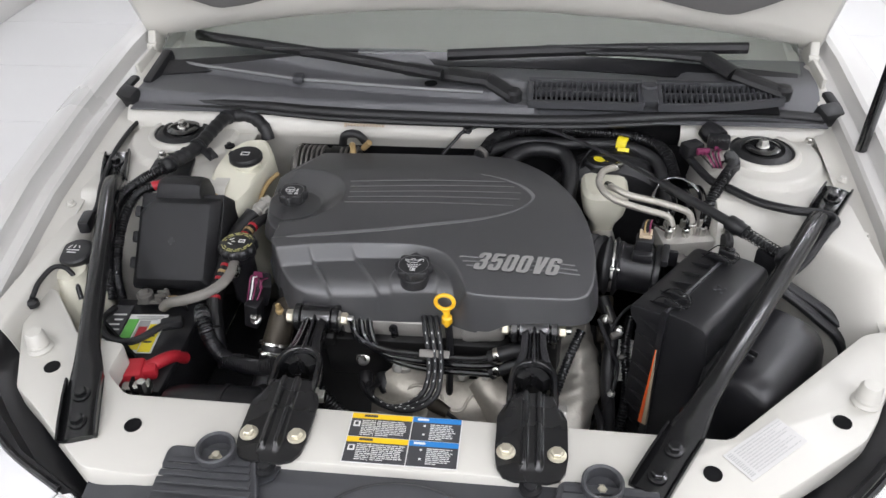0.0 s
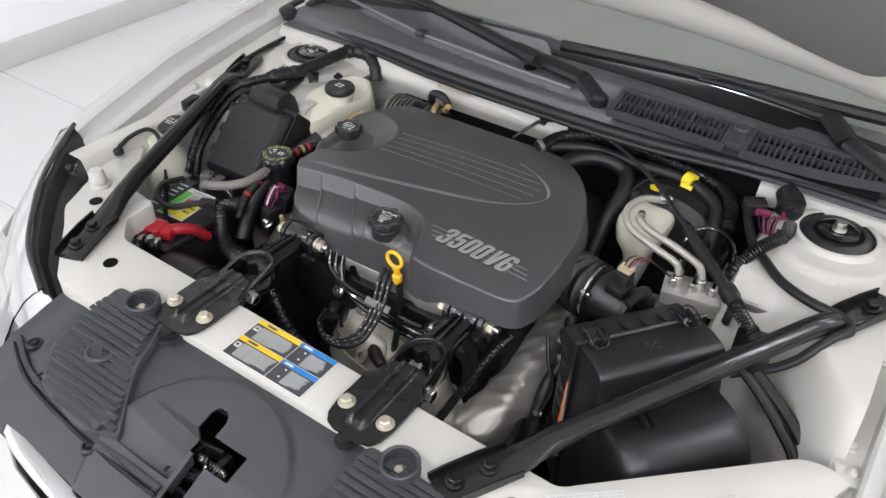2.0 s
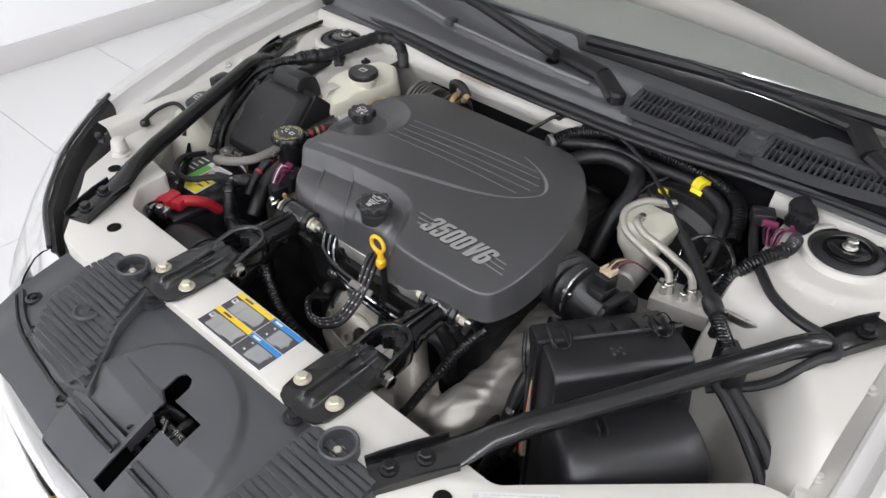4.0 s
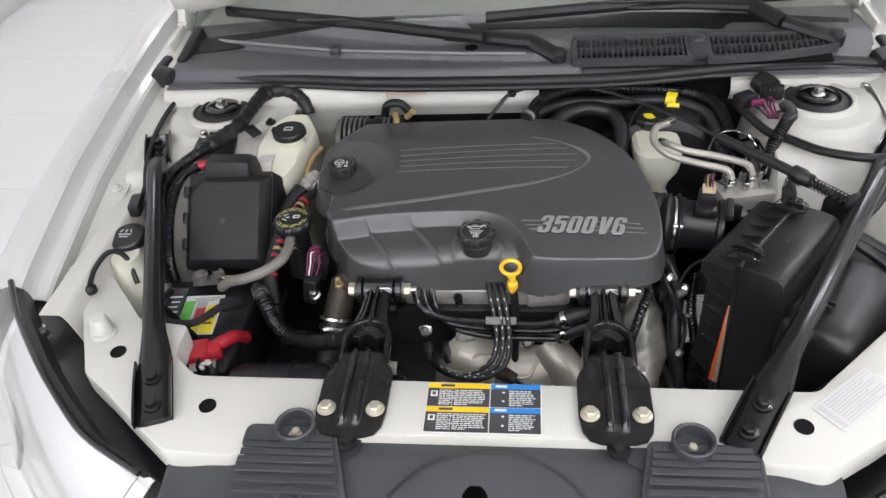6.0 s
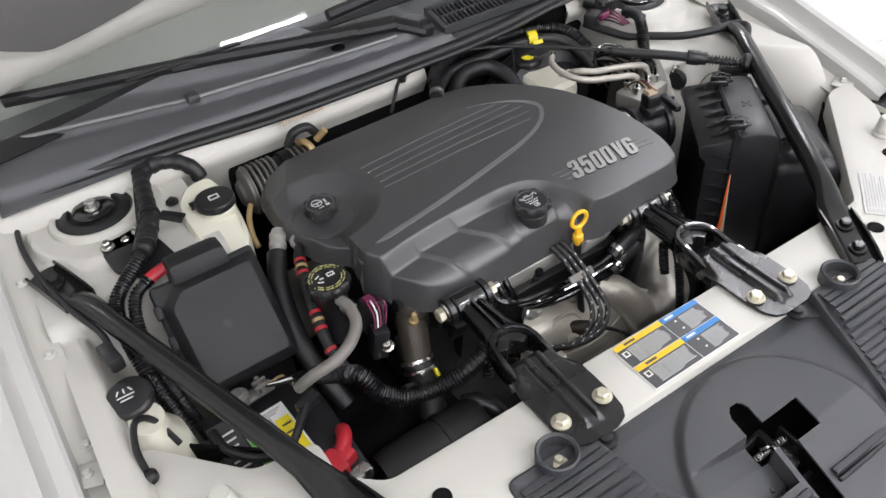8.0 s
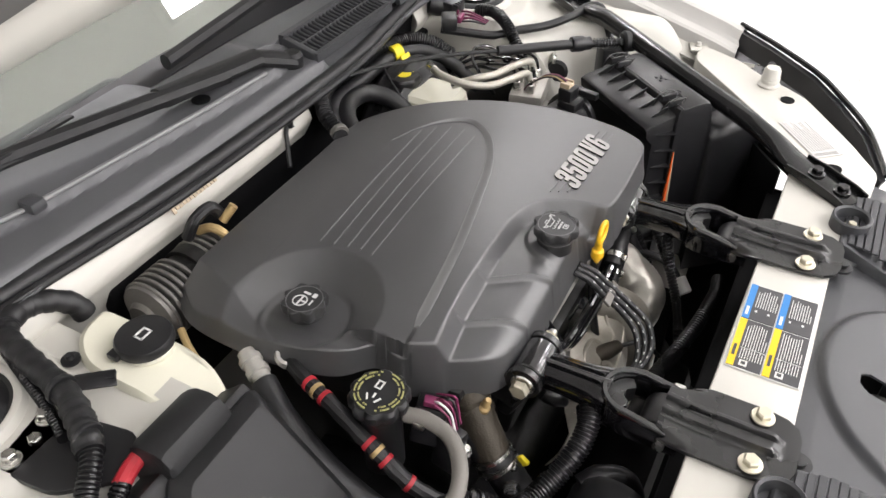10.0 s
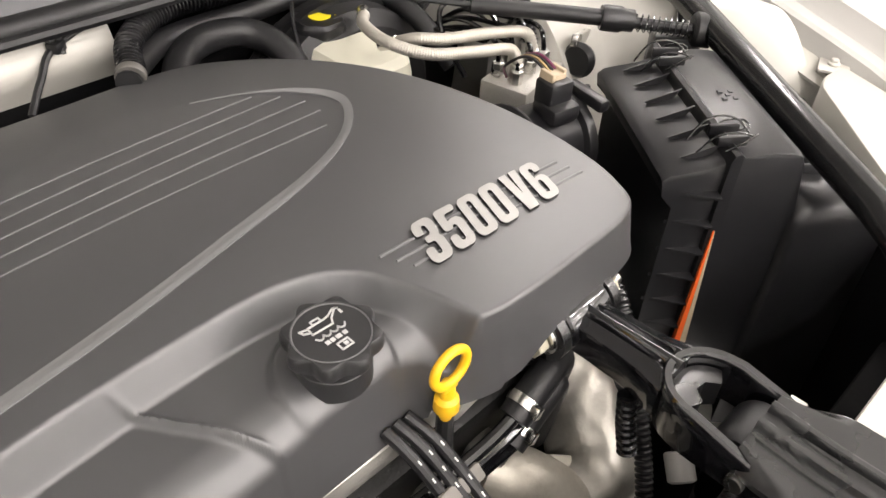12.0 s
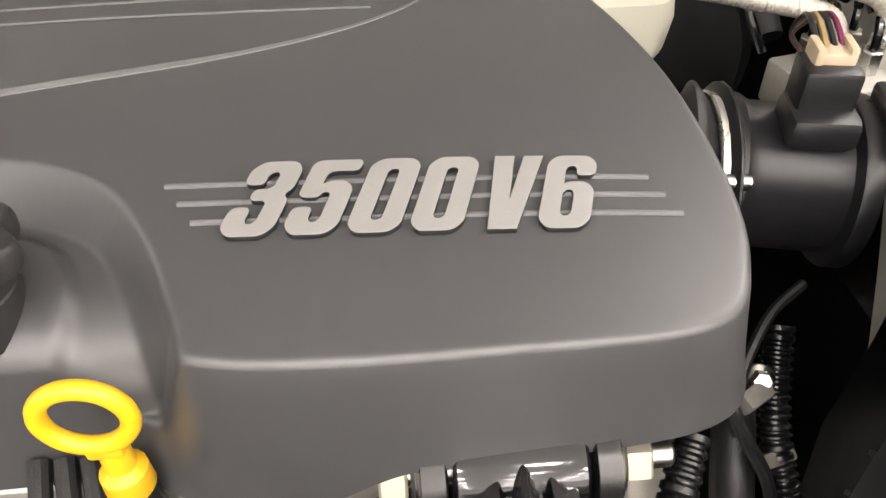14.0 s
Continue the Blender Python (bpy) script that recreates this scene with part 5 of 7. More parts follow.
# ---- engine mount struts ----
def mount_strut(cx):
    """Forged ring arm bolted to the engine, and its pressed bracket on the tie bar."""
    t = thing("engine_mount_strut", (cx, 0.0, 0.815), "glossy black engine mount strut bolted to the tie bar", "engine mount", "engine mount struts")
    half = [(-0.089, 0.020), (-0.084, 0.034), (-0.072, 0.042), (-0.05, 0.0455), (0.01, 0.0455), (0.026, 0.041), (0.044, 0.034), (0.056, 0.029)]

    def plate_z(u, v):
        w = table(half, v)
        run = smooth_step(-0.074, -0.062, v)
        ridge = smooth_step(0.0050, 0.0022, abs(abs(u) - 0.0090)) * run
        swell = smooth_step(0.016, 0.010, abs(u)) * run
        fold = smooth_step(0.78, 1.0, abs(u) / w) * smooth_step(0.0, 0.05, v)
        return 0.8225 + 0.0030 * swell + 0.0058 * ridge + 0.004 * smooth_step(0.0, 0.06, v) - 0.014 * fold

    rows = []
    for v in span(-0.089, 0.046, 54):
        w = table(half, v)
        top = [(cx + w * s, v, plate_z(w * s, v)) for s in span(-1, 1, 80)]
        rows.append(top + [(x, y, z - 0.0045) for x, y, z in top[::-1]])
    br = part("bracket", loft(rows, True, True), SATIN, t, "black pressed bracket with a central rib", 40)
    for s in (-1, 1):
        hex_bolt("bolt", (cx + s * 0.0315, -0.048, 0.8235), (cx + s * 0.0315, -0.048, 2), 0.0085, ZINC, br, 1.45, 0.010)
    part("push_clip", join(lathe([(0.014, 0), (0.014, 0.004), (0.0, 0.005)], (cx, -0.090, 0.810), None, 20), lathe([(0.008, 0.004), (0.008, 0.010), (0.0, 0.011)], (cx, -0.090, 0.810), None, 14)), PLASTIC, t, "black push clip")
    # forged yoke: a horseshoe closed towards the engine
    way = [(-0.0300, 0.020), (-0.0305, 0.045), (-0.0300, 0.074)] + [(-0.0290 * math.cos(a), 0.080 + 0.0290 * math.sin(a)) for a in span(0.2, math.pi - 0.2, 14)] + [(0.0300, 0.074), (0.0305, 0.045), (0.0300, 0.020)]
    rows = []
    for i, (u, v) in enumerate(way):
        (pu, pv), (qu, qv) = way[max(i - 1, 0)], way[min(i + 1, len(way) - 1)]
        d = Vector((qu - pu, qv - pv)).normalized()
        out = Vector((-d.y, d.x))
        low = 0.012 * smooth_step(0.060, 0.030, v)
        rows.append([(cx + u + out.x * g, v + out.y * g, z - low * (z > 0.80)) for g, z in ((-0.0036, 0.793), (-0.0044, 0.818), (-0.0040, 0.8265), (-0.0022, 0.8292), (0.0022, 0.8295), (0.0044, 0.8265), (0.0050, 0.816), (0.0048, 0.800), (0.0036, 0.792))])
    part("yoke", loft(rows, True, True), GLOSS, t, "glossy horseshoe yoke", 50)
    part("bush", lathe([(0.010, -0.0215), (0.019, -0.021), (0.0205, -0.018), (0.0205, 0.018), (0.019, 0.021), (0.010, 0.0215)], (cx, 0.046, 0.800), (cx + 1, 0.046, 0.800), 28), RUBBER, t, "rubber bush")
    part("bump_stop", loft([[(cx + 0.0240 * math.cos(a) * g, 0.081 + 0.0240 * math.sin(a) * g, z) for a in span(0.15, math.pi - 0.15, 16)] + [(cx - 0.013 * g, 0.080, z), (cx - 0.004, 0.088, z), (cx + 0.005, 0.087, z), (cx + 0.014 * g, 0.079, z)] for g, z in ((1.0, 0.797), (1.0, 0.817), (0.94, 0.820), (0.80, 0.8205))], True, True), SATIN, t, "moulded rubber stop", 30)
    part("cross_bolt", rod((cx - 0.040, 0.038, 0.804), (cx + 0.046, 0.038, 0.804), 0.006, 12), STEEL, t)
    part("nut", rod((cx + 0.036, 0.038, 0.804), (cx + 0.046, 0.038, 0.804), 0.0105, 6, 0.001), STEEL, t)
    part("nut_flange", lathe([(0.0135, 0), (0.0140, 0.0015), (0.011, 0.003)], (cx + 0.0335, 0.038, 0.804), (cx + 1, 0.038, 0.804), 22), STEEL, t)
    # forged arm: two edge flanges and a middle ridge round sunken pockets
    rows = []
    for v in span(0.103, 0.186, 22):
        w = table([(0.103, 0.0275), (0.112, 0.0250), (0.124, 0.0215), (0.140, 0.0195), (0.165, 0.0185), (0.186, 0.0190)], v)
        crown = table([(0.090, 0.8275), (0.110, 0.8275), (0.150, 0.8260), (0.186, 0.8250)], v)
        sink = 0.006 * smooth_step(0.107, 0.117, v) * smooth_step(0.184, 0.170, v)
        top = []
        for k in span(-1, 1, 41):
            r = abs(k)
            groove = smooth_step(0.14, 0.24, r) * smooth_step(0.46, 0.32, r)
            top.append((cx + w * k, v, crown - sink * groove - 0.004 * smooth_step(0.40, 0.95, r) - 0.003 * smooth_step(0.94, 1.0, r) + 0.003 * smooth_step(0.20, 0.0, r)))
        rows.append(top + [(cx + w, v, 0.800), (cx + w * 0.8, v, 0.794), (cx - w * 0.8, v, 0.794), (cx - w, v, 0.800)])
    part("arm", loft(rows, True, True), GLOSS, t, "forged arm with sunken pockets", 40)
    py_, pz_ = 0.1905, 0.8115
    part("pivot", lathe([(0.0180, 0), (0.0196, 0.0015), (0.0200, 0.005), (0.0200, 0.0410), (0.0196, 0.0445), (0.0180, 0.046)], (cx - 0.023, py_, pz_), (cx + 1, py_, pz_), 32), GLOSS, t, "barrel of the pivot")
    part("pivot_bolt", rod((cx - 0.046, py_, pz_), (cx + 0.056, py_, pz_), 0.0052, 12, 0.001), STEEL, t)
    part("bolt_head", rod((cx - 0.048, py_, pz_), (cx - 0.038, py_, pz_), 0.0105, 6, 0.001), ZINC, t)
    part("pivot_nut", rod((cx + 0.037, py_, pz_), (cx + 0.047, py_, pz_), 0.0100, 6, 0.001), ZINC, t)
    for q in (-1, 1):
        part("washer", lathe([(0.0135, 0), (0.0140, 0.001), (0.0125, 0.0025)], (cx + q * 0.0345, py_, pz_), (cx + q * 2, py_, pz_), 22), STEEL, t)
        part("ear", lathe([(0.0185, 0), (0.0205, 0.001), (0.0205, 0.009), (0.0185, 0.010)], (cx + q * 0.0245, py_ + 0.001, pz_ - 0.001), (cx + q * 2, py_ + 0.001, pz_ - 0.001), 26), SATIN, t)
        part("ear_web", box(cx + q * 0.0292, 0.212, 0.790, 0.0085, 0.040, 0.046, 0.002, (22, 0, 0)), SATIN, t)
    part("engine_bracket", join(box(cx, 0.228, 0.770, 0.066, 0.02, 0.07, 0.006, (25, 0, 0)), box(cx, 0.210, 0.748, 0.040, 0.02, 0.05, 0.006, (25, 0, 0))), IRON, t)
    part("boot", ribbed([(cx - 0.018, 0.125, 0.792), (cx - 0.020, 0.120, 0.770), (cx - 0.022, 0.112, 0.745)], 0.0075, 0.006), HOSE, t, "ribbed rubber boot")
    return t


mount_strut(-0.197)
mount_strut(0.134)


# ---- diagonal braces ----
def brace(top, low, end):
    a, b, c = Vector(top), Vector(low), Vector(end)
    d = (b - a).normalized()
    t = thing("brace_bar", c, "satin black tubular brace from strut tower to tie bar", "brace bar", "diagonal braces")
    side = d.cross(Vector((0, 0, 1))).normalized()

    def ring(p, w, h, lift=0.0):
        up = Vector((0, 0, 1))
        return [p + side * (w * math.cos(k * math.pi / 6)) + up * (h * math.sin(k * math.pi / 6) + lift) for k in range(12)]

    L = (c - a).length
    rows = [ring(a + d * s, w, h, lift) for s, w, h, lift in ((-0.035, 0.022, 0.005, 0.0), (0.02, 0.023, 0.005, 0.0), (0.045, 0.022, 0.008, 0.002), (0.075, 0.017, 0.014, 0.012), (0.12, 0.0155, 0.0155, 0.018), (L - 0.20, 0.0155, 0.0155, 0.016),
                                                             (L - 0.15, 0.017, 0.014, 0.012), (L - 0.115, 0.022, 0.008, 0.005), (L - 0.09, 0.024, 0.006, 0.004), (L, 0.024, 0.005, 0.004))]
    part("tube", loft(rows, True, True), TUBE, t, angle=50)
    for s in (-1, 1):
        for p, q, w in ((a - d * 0.035, a + d * 0.060, 0.0215), (c - d * 0.105, c, 0.0235)):
            rows = [[p + (q - p) * k + side * (s * (w + o)) + Vector((0, 0, z)) for o, z in ((-0.0015, 0.0), (0.0015, 0.0), (0.0015, h), (-0.0015, h))] for k, h in ((0, 0.010), (0.35, 0.014), (0.8, 0.014), (1, 0.011))]
            part("channel_wall", loft(rows, True, True), TUBE, t)
    hex_bolt("bolt", a + Vector((0, 0, 0.004)), a + Vector((0, 0, 1)), 0.009, TUBE, t, 1.5, 0.012)
    for s in (0.025, 0.07):
        p = c - d * s + Vector((0, 0, 0.008))
        hex_bolt("bolt", p, p + Vector((0, 0, 1)), 0.0085, TUBE, t, 1.45, 0.011)
    return t


brace((-0.660, 0.522, 0.866), (-0.461, -0.044, 0.818), (-0.452, -0.075, 0.816))
brace((0.622, 0.480, 0.872), (0.302, -0.042, 0.818), (0.272, -0.090, 0.814))


# ---- left of the engine: fuse box, battery, tanks ----
fuse = thing("fuse_box", (-0.49, 0.36, 0.70), "black plastic fuse box with a sloping lid", "fuse box")


def lid_at(u, v, w=0.0):
    """u across, v up the slope, w off the lid."""
    c, s = math.cos(radians(46)), math.sin(radians(46))
    w -= 0.018
    return (-0.553 + u, 0.283 + v * c - w * s + 0.02 * u, 0.776 + v * s + w * c)


def lid_plate(u0, u1, v0, v1, w0, w1, bevel, cut=0.0):
    pts = [(u0, v0), (u1, v0), (u1, v1), (u0 + cut, v1), (u0, v1 - cut)] if cut else [(u0, v0), (u1, v0), (u1, v1), (u0, v1)]
    bm = slab(rounded(pts, 0.006, 3), w0, w1, bevel)
    for vert in bm.verts:
        vert.co = Vector(lid_at(*vert.co))
    return bm


rings = []
for w, g in ((-0.004, 0.0), (0.004, 0.0), (0.008, 0.002), (0.0195, 0.011), (0.0215, 0.0135), (0.0220, 0.0175)):
    edge = [(-0.002 + g, -0.002 + g), (0.142 - g, -0.002 + g), (0.142 - g, 0.156 - g), (0.024 + g * 0.4, 0.156 - g), (-0.002 + g, 0.130 - g * 0.4)]
    rings.append([lid_at(a, b, w) for a, b in rounded(edge, 0.007, 4)])
part("lid", loft(rings, True, True), LIDS, fuse, "smooth black lid with bevelled sides", 25)
part("body", lid_plate(-0.006, 0.144, -0.004, 0.165, -0.10, -0.004, 0.004), LIDS, fuse)
part("base", box(-0.485, 0.38, 0.70, 0.13, 0.12, 0.12, 0.008), PLASTIC, fuse)
hood = []
for x, g in ((-0.526, 0.008), (-0.524, 0.003), (-0.518, 0.0), (-0.456, 0.0), (-0.448, 0.003), (-0.446, 0.010)):
    hood.append([(x, yy, zz - g) for yy, zz in ((0.396, 0.840), (0.397, 0.876), (0.401, 0.893), (0.409, 0.902), (0.420, 0.905), (0.438, 0.901), (0.450, 0.892), (0.456, 0.876), (0.457, 0.840))])
part("cable_hood", loft(hood, True, True), LIDS, fuse, "rounded terminal hood", 30)
for v in (0.03, 0.075, 0.12):
    part("latch", lid_plate(-0.011, -0.001, v, v + 0.020, -0.012, 0.006, 0.002), LIDS, fuse)
part("logo_mark", join(lid_plate(0.064, 0.069, 0.070, 0.084, 0.0219, 0.0224, 0.0), lid_plate(0.060, 0.073, 0.076, 0.079, 0.0219, 0.0225, 0.0)), PLASTIC, fuse)
feed = thing("power_cable", (-0.53, 0.44, 0.86), "black power cable with a red heat-shrink end", "cable")
part("sleeve", sweep([(-0.505, 0.440, 0.885), (-0.530, 0.442, 0.880), (-0.552, 0.438, 0.876)], 0.0085, 10), RED, feed, "red sleeve")
part("conductor", ribbed([(-0.550, 0.438, 0.876), (-0.575, 0.425, 0.868), (-0.588, 0.395, 0.850), (-0.590, 0.35, 0.82), (-0.582, 0.30, 0.78), (-0.57, 0.27, 0.72)], 0.009), HOSE, feed)

loom = thing("wiring_loom", (-0.45, 0.60, 0.86), "thick black taped wiring loom over the strut tower", "wiring loom")
part("loom", sweep([(-0.404, 0.650, 0.858), (-0.408, 0.656, 0.874), (-0.424, 0.668, 0.888), (-0.452, 0.676, 0.896), (-0.485, 0.660, 0.899), (-0.498, 0.61, 0.897), (-0.508, 0.55, 0.893), (-0.528, 0.500, 0.893)],
                   lambda q: 0.0128 + 0.0007 * math.sin(q * 310) + 0.0004 * math.sin(q * 790), 14, 0.003), RUBBER, loom, "tape-wrapped trunk")
part("branch", ribbed([(-0.524, 0.510, 0.893), (-0.548, 0.472, 0.890), (-0.576, 0.452, 0.880), (-0.600, 0.430, 0.868), (-0.608, 0.39, 0.85), (-0.604, 0.33, 0.81), (-0.59, 0.27, 0.75)], 0.0105, 0.0045), HOSE, loom, "corrugated branch")
part("tape", sweep([(-0.516, 0.528, 0.893), (-0.530, 0.500, 0.893), (-0.545, 0.476, 0.890)], lambda q: 0.0135 + 0.0012 * math.sin(q * 420), 14, 0.003), RUBBER, loom)
part("drop", ribbed([(-0.500, 0.640, 0.895), (-0.512, 0.600, 0.886), (-0.524, 0.560, 0.880), (-0.540, 0.520, 0.878)], 0.0065, 0.004), HOSE, loom)
part("flag", box(-0.484, 0.536, 0.888, 0.038, 0.012, 0.002, 0.0006, (10, 14, -38)), PLASTIC, loom, "loose tape end")
for x, y, z in ((-0.485, 0.66, 0.90), (-0.507, 0.555, 0.893), (-0.535, 0.49, 0.892)):
    part("tie", lathe([(0.0152, -0.003), (0.0158, -0.002), (0.0158, 0.002), (0.0152, 0.003)], (x, y, z), (x - 0.01, y - 0.1, z), 18), PLASTIC, loom)
part("clip", box(-0.478, 0.545, 0.885, 0.012, 0.04, 0.006, 0.002, (0, 0, 40)), PLASTIC, loom)
part("tower_plate", slab(rounded([(-0.592, 0.560), (-0.520, 0.575), (-0.500, 0.47), (-0.54, 0.44), (-0.585, 0.49)], 0.012, 3), 0.866, 0.872, 0.002), PLASTIC, loom, "black bracket plate")
for x, y in ((-0.578, 0.548), (-0.53, 0.558)):
    hex_bolt("nut", (x, y, 0.872), (x, y, 2), 0.007, STEEL, loom, 1.5, 0.012)

tank = thing("coolant_tank", (-0.40, 0.54, 0.66), "milky white coolant expansion tank with a black cap", "coolant tank")
TK = [(-0.464, 0.45), (-0.412, 0.435), (-0.392, 0.47), (-0.380, 0.545), (-0.378, 0.605), (-0.392, 0.628), (-0.44, 0.625), (-0.465, 0.59), (-0.470, 0.52)]
rows = []
for z, g, dy in ((0.62, 0.90, 0.02), (0.70, 0.94, 0.015), (0.78, 0.97, 0.01), (0.82, 1.0, 0.005), (0.852, 0.99, 0.0), (0.866, 0.95, 0.0), (0.871, 0.86, 0.0)):
    c = Vector((-0.422, 0.540))
    rows.append([(c.x + (x - c.x) * g, c.y + (y - c.y) * g + dy, z + 0.02 * smooth_step(0.6, 0.68, y) - 0.020 * smooth_step(-0.40, -0.375, x) - 0.022 * smooth_step(0.51, 0.44, y)) for x, y in rounded(TK, 0.03, 4)])
part("tank", loft(rows, True, True), TANK, tank)
part("neck", lathe([(0.026, -0.03), (0.026, 0.0), (0.028, 0.004), (0.026, 0.006)], (-0.413, 0.545, 0.864), None, 28), TANK, tank)
ccap = part("cap", lathe([(0.028, 0.0), (0.031, 0.003), (0.031, 0.010), (0.029, 0.0135), (0.0, 0.0145)], (-0.413, 0.545, 0.872), None, 40), PLASTIC, tank, "round black filler cap")
part("cap_tab", box(-0.443, 0.556, 0.878, 0.012, 0.014, 0.008, 0.002), PLASTIC, ccap)
part("print", join(bar(-0.413, 0.550, 0.8868, 0.016, 0.0022), bar(-0.413, 0.540, 0.8868, 0.016, 0.0022), bar(-0.420, 0.545, 0.8868, 0.0022, 0.012), bar(-0.406, 0.545, 0.8868, 0.0022, 0.012)), PRINT, ccap, "white printed sign")
part("level_stem", box(-0.447, 0.46, 0.85, 0.008, 0.05, 0.008, 0.003, (20, 0, 10)), BRASS, tank)
part("plug", lathe([(0.010, 0), (0.010, 0.003), (0.005, 0.004), (0.004, 0.009), (0.0, 0.009)], (-0.465, 0.60, 0.868), None, 16), PLASTIC, tank)

battery = thing("battery", (-0.50, 0.17, 0.56), "black car battery with a green, red and yellow label", "battery")
part("case", box(-0.497, 0.175, 0.655, 0.15, 0.20, 0.17, 0.008), PLASTIC, battery)
part("lid", box(-0.497, 0.175, 0.742, 0.154, 0.204, 0.018, 0.006), PLASTIC, battery)
lab = part("label", box(-0.500, 0.192, 0.7525, 0.064, 0.090, 0.0012, 0, (0, 0, 4)), PRINT, battery, "printed battery label")
part("green_field", box(-0.522, 0.186, 0.7532, 0.018, 0.074, 0.0012, 0, (0, 0, 4)), GREEN, lab)
part("grey_field", box(-0.502, 0.196, 0.7532, 0.018, 0.050, 0.0012, 0, (0, 0, 4)), INKY, lab)
part("red_field", box(-0.500, 0.190, 0.7539, 0.014, 0.032, 0.0012, 0, (0, 0, 4)), RED, lab)
part("yellow_field", box(-0.480, 0.182, 0.7532, 0.020, 0.064, 0.0012, 0, (0, 0, 4)), TAG, lab)
part("yellow_field", box(-0.503, 0.160, 0.7534, 0.026, 0.014, 0.0012, 0, (0, 0, 4)), TAG, lab)
for k in range(3):
    part("print_bar", box(-0.500, 0.231 - k * 0.0035, 0.7534, 0.046 - 0.008 * k, 0.0016, 0.0010, 0, (0, 0, 4)), INKY, lab)
    part("print_bar", box(-0.480, 0.200 - k * 0.014, 0.7540, 0.013, 0.003, 0.0010, 0, (0, 0, 4)), INK, lab)
part("warning_field", box(-0.552, 0.20, 0.7530, 0.034, 0.11, 0.0012, 0, (0, 0, 4)), INK, lab)
for k in range(7):
    part("print_bar", box(-0.553 + 0.003 * (k % 2), 0.160 + k * 0.012, 0.7540, 0.022 - 0.004 * (k % 3), 0.003, 0.001, 0, (0, 0, 4)), PRINT, lab)
part("negative_clamp", join(box(-0.500, 0.262, 0.764, 0.060, 0.018, 0.007, 0.002, (0, 0, 6)), lathe([(0.010, -0.008), (0.0135, -0.007), (0.0135, 0.007), (0.010, 0.008)], (-0.517, 0.262, 0.770), None, 22), box(-0.486, 0.257, 0.772, 0.020, 0.004, 0.018, 0.001, (0, 0, 6)),
                            box(-0.486, 0.267, 0.772, 0.020, 0.004, 0.018, 0.001, (0, 0, 6)), rod((-0.486, 0.248, 0.774), (-0.486, 0.278, 0.774), 0.0045, 6, 0.0005)), DULL, battery, "tarnished battery clamp")
part("terminal_post", lathe([(0.009, 0), (0.0085, 0.020), (0.007, 0.022), (0.0, 0.022)], (-0.517, 0.262, 0.760), None, 18), DULL, battery)
for k in range(4):
    part("clamp_wire", sweep([(-0.478 - 0.004 * k, 0.262, 0.772), (-0.468 + 0.003 * k, 0.256 - 0.004 * k, 0.778), (-0.455 + 0.004 * k, 0.262 - 0.006 * k, 0.772), (-0.445, 0.255, 0.75)], 0.002, 6), (BRASS, RUBBER, PRINT, RUBBER)[k], battery)
part("positive_cover", join(box(-0.474, 0.094, 0.766, 0.052, 0.040, 0.026, 0.006, (0, 0, 10)), box(-0.445, 0.104, 0.764, 0.026, 0.028, 0.022, 0.006, (0, 0, 20))), RED, battery, "red terminal cover")
part("positive_cable", sweep([(-0.448, 0.106, 0.766), (-0.434, 0.124, 0.764), (-0.426, 0.146, 0.752), (-0.424, 0.17, 0.725)], 0.0105, 12), RED, battery, "thick red cable")
part("positive_clamp", join(box(-0.447, 0.066, 0.765, 0.042, 0.02, 0.018, 0.004, (0, 0, 15)), rod((-0.435, 0.062, 0.765), (-0.435, 0.062, 0.785), 0.007, 6, 0.001)), STEEL, battery)
part("thin_cable", sweep([(-0.565, 0.24, 0.76), (-0.56, 0.19, 0.775), (-0.53, 0.155, 0.775), (-0.49, 0.155, 0.772), (-0.455, 0.19, 0.775), (-0.435, 0.20, 0.77)], 0.006, 8), RUBBER, battery)
part("plug", box(-0.445, 0.20, 0.772, 0.035, 0.018, 0.016, 0.004, (0, 0, 20)), PLASTIC, battery)
part("tray", box(-0.497, 0.17, 0.56, 0.18, 0.23, 0.02, 0.005), VOID, battery)

washer = thing("washer_bottle", (-0.635, 0.26, 0.60), "milky washer bottle with a black cap", "washer bottle")
part("bottle", loft([[(-0.628 + r * math.cos(k * math.pi / 10), 0.255 + 1.2 * r * math.sin(k * math.pi / 10), z) for k in range(20)] for r, z in ((0.040, 0.58), (0.042, 0.74), (0.038, 0.78), (0.024, 0.805), (0.022, 0.825))], True, True), TANK, washer)
wcap = part("cap", lathe([(0.025, -0.012), (0.029, -0.008), (0.030, 0.004), (0.027, 0.007), (0.0, 0.008)], (-0.635, 0.292, 0.832), (-0.645, 0.27, 1.0), 32), PLASTIC, washer, "black flip cap")
part("print", join(bar(-0.638, 0.290, 0.8412, 0.022, 0.002), bar(-0.638, 0.284, 0.8408, 0.016, 0.002), *[bar(-0.646 + 0.008 * k, 0.298, 0.842, 0.002, 0.008, -25 + 25 * k) for k in range(3)]), PRINT, wcap, "white printed sign")
hook = thing("washer_hose", (-0.63, 0.18, 0.82), "short black washer hose clipped to the panel", "hose")
part("hose", sweep([(-0.606, 0.225, 0.79), (-0.622, 0.246, 0.828), (-0.640, 0.238, 0.846), (-0.650, 0.205, 0.842), (-0.650, 0.176, 0.832)], 0.0042, 10), RUBBER, hook)
part("grommet", lathe([(0.010, 0), (0.010, 0.008), (0.006, 0.012), (0.0, 0.012)], (-0.650, 0.172, 0.820), None, 16), RUBBER, hook)
lead = thing("wing_cable", (-0.67, 0.45, 0.84), "thin black cable along the inner wing", "cable")
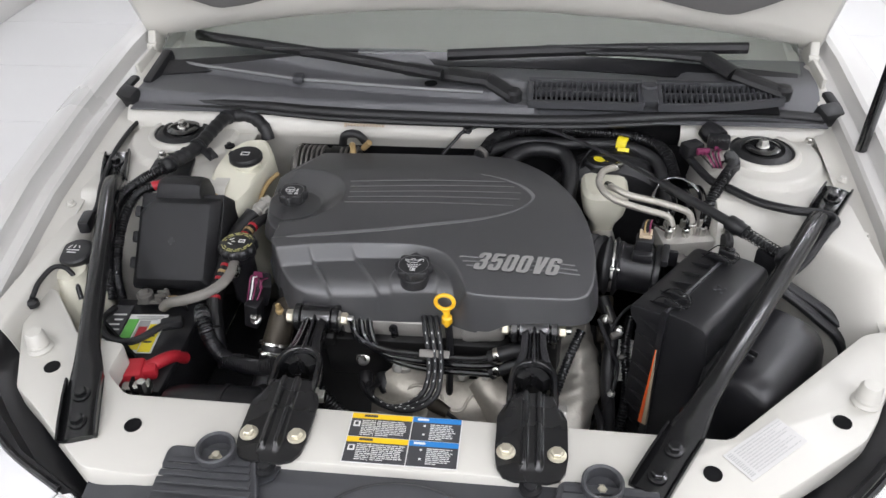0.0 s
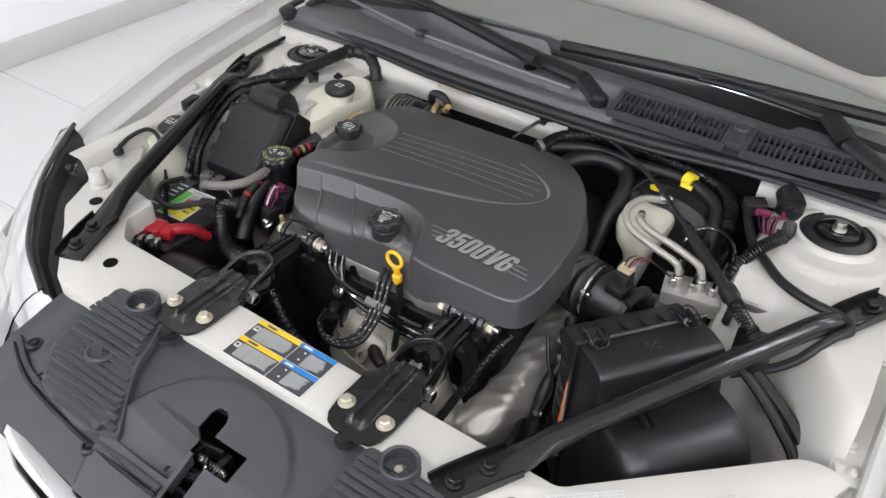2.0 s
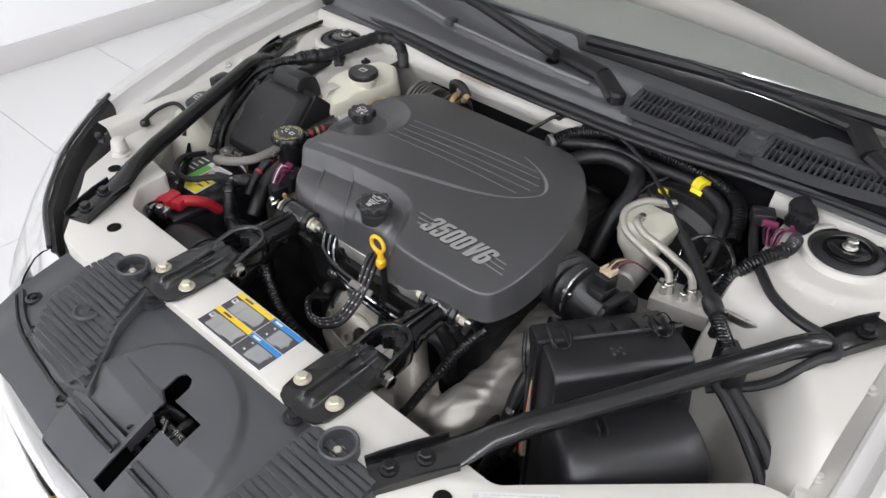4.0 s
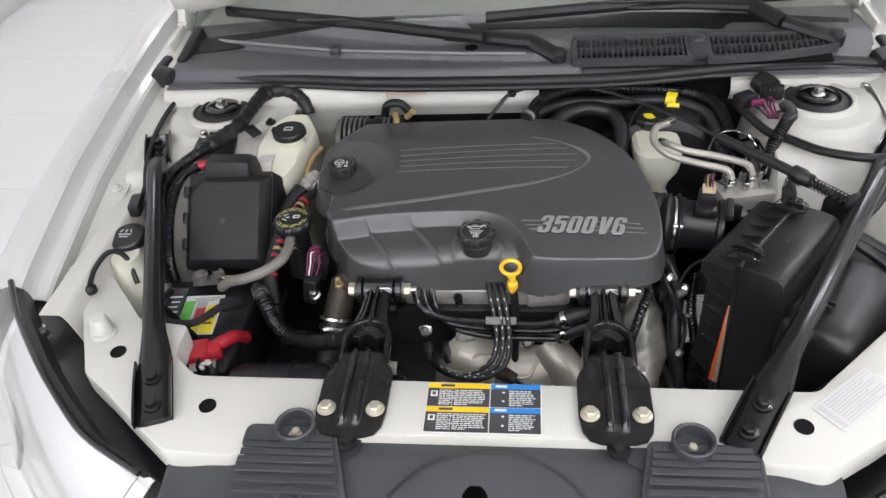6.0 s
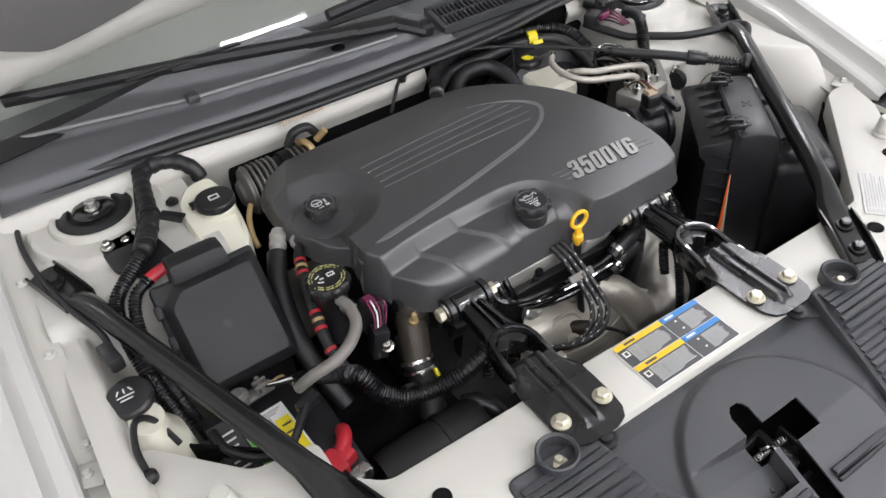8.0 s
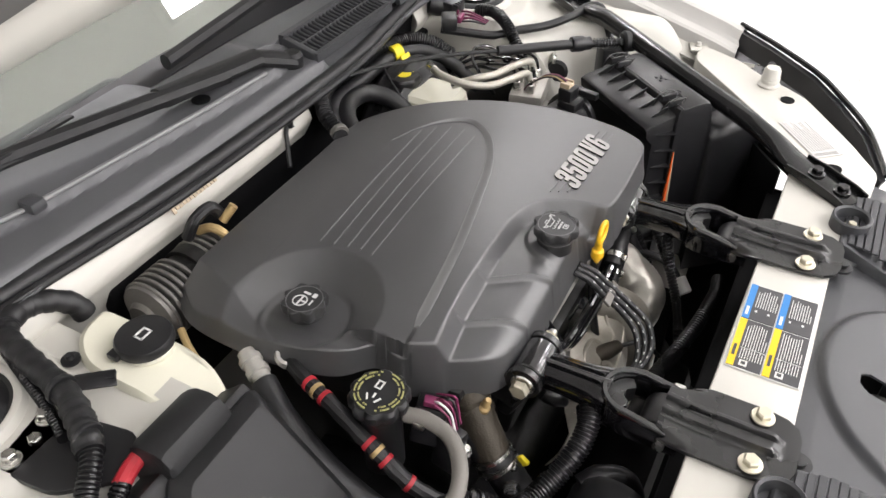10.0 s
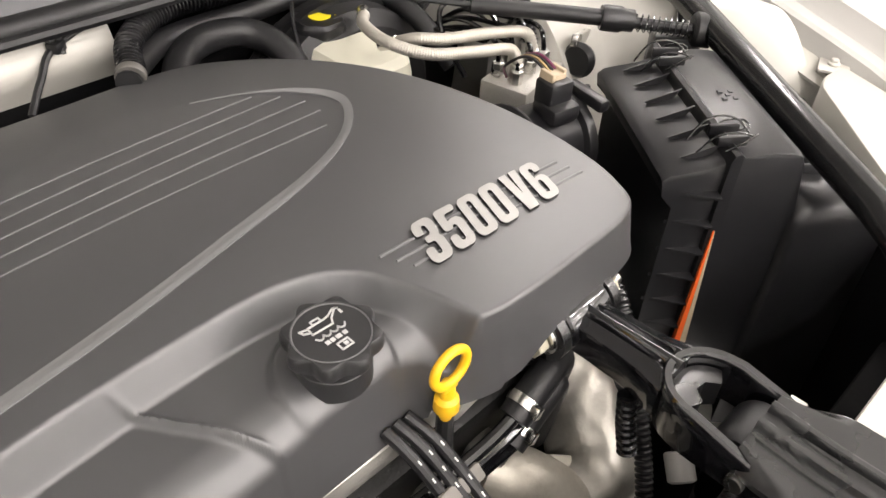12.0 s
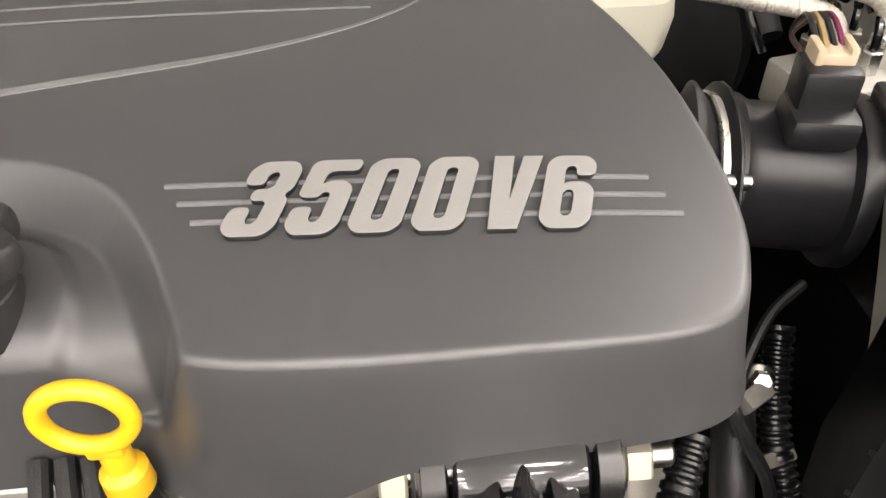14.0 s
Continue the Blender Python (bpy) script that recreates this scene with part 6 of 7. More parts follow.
part("cable", sweep([(-0.664, 0.722, 0.885), (-0.682, 0.654, 0.878), (-0.677, 0.553, 0.875), (-0.655, 0.452, 0.872), (-0.634, 0.390, 0.868), (-0.630, 0.36, 0.864)], 0.0045, 8), RUBBER, lead)
part("plug", box(-0.634, 0.345, 0.860, 0.020, 0.042, 0.024, 0.005, (0, 0, 10)), PLASTIC, lead)

WARN = material("faded_yellow_print", (0.36, 0.345, 0.14), 0.5, vary=0.2, bump=0)
rad = thing("radiator_filler", (-0.345, 0.29, 0.76), "black pressure cap with yellow warning print on its neck", "filler neck")
part("neck", lathe([(0.022, -0.10), (0.022, -0.02), (0.027, -0.012), (0.028, -0.004)], (-0.350, 0.297, 0.856), None, 28), PLASTIC, rad)
rcap = part("cap", lathe([(0.029, -0.016), (0.032, -0.012), (0.032, -0.003), (0.029, 0.001), (0.0, 0.002)], (-0.350, 0.297, 0.866), None, 54, 10, 0.10), PLASTIC, rad, "black pressure cap")
part("print_ring", join(*[box(-0.350 + r * math.cos(a), 0.297 + r * math.sin(a), 0.8684, 0.0014 + 0.0009 * (k % 3), 0.0017, 0.0008, 0, (0, 0, math.degrees(a) + 90)) for r, n in ((0.0245, 60), (0.0205, 46)) for k in range(n) if k % 5 and k % (n // 2) > 3 for a in (2 * math.pi * k / n,)]), WARN, rcap, "ring of yellow print")
part("print", join(bar(-0.343, 0.297, 0.8686, 0.009, 0.0018), bar(-0.343, 0.303, 0.8686, 0.009, 0.0018), bar(-0.3475, 0.300, 0.8686, 0.0016, 0.008), bar(-0.3385, 0.300, 0.8686, 0.0016, 0.008), bar(-0.361, 0.304, 0.8686, 0.008, 0.002, 30), bar(-0.361, 0.292, 0.8686, 0.008, 0.002, -30), bar(-0.357, 0.298, 0.8686, 0.006, 0.002)), PRINT, rcap)
part("bleed_hose", sweep([(-0.349, 0.268, 0.847), (-0.346, 0.246, 0.849), (-0.352, 0.216, 0.847), (-0.374, 0.194, 0.843), (-0.402, 0.184, 0.838), (-0.430, 0.190, 0.826), (-0.452, 0.202, 0.804)], 0.0082, 12), GREYHOSE, rad, "grey rubber bleed hose")
part("hose_clip", lathe([(0.0105, -0.005), (0.0105, 0.005)], (-0.345, 0.252, 0.844), (-0.343, 0.23, 0.842), 18), STEEL, rad)
part("outlet", rod((-0.348, 0.28, 0.845), (-0.346, 0.255, 0.844), 0.007, 12), PLASTIC, rad)

sense = thing("sensor_harness", (-0.33, 0.35, 0.82), "black harness tube with red and yellow tape bands", "harness")
path = [(-0.334, 0.426, 0.832), (-0.352, 0.392, 0.838), (-0.366, 0.345, 0.834), (-0.378, 0.295, 0.818), (-0.385, 0.245, 0.792), (-0.375, 0.205, 0.765)]
part("tube", sweep(path, lambda s: 0.0085 + 0.0006 * math.sin(s * 700), 10), RUBBER, sense)
part("eye", lathe([(0.014, -0.005), (0.016, 0), (0.014, 0.005), (0.010, 0.005), (0.009, 0), (0.010, -0.005)], (-0.335, 0.424, 0.838), (-0.34, 0.39, 0.94), 24), STEEL, sense)
for k, i in enumerate((12, 15, 18, 34, 37, 40, 48)):
    pts = spline(path, 0.004)
    p, q = pts[min(i, len(pts) - 2)], pts[min(i + 1, len(pts) - 1)]
    part("tape_band", lathe([(0.0088, -0.0026), (0.0093, -0.0022), (0.0093, 0.0022), (0.0088, 0.0026)], p, q, 16), BRASS if k in (1, 4) else RED, sense, "coloured tape band")
heat = thing("heater_hose", (-0.37, 0.40, 0.80), "black heater hose with a brass quick connector", "hose")
part("connector", lathe([(0.010, 0), (0.010, 0.008), (0.013, 0.009), (0.013, 0.016), (0.011, 0.017), (0.011, 0.024), (0.013, 0.025), (0.013, 0.033), (0.010, 0.034), (0.010, 0.042)], (-0.352, 0.470, 0.836), (-0.372, 0.428, 0.828), 20), ALU, heat, "ribbed metal connector")
part("hose", sweep([(-0.372, 0.432, 0.829), (-0.392, 0.39, 0.812), (-0.405, 0.33, 0.78), (-0.405, 0.27, 0.745), (-0.39, 0.22, 0.70)], 0.015, 12), RUBBER, heat)
part("pipe", sweep([(-0.382, 0.490, 0.806), (-0.381, 0.510, 0.820), (-0.373, 0.534, 0.832), (-0.360, 0.556, 0.838)], 0.0045, 10), BRASS, heat, "tan plastic pipe")
conduit = thing("corrugated_conduit", (-0.33, 0.14, 0.76), "shiny black corrugated wiring conduit", "conduit")
part("conduit", ribbed([(-0.415, 0.245, 0.76), (-0.385, 0.190, 0.795), (-0.374, 0.172, 0.796), (-0.362, 0.158, 0.772), (-0.336, 0.142, 0.758), (-0.300, 0.128, 0.760), (-0.262, 0.114, 0.776), (-0.232, 0.112, 0.790), (-0.208, 0.118, 0.800)], 0.0128, 0.0045, 16), HOSE, conduit)
part("branch", ribbed([(-0.35, 0.14, 0.752), (-0.32, 0.16, 0.74), (-0.29, 0.17, 0.70), (-0.28, 0.17, 0.6)], 0.010), HOSE, conduit)
rhose = thing("radiator_hose", (-0.28, 0.20, 0.70), "black radiator hose with a spring clamp", "hose")
part("hose", sweep([(-0.275, 0.235, 0.760), (-0.280, 0.20, 0.735), (-0.287, 0.165, 0.70), (-0.30, 0.12, 0.66), (-0.30, 0.06, 0.63)], 0.021, 16), RUBBER, rhose)
part("spring_clamp", join(*[lathe([(0.0220, o - 0.003), (0.0250, o - 0.0022), (0.0250, o + 0.0022), (0.0220, o + 0.003)], (-0.281, 0.197, 0.732), (-0.286, 0.17, 0.70), 28) for o in (-0.007, 0.007)],
                          box(-0.288, 0.172, 0.742, 0.010, 0.006, 0.008, 0.001, (50, 0, 10))), STEEL, rhose, "steel spring clamp")
part("paint_mark", box(-0.268, 0.172, 0.728, 0.006, 0.014, 0.02, 0.002, (40, 0, 0)), TAG, rhose)
fan = thing("cooling_fan_duct", (-0.33, 0.06, 0.66), "matt black fan motor drum beside the tie bar", "fan duct")
part("drum", lathe([(0.02, -0.075), (0.042, -0.07), (0.046, -0.05), (0.046, 0.07), (0.04, 0.08), (0.0, 0.082)], (-0.34, 0.065, 0.715), (0.0, 0.06, 0.735), 30), PLASTIC, fan)
part("rim", lathe([(0.045, 0.018), (0.0485, 0.019), (0.0485, 0.026), (0.045, 0.027)], (-0.34, 0.065, 0.715), (0.0, 0.06, 0.735), 30), PLASTIC, fan, "moulded seam rim")
part("outlet", sweep([(-0.272, 0.098, 0.735), (-0.250, 0.080, 0.742), (-0.238, 0.058, 0.730), (-0.236, 0.045, 0.70)], lambda q: 0.015 - 0.003 * smooth_step(0.02, 0.03, q), 16), PLASTIC, fan, "curved outlet pipe")
plugs = thing("ignition_connectors", (-0.30, 0.24, 0.80), "dark connectors with magenta locks beside the cover", "connector")
part("connector", join(box(-0.312, 0.262, 0.800, 0.03, 0.035, 0.05, 0.005, (10, 15, 20)), box(-0.318, 0.235, 0.775, 0.024, 0.03, 0.05, 0.004, (0, 10, -10))), PLASTIC, plugs)
part("lock", join(box(-0.310, 0.258, 0.829, 0.014, 0.02, 0.006, 0.001, (10, 15, 20)), box(-0.305, 0.245, 0.825, 0.006, 0.018, 0.008, 0.001, (0, 0, 40))), PINK, plugs, "magenta lock")
for k in range(5):
    part("wire", sweep([(-0.312 + k * 0.004, 0.262, 0.825), (-0.318 + k * 0.005, 0.252 - k * 0.003, 0.836), (-0.318 + k * 0.005, 0.236, 0.826), (-0.322 + k * 0.004, 0.228, 0.806)], 0.0013, 6), (PINK, PRINT, PINK, RUBBER, PINK)[k], plugs)


# ---- right of the engine: air box, brakes, looms ----
D, N = Vector((0.611, 0.791, 0)).normalized(), Vector((0.791, -0.611, 0)).normalized()
CORNER = Vector((0.281, 0.206, 0.0))


def air(d, n, z):
    """d back along the box, n across it from its engine side."""
    p = CORNER + D * d + N * n
    return (p.x, p.y, z)


def air_box_shape(ds, prof):
    """Profile of (n, z) pairs run along the box between (d, inset) stations, as a closed shell."""
    cn, cz = sum(n for n, z in prof) / len(prof), 0.70
    return loft([[air(d, cn + (n - cn) * (1 - g), cz + (z - cz) * (1 - g)) for n, z in prof] for d, g in ds], True, True)


AIR_TURN = (0, 0, -37.7)
ENDS = ((0.0, 0.03), (0.001, 0.012), (0.005, 0.0), (0.182, 0.0), (0.186, 0.012), (0.187, 0.03))
airbox = thing("air_filter_box", air(0.09, 0.05, 0.52), "black ribbed plastic air filter box with wire clips", "air filter box")
part("filter_half", air_box_shape(ENDS, [(0.043, 0.866), (0.030, 0.861), (-0.004, 0.855), (-0.010, 0.850), (-0.008, 0.838), (0.004, 0.825), (0.004, 0.66), (0.0, 0.58), (0.043, 0.56)]), PLASTIC, airbox, "ribbed filter half", 40)
part("cover_half", air_box_shape(ENDS, [(0.048, 0.870), (0.080, 0.8735), (0.097, 0.8725), (0.105, 0.870), (0.1095, 0.863), (0.113, 0.845), (0.122, 0.80), (0.130, 0.74), (0.132, 0.56), (0.048, 0.56)]), PLASTIC, airbox, "smooth cover half", 40)
part("seam_flange", air_box_shape(((-0.006, 0.0), (0.193, 0.0)), [(0.0405, 0.56), (0.0405, 0.868), (0.043, 0.8745), (0.047, 0.8765), (0.050, 0.8745), (0.0515, 0.56)]), PLASTIC, airbox)
for k in range(6):
    d = 0.018 + k * 0.030
    part("rib", raw([air(d - 0.001, 0.042, 0.872), air(d - 0.001, 0.008, 0.860), air(d - 0.001, 0.030, 0.856), air(d + 0.001, 0.042, 0.872), air(d + 0.001, 0.008, 0.860), air(d + 0.001, 0.030, 0.856)],
                    [(0, 1, 2), (5, 4, 3), (0, 3, 4, 1), (1, 4, 5, 2), (2, 5, 3, 0)]), PLASTIC, airbox)
for k in range(9):
    z = 0.838 - k * 0.030
    part("rib", raw([air(0.002, 0.002, z), air(0.002, 0.041, z), air(-0.010, 0.041, z - 0.002), air(0.002, 0.002, z - 0.0035), air(0.002, 0.041, z - 0.0035), air(-0.010, 0.041, z - 0.004)],
                    [(0, 1, 2), (5, 4, 3), (0, 3, 4, 1), (1, 4, 5, 2), (2, 5, 3, 0)]), PLASTIC, airbox)
for d in (0.022, 0.160):
    loops = []
    for s in (-1, 1):
        loops.append(sweep([air(d + s * 0.010, 0.018, 0.868), air(d + s * 0.012, 0.030, 0.884), air(d + s * 0.013, 0.046, 0.888), air(d + s * 0.012, 0.060, 0.884), air(d + s * 0.007, 0.066, 0.878), air(d, 0.066, 0.8765)], 0.0009, 6))
        loops.append(sweep([air(d + s * 0.016, 0.040, 0.872), air(d + s * 0.018, 0.050, 0.880), air(d + s * 0.012, 0.064, 0.884), air(d + s * 0.006, 0.068, 0.880), air(d + s * 0.008, 0.058, 0.8765)], 0.0008, 6))
    clip = part("wire_clip", join(*loops), GLOSS, airbox, "bent wire clip")
    part("clip_seat", join(*[box(*air(d + o, 0.047, 0.8775), 0.026, 0.004, 0.009, 0.001, (0, 0, AIR_TURN[2])) for o in (-0.009, 0.009)]), PLASTIC, clip)
part("mark", join(*[box(*air(0.092 + 0.006 * i, 0.078 + 0.005 * j, 0.8735), 0.0036, 0.0036, 0.0016, 0, AIR_TURN) for i in (-1, 0, 1) for j in (-1, 0, 1) if (i + j) % 2 == 0]), TRIM, airbox, "small moulded mark")
for nm, n0, n1, n2, n3, mat, lab in (("strap", 0.0440, 0.0450, 0.046, 0.0395, ORANGE, "orange strap"), ("strap_backing", 0.0452, 0.0458, 0.053, 0.0463, BEIGE, "beige strap backing")):
    part(nm, raw([air(-0.008, n0, 0.80), air(-0.008, n1, 0.80), air(-0.013, n2, 0.645), air(-0.013, n3, 0.645), air(-0.0065, n0, 0.80), air(-0.0065, n1, 0.80), air(-0.0065, n2, 0.645), air(-0.0065, n3, 0.645)],
                 [(0, 1, 2, 3), (7, 6, 5, 4), (0, 4, 5, 1), (1, 5, 6, 2), (2, 6, 7, 3), (3, 7, 4, 0)]), mat, airbox, lab)

snorkel = thing("intake_resonator", air(0.09, 0.19, 0.52), "smooth black intake resonator beside the air filter box", "resonator")
rows = []
for d, low, shrink in ((-0.010, 0.030, 0.04), (-0.007, 0.012, 0.015), (0.0, 0.004, 0.0), (0.03, 0.0, 0.0), (0.08, 0.004, 0.0), (0.14, 0.002, 0.0), (0.168, 0.006, 0.005), (0.176, 0.020, 0.03), (0.178, 0.04, 0.06)):
    dent = 0.014 * math.exp(-((d - 0.03) / 0.03) ** 2)
    rows.append([air(d, 0.175 + (n - 0.175) * (1 - shrink), z - low) for n, z in ((0.115, 0.56), (0.116, 0.812), (0.120, 0.822), (0.132, 0.828 - dent * 0.6), (0.155, 0.830 - dent), (0.180, 0.829), (0.200, 0.824), (0.212, 0.814), (0.221, 0.795), (0.228, 0.75), (0.232, 0.68), (0.232, 0.54))])
part("shell", loft(rows, True, True), PLASTIC, snorkel, angle=50)
part("rib", join(box(*air(0.045, 0.150, 0.822), 0.03, 0.003, 0.014, 0.001, AIR_TURN), box(*air(0.056, 0.150, 0.822), 0.03, 0.003, 0.014, 0.001, AIR_TURN)), PLASTIC, snorkel)

duct = thing("intake_duct", (0.26, 0.35, 0.76), "black ribbed intake duct with a steel clamp", "intake duct")
part("bellows", sweep([(0.205, 0.395, 0.770), (0.225, 0.368, 0.793), (0.252, 0.350, 0.803), (0.278, 0.345, 0.804)], lambda s: 0.045 + 0.0045 * math.sin(s * 480), 24, 0.0015), RUBBER, duct)
part("clamp", lathe([(0.0430, -0.005), (0.0440, -0.004), (0.0440, 0.004), (0.0430, 0.005)], (0.268, 0.347, 0.804), (0.30, 0.343, 0.803), 36), STEEL, duct, "worm-drive steel clamp")
part("clamp_screw", rod((0.258, 0.311, 0.826), (0.274, 0.309, 0.826), 0.0042, 12, 0.001), STEEL, duct)
part("sensor_tube", lathe([(0.041, 0.0), (0.042, 0.004), (0.0385, 0.010), (0.0385, 0.055), (0.045, 0.057), (0.046, 0.059), (0.046, 0.066)], (0.274, 0.346, 0.806), (0.36, 0.330, 0.803), 40), PLASTIC, duct)
SENSOR_AT = Matrix.Translation((0.007, -0.027, -0.006))
part("sensor", moved(join(box(0.302, 0.356, 0.852, 0.034, 0.034, 0.018, 0.006, (0, 0, -10)), box(0.303, 0.362, 0.867, 0.027, 0.024, 0.026, 0.003, (0, 0, -10))), SENSOR_AT), PLASTIC, duct, "black air flow sensor")
part("sensor_plug", moved(join(box(0.304, 0.366, 0.880, 0.020, 0.016, 0.010, 0.002, (0, 0, -10)), box(0.296, 0.366, 0.884, 0.004, 0.017, 0.008, 0.001, (0, 0, -10)), box(0.312, 0.366, 0.884, 0.004, 0.017, 0.008, 0.001, (0, 0, -10))), SENSOR_AT), BEIGE, duct, "cream sensor plug")
for k in range(4):
    part("wire", sweep([(0.305 + k * 0.004, 0.341, 0.878), (0.307 + k * 0.004, 0.357, 0.884), (0.316 + k * 0.003, 0.38, 0.876), (0.33, 0.41, 0.85), (0.36, 0.43, 0.82)], 0.0015, 6), (RUBBER, BRASS, RUBBER, PINK)[k], duct)
duct.location += Vector((-0.006, 0.016, 0))
part("flange", join(box(0.336, 0.335, 0.852, 0.012, 0.050, 0.012, 0.003, (0, 0, -12)), box(0.345, 0.352, 0.835, 0.030, 0.006, 0.030, 0.002, (0, 0, -12))), PLASTIC, duct)

brake = thing("brake_fluid_reservoir", (0.25, 0.60, 0.72), "white brake fluid reservoir with a black and yellow cap", "brake reservoir")
part("reservoir", loft([[(0.257 + sx * w, 0.585 + sy * l - dy, z) for sx, sy in rounded([(-1, -1), (1, -1), (1, 1), (-1, 1)], 0.6, 5)] for w, l, dy, z in ((0.020, 0.03, 0.02, 0.745), (0.024, 0.045, 0.015, 0.77), (0.038, 0.058, 0.01, 0.792), (0.043, 0.062, 0.006, 0.815), (0.042, 0.060, 0.005, 0.828), (0.036, 0.053, 0.004, 0.836), (0.024, 0.04, 0.0, 0.840))], True, True), TANK, brake, angle=30)
bcap = part("cap", join(lathe([(0.028, 0.0), (0.030, 0.003), (0.030, 0.012), (0.027, 0.016), (0.0, 0.017)], (0.248, 0.622, 0.840), None, 30, 8, 0.08), box(0.262, 0.628, 0.846, 0.06, 0.04, 0.012, 0.004, (0, 0, 20))), PLASTIC, brake, "black cap")
part("print", join(lathe([(0.012, 0), (0.012, 0.0008), (0.0, 0.0008)], (0.248, 0.620, 0.857), None, 24), bar(0.250, 0.634, 0.8575, 0.010, 0.002), bar(0.262, 0.612, 0.8575, 0.006, 0.002, 60)), TAG, bcap, "yellow printed oval")
part("master_cylinder", rod((0.25, 0.66, 0.735), (0.262, 0.50, 0.735), 0.022, 18, 0.004), ALU, brake)
booster = thing("brake_booster", (0.28, 0.66, 0.68), "round glossy black brake booster on the bulkhead", "brake booster")
part("drum", lathe([(0.05, -0.07), (0.11, -0.06), (0.125, -0.045), (0.128, 0.0), (0.12, 0.01)], (0.275, 0.655, 0.735), (0.275, 0.80, 0.74), 40), RUBBER, booster)
part("crimp_band", lathe([(0.126, -0.010), (0.131, -0.009), (0.131, 0.001), (0.126, 0.002)], (0.275, 0.640, 0.7345), (0.275, 0.80, 0.74), 40), SATIN, booster)
tag = thing("yellow_tag", (0.289, 0.656, 0.84), "yellow warning tag wrapped round a hose", "tag")
part("tag", join(lathe([(0.0145, -0.009), (0.0145, 0.009)], (0.291, 0.662, 0.866), (0.31, 0.655, 0.866), 16), box(0.291, 0.640, 0.858, 0.022, 0.004, 0.022, 0.001, (-30, 0, -8))), TAG, tag)
part("print", join(box(0.288, 0.6370, 0.860, 0.012, 0.002, 0.003, 0, (-30, 0, -8)), box(0.293, 0.6355, 0.854, 0.010, 0.002, 0.004, 0, (-30, 0, -8))), INK, tag)

for k, pts in enumerate(([(0.270, 0.575, 0.866), (0.248, 0.548, 0.872), (0.240, 0.505, 0.872), (0.262, 0.470, 0.866), (0.310, 0.452, 0.860), (0.352, 0.444, 0.852), (0.362, 0.440, 0.836)],
                         [(0.262, 0.515, 0.862), (0.268, 0.492, 0.872), (0.292, 0.476, 0.870), (0.340, 0.464, 0.866), (0.384, 0.452, 0.858), (0.396, 0.448, 0.838)])):
    braid = thing("brake_line", pts[0], "braided steel brake line looping to the valve block", "brake line", "braided brake lines")
    part("hose", sweep(pts, lambda s: 0.0060 + 0.00022 * math.sin(s * 2600), 14, 0.0008), BRAID, braid)
    part("fitting", rod(pts[0], Vector(pts[0]) + (Vector(pts[0]) - Vector(pts[1])).normalized() * 0.022, 0.007, 12, 0.001), STEEL, braid)
    part("fitting", rod(pts[-1], Vector(pts[-1]) + Vector((0.002, 0.004, -0.03)), 0.008, 8, 0.001), STEEL, braid)
valve = thing("brake_valve_block", (0.385, 0.475, 0.72), "aluminium brake valve block with steel pipes", "valve block")
part("block", box(0.386, 0.449, 0.800, 0.090, 0.056, 0.030, 0.003, (0, 0, 12)), ALU, valve, "machined aluminium block")
part("motor", rod((0.392, 0.456, 0.786), (0.398, 0.470, 0.70), 0.030, 20, 0.004), VOID, valve)
for k in range(6):
    x, y = 0.358 + (k % 3) * 0.029, 0.436 + (k // 3) * 0.026 + 0.006 * (k % 3)
    part("union", rod((x, y, 0.814), (x, y, 0.830), 0.0068, 6, 0.001), STEEL, valve)
    part("pipe", sweep([(x, y, 0.826), (x + 0.001, y + 0.003, 0.842), (x + 0.004, y + 0.018, 0.852), (x + 0.016, 0.50 + 0.012 * (k % 3), 0.846 - 0.004 * k), (x + 0.012, 0.56 + 0.01 * (k % 3), 0.828), (x - 0.02, 0.62, 0.79)], 0.0028, 8), GLOSS, valve)
part("loop_pipe", sweep([(0.35, 0.50, 0.80), (0.338, 0.52, 0.835), (0.352, 0.545, 0.858), (0.385, 0.552, 0.862), (0.415, 0.535, 0.850), (0.425, 0.51, 0.82)], 0.003, 8), GLOSS, valve)
part("shelf", box(0.352, 0.412, 0.790, 0.070, 0.040, 0.004, 0.001, (0, 0, 12)), DULL, valve)
cable = thing("throttle_cable", (0.2, 0.58, 0.86), "thin black throttle cable with a thick end sleeve", "cable")
part("inner", sweep([(-0.052, 0.632, 0.848), (-0.030, 0.650, 0.868), (-0.006, 0.664, 0.886), (0.06, 0.672, 0.897), (0.16, 0.640, 0.899), (0.27, 0.565, 0.892), (0.350, 0.490, 0.884)], 0.0034, 8), RUBBER, cable)
part("clip", join(box(-0.006, 0.663, 0.886, 0.014, 0.012, 0.010, 0.002, (0, 0, 30)), box(-0.010, 0.668, 0.892, 0.006, 0.016, 0.005, 0.001, (0, 0, 10)), rod((-0.004, 0.658, 0.880), (-0.001, 0.668, 0.894), 0.003)), PLASTIC, cable)
part("sleeve", sweep([(0.345, 0.495, 0.884), (0.400, 0.440, 0.880), (0.445, 0.395, 0.876)], 0.0085, 12), RUBBER, cable)
part("collar", lathe([(0.0125, 0), (0.0135, 0.003), (0.0135, 0.020), (0.0115, 0.024), (0.0115, 0.034)], (0.440, 0.400, 0.8765), (0.49, 0.346, 0.872), 20), PLASTIC, cable)
coil = [(0.465 + 0.040 * t + 0.0085 * math.sin(t * 60), 0.373 - 0.042 * t + 0.006 * math.sin(t * 60), 0.873 - 0.004 * t + 0.0085 * math.cos(t * 60)) for t in span(0, 1, 110)]
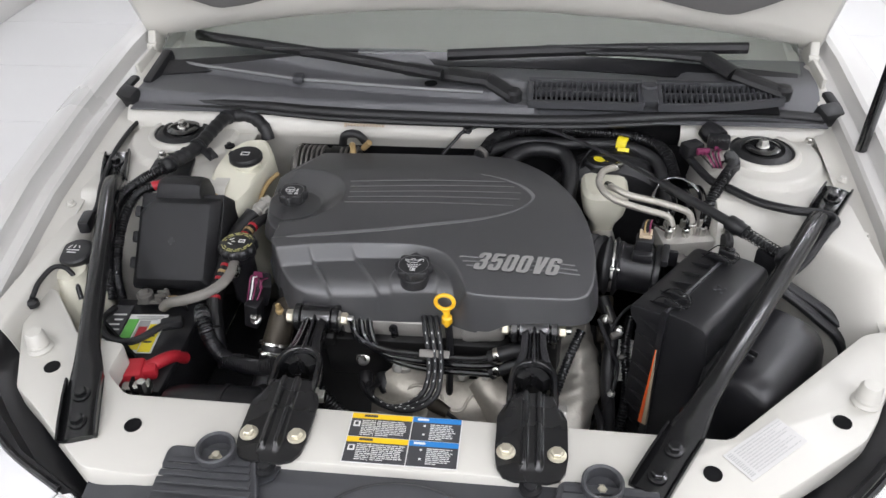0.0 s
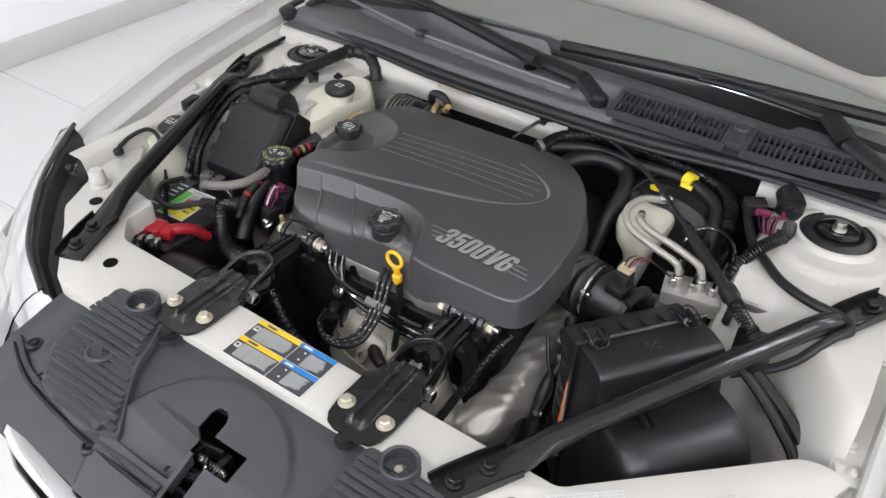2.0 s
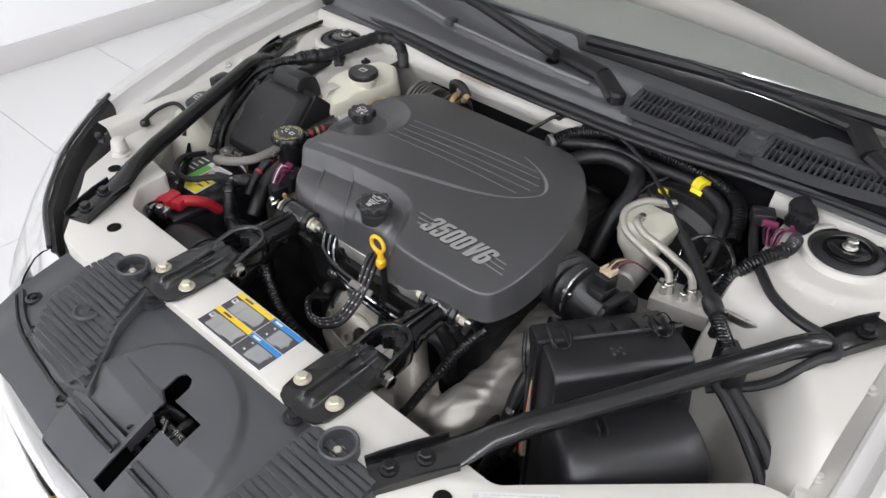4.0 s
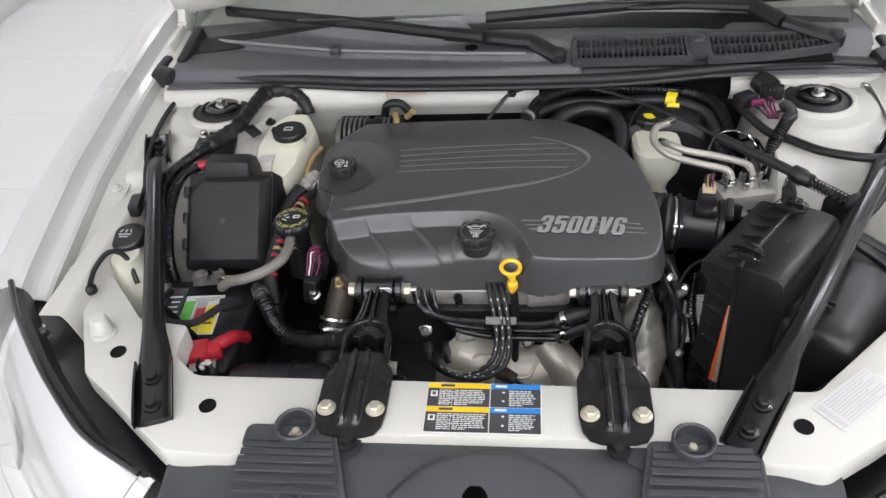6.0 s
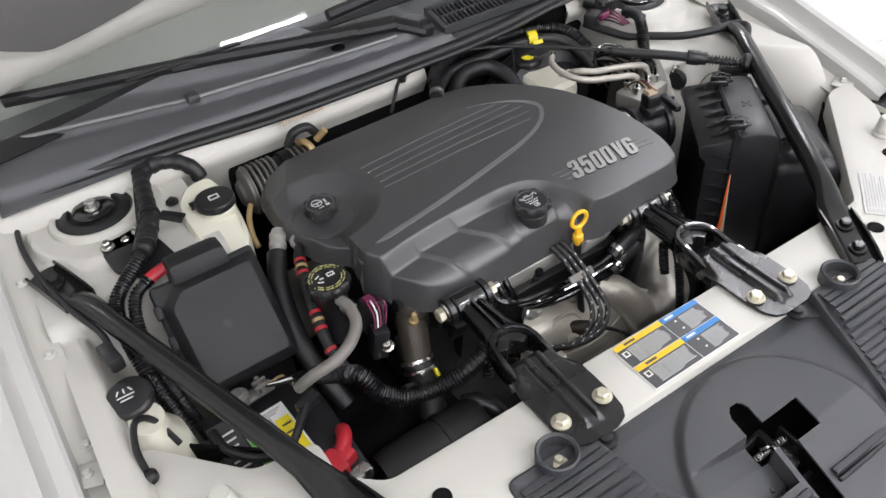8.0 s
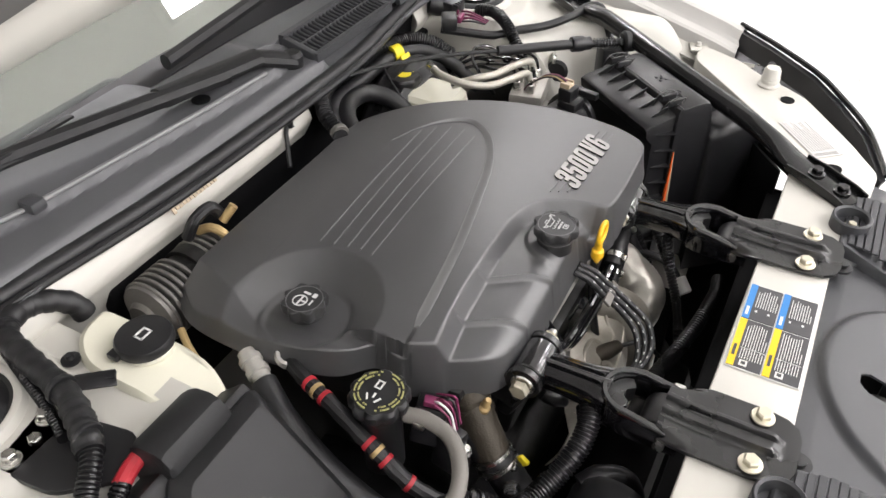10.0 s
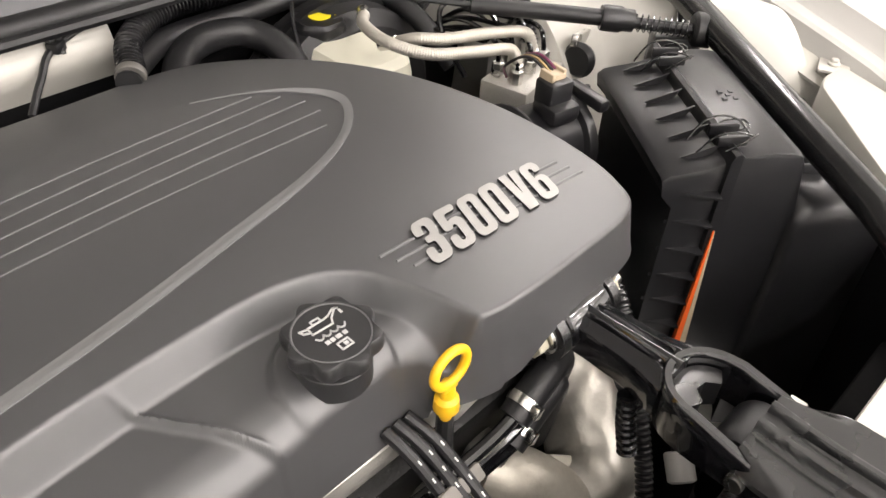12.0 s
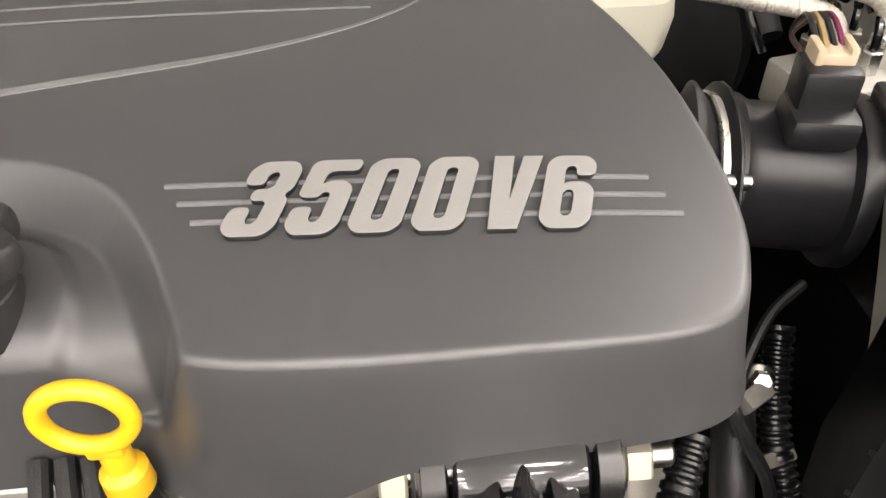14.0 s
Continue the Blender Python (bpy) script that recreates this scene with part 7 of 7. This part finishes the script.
part("spring", sweep(coil, 0.0009, 6, smooth=False), GLOSS, cable)
part("rod", sweep([(0.462, 0.376, 0.873), (0.51, 0.325, 0.868)], 0.006, 10), RUBBER, cable)
part("end_cup", lathe([(0.014, -0.012), (0.018, -0.008), (0.018, 0.008), (0.012, 0.012)], (0.515, 0.322, 0.868), (0.55, 0.28, 0.866), 22), RUBBER, cable)
part("bracket", box(0.505, 0.345, 0.83, 0.03, 0.05, 0.06, 0.004, (0, 0, 45)), PLASTIC, cable)

gap = thing("bay_harness", (0.26, 0.26, 0.62), "black hoses and looms hanging between engine and air box", "harness")
part("hose", sweep([(0.246, 0.325, 0.765), (0.262, 0.280, 0.735), (0.256, 0.230, 0.690), (0.262, 0.18, 0.61), (0.25, 0.15, 0.54)], 0.011, 14), RUBBER, gap)
part("loom", ribbed([(0.292, 0.300, 0.750), (0.284, 0.262, 0.715), (0.288, 0.215, 0.665), (0.274, 0.17, 0.60), (0.24, 0.13, 0.54)], 0.0085, 0.005), HOSE, gap)
part("thin_lead", sweep([(0.236, 0.262, 0.775), (0.252, 0.240, 0.745), (0.270, 0.226, 0.705), (0.258, 0.196, 0.655), (0.232, 0.186, 0.60)], 0.0034, 8), RUBBER, gap)
part("thin_lead", sweep([(0.300, 0.305, 0.775), (0.276, 0.288, 0.768), (0.258, 0.262, 0.740), (0.262, 0.236, 0.690)], 0.0028, 8), RUBBER, gap)
part("clip", box(0.266, 0.262, 0.742, 0.018, 0.010, 0.012, 0.002, (20, 0, 30)), GREYHOSE, gap)
part("clip", box(0.282, 0.250, 0.706, 0.020, 0.008, 0.010, 0.002, (30, 0, 15)), GREYHOSE, gap)
for k, (x, y, z) in enumerate(((0.250, 0.288, 0.752), (0.272, 0.272, 0.744), (0.262, 0.205, 0.668))):
    hex_bolt("bolt", (x, y, z), (x - 0.02, y - 0.08, z + 0.06), 0.0055, STEEL, gap, 1.4, 0.009)
part("stay", box(0.252, 0.302, 0.735, 0.004, 0.030, 0.06, 0.001, (24, 0, 18)), DULL, gap)

hose_a = thing("vacuum_hose", (0.2, 0.68, 0.82), "black corrugated hose arching over the bulkhead", "hose")
part("corrugated", ribbed([(0.028, 0.600, 0.872), (0.050, 0.640, 0.882), (0.100, 0.672, 0.886), (0.18, 0.682, 0.882), (0.27, 0.684, 0.876), (0.34, 0.672, 0.868), (0.372, 0.64, 0.858), (0.385, 0.60, 0.835)], 0.0125, 0.0048, 16), HOSE, hose_a)
part("smooth", sweep([(0.020, 0.592, 0.870), (0.046, 0.622, 0.868), (0.10, 0.660, 0.864), (0.19, 0.668, 0.860), (0.28, 0.665, 0.862), (0.345, 0.640, 0.852), (0.365, 0.590, 0.83), (0.372, 0.54, 0.79)], 0.0115, 12), RUBBER, hose_a)
part("clamp", lathe([(0.0128, -0.004), (0.0134, -0.003), (0.0134, 0.003), (0.0128, 0.004)], (0.026, 0.598, 0.873), (0.05, 0.635, 0.882), 22), DULL, hose_a)
hose_b = thing("breather_hose", (0.15, 0.64, 0.82), "looped black breather hose behind the cover", "hose")
part("hose", sweep([(0.060, 0.585, 0.84), (0.085, 0.625, 0.852), (0.125, 0.650, 0.856), (0.175, 0.648, 0.850), (0.195, 0.610, 0.835), (0.19, 0.56, 0.80), (0.185, 0.52, 0.74)], 0.015, 14), RUBBER, hose_b)
part("pipe", sweep([(0.095, 0.60, 0.80), (0.12, 0.62, 0.79), (0.14, 0.60, 0.76)], 0.012, 12), HOSE, hose_b)
wire = thing("thin_lead", (0.215, 0.59, 0.80), "thin black lead beside the brake reservoir", "lead")
part("lead", sweep([(0.205, 0.555, 0.80), (0.203, 0.585, 0.825), (0.215, 0.62, 0.85), (0.235, 0.65, 0.865)], 0.0022, 6), RUBBER, wire)

link = thing("loom_connectors", (0.42, 0.62, 0.86), "dark loom connectors with magenta locks on the inner wing", "connector")
part("housing", join(box(0.412, 0.622, 0.884, 0.036, 0.028, 0.024, 0.004, (0, 0, 30)), box(0.462, 0.640, 0.890, 0.040, 0.026, 0.024, 0.005, (0, 0, -12)), *[box(0.446 + 0.007 * k, 0.630 + 0.001 * k, 0.899, 0.003, 0.020, 0.005, 0.001, (0, 0, -12)) for k in range(5)], lathe([(0.02, -0.018), (0.021, 0), (0.018, 0.018)], (0.455, 0.668, 0.890), (0.43, 0.70, 0.90), 20)), PLASTIC, link)
part("lock", box(0.430, 0.608, 0.886, 0.024, 0.008, 0.012, 0.002, (0, 0, 10)), PINK, link, "magenta lock")
part("lock", box(0.466, 0.632, 0.882, 0.026, 0.006, 0.010, 0.002, (0, 0, 20)), PINK, link, "magenta lock")
for k in range(6):
    part("wire", sweep([(0.425 + k * 0.008, 0.604 + k * 0.004, 0.882), (0.430 + k * 0.005, 0.585 + k * 0.003, 0.884 + 0.004 * (k % 2)), (0.442 + k * 0.003, 0.565, 0.878)], 0.0018, 6), PINK if k % 2 else RUBBER, link)
loom2 = thing("wing_loom", (0.45, 0.53, 0.84), "black corrugated loom down the inner wing", "wiring loom")
part("loom", ribbed([(0.475, 0.598, 0.886), (0.476, 0.565, 0.888), (0.456, 0.530, 0.880), (0.438, 0.505, 0.862), (0.428, 0.48, 0.83), (0.425, 0.46, 0.76)], 0.011, 0.005), HOSE, loom2)
part("side_branch", sweep([(0.400, 0.632, 0.872), (0.416, 0.590, 0.868), (0.440, 0.545, 0.862), (0.462, 0.515, 0.868), (0.500, 0.470, 0.872), (0.545, 0.440, 0.878), (0.590, 0.430, 0.880)], 0.0075, 10), RUBBER, loom2)
part("loop", sweep([(0.585, 0.431, 0.880), (0.604, 0.422, 0.880), (0.608, 0.408, 0.878), (0.594, 0.394, 0.872), (0.576, 0.376, 0.850), (0.562, 0.364, 0.832), (0.54, 0.352, 0.814), (0.515, 0.342, 0.802), (0.49, 0.33, 0.79)], 0.0072, 10), RUBBER, loom2)
for k in range(2):
    part("drop", sweep([(0.500 + 0.012 * k, 0.325 + 0.012 * k, 0.815), (0.530 + 0.016 * k, 0.315 + 0.008 * k, 0.80), (0.575 + 0.022 * k, 0.29 + 0.006 * k, 0.775), (0.612 + 0.02 * k, 0.262, 0.745), (0.63 + 0.012 * k, 0.22, 0.66), (0.635, 0.2, 0.56)], 0.0085, 10), RUBBER, loom2)
part("tie", box(0.470, 0.545, 0.888, 0.03, 0.012, 0.012, 0.003, (0, 0, 40)), PLASTIC, loom2)
part("grommet", lathe([(0.018, -0.006), (0.020, 0), (0.016, 0.006), (0.0, 0.006)], (0.452, 0.425, 0.815), (0.40, 0.42, 0.82), 24), RUBBER, loom2)
part("bracket", box(0.472, 0.44, 0.83, 0.06, 0.008, 0.014, 0.002, (0, 15, 20)), STEEL, loom2, "steel loom bracket")
aux = thing("front_loom", (0.16, 0.15, 0.70), "black corrugated loom in front of the engine", "wiring loom")
part("loom", ribbed([(0.205, 0.205, 0.80), (0.188, 0.172, 0.775), (0.165, 0.130, 0.72), (0.14, 0.095, 0.66), (0.10, 0.07, 0.60)], 0.0075, 0.005), HOSE, aux)
part("lower", ribbed([(-0.19, 0.10, 0.76), (-0.13, 0.085, 0.70), (-0.02, 0.082, 0.662), (0.08, 0.060, 0.660), (0.178, 0.048, 0.662), (0.23, 0.052, 0.650)], 0.0105, 0.005), HOSE, aux)
sens = thing("oxygen_sensor_lead", (0.19, 0.10, 0.62), "grey sensor plug hanging on a black lead", "sensor")
part("plug", lathe([(0.011, 0), (0.013, 0.002), (0.013, 0.026), (0.010, 0.028), (0.0, 0.028)], (0.236, 0.112, 0.622), (0.222, 0.094, 0.606), 18), PAPER, sens, "grey plastic plug")
part("lead", sweep([(0.236, 0.112, 0.622), (0.246, 0.128, 0.634), (0.246, 0.160, 0.645), (0.24, 0.20, 0.64)], 0.006, 10), RUBBER, sens)

# ---- labels on the white panels ----
notice = thing("warning_label", (-0.03, -0.035, 0.816), "black warning label with yellow and blue headings", "label")
LX, LY, LW, LH, LZ = -0.1035, -0.0755, 0.1475, 0.0795, 0.8162


def lab_bar(u0, u1, v0, v1, mat, nm="print_bar", lift=0.0006):
    x0, x1 = LX + LW * u0, LX + LW * u1
    y0, y1 = LY + LH * v0, LY + LH * v1
    return part(nm, box((x0 + x1) / 2, (y0 + y1) / 2, LZ + lift, x1 - x0, y1 - y0, 0.0006, 0), mat, notice)


lab_bar(0, 1, 0, 1, PRINT, "backing", 0.0)
for u0, u1, v0, v1 in ((0.01, 0.55, 0.52, 0.985), (0.56, 0.99, 0.52, 0.985), (0.01, 0.55, 0.015, 0.49), (0.56, 0.99, 0.015, 0.49)):
    lab_bar(u0, u1, v0, v1, INK, "field")
for v in (0.885, 0.40):
    lab_bar(0.01, 0.55, v, v + 0.10, AMBER, "heading", 0.0012)
    lab_bar(0.56, 0.99, v, v + 0.10, BLUE, "heading", 0.0012)
    lab_bar(0.12, 0.24, v + 0.03, v + 0.07, INK, lift=0.0018)
    lab_bar(0.60, 0.70, v + 0.03, v + 0.07, PRINT, lift=0.0018)
    lab_bar(0.035, 0.095, v - 0.17, v - 0.06, PRINT, "sign", 0.0012)
    lab_bar(0.05, 0.08, v - 0.145, v - 0.085, INK, "sign", 0.0018)
    lab_bar(0.225, 0.228, v - 0.36, v - 0.02, PRINT, lift=0.0012)
rnd = random.Random(4)
for v in (0.885, 0.40):
    for k in range(9):
        y = v - 0.05 - k * 0.036
        for u0, u1 in ((0.11, 0.20), (0.245, 0.48), (0.72, 0.90)):
            u, end = u0, u1 + 0.05 * rnd.random()
            while u < end and not (k == 8 and u > u0 + 0.1):
                w = min(0.02 + 0.045 * rnd.random(), end - u)
                lab_bar(u, u + w, y, y + 0.012, PRINT, lift=0.0012)
                u += w + 0.008
        if k in (1, 6):
            lab_bar(0.66, 0.68, y, y + 0.03, PRINT, lift=0.0012)
FADED = material("faded_sticker_print", (0.47, 0.465, 0.45), 0.5, vary=0.2, bump=0)
sticker = thing("data_sticker", (0.44, -0.005, 0.816), "white data sticker with rows of small print", "label")
ST = pose(0.425, -0.008, 0.8164, 0, 0, 40)


def st_bar(u, v, w, h, mat, lift=0.0006, nm="print_bar"):
    return part(nm, moved(box(u, v, lift, w, h, 0.0006, 0), ST), mat, sticker)


st_bar(0, 0, 0.105, 0.046, PAPER, 0.0, "backing")
words = random.Random(8)
for k in range(10):
    u = -0.036
    while u < 0.044 - 0.02 * (k % 3 == 2):
        w = words.uniform(0.004, 0.013)
        st_bar(u + w / 2, 0.0185 - k * 0.0040, w, 0.0013, FADED)
        u += w + 0.0016
for k in range(14):
    st_bar(-0.045, 0.019 - k * 0.0028, 0.0075, 0.0009 + 0.0007 * (k % 2), FADED)
vin = thing("bulkhead_stencil", (-0.16, 0.66, 0.89), "faint tan stencil print on the bulkhead rail", "marking")
for k in range(13):
    part("print_bar", box(-0.245 + k * 0.0062, 0.6572 - 0.0003 * (k > 5), 0.8925 + 0.0006 * (k % 2), 0.0045, 0.002, 0.009 if k == 0 else 0.005, 0, (-35, 0, 0)), BEIGE, vin)

# ---- floor tiles ----
COLS, ROWS = 6, 24
TL, TW = (X1 - X0) / COLS, (Y1 - Y0) / ROWS
tile_mesh = None
for i in range(COLS):
    for j in range(ROWS):
        x, y = X0 + TL * (i + 0.5), Y0 + TW * (j + 0.5)
        if tile_mesh is None:
            t = part("tile", box(x, y, -0.0045, TL - 0.003, TW - 0.003, 0.009, 0.0015, (0, 0, 0), 1), TILE, floor)
            tile_mesh, first = t.data, (x, y)
        else:
            t = new("tile", tile_mesh)
            t.parent, t.location = floor, (x - first[0], y - first[1], 0)
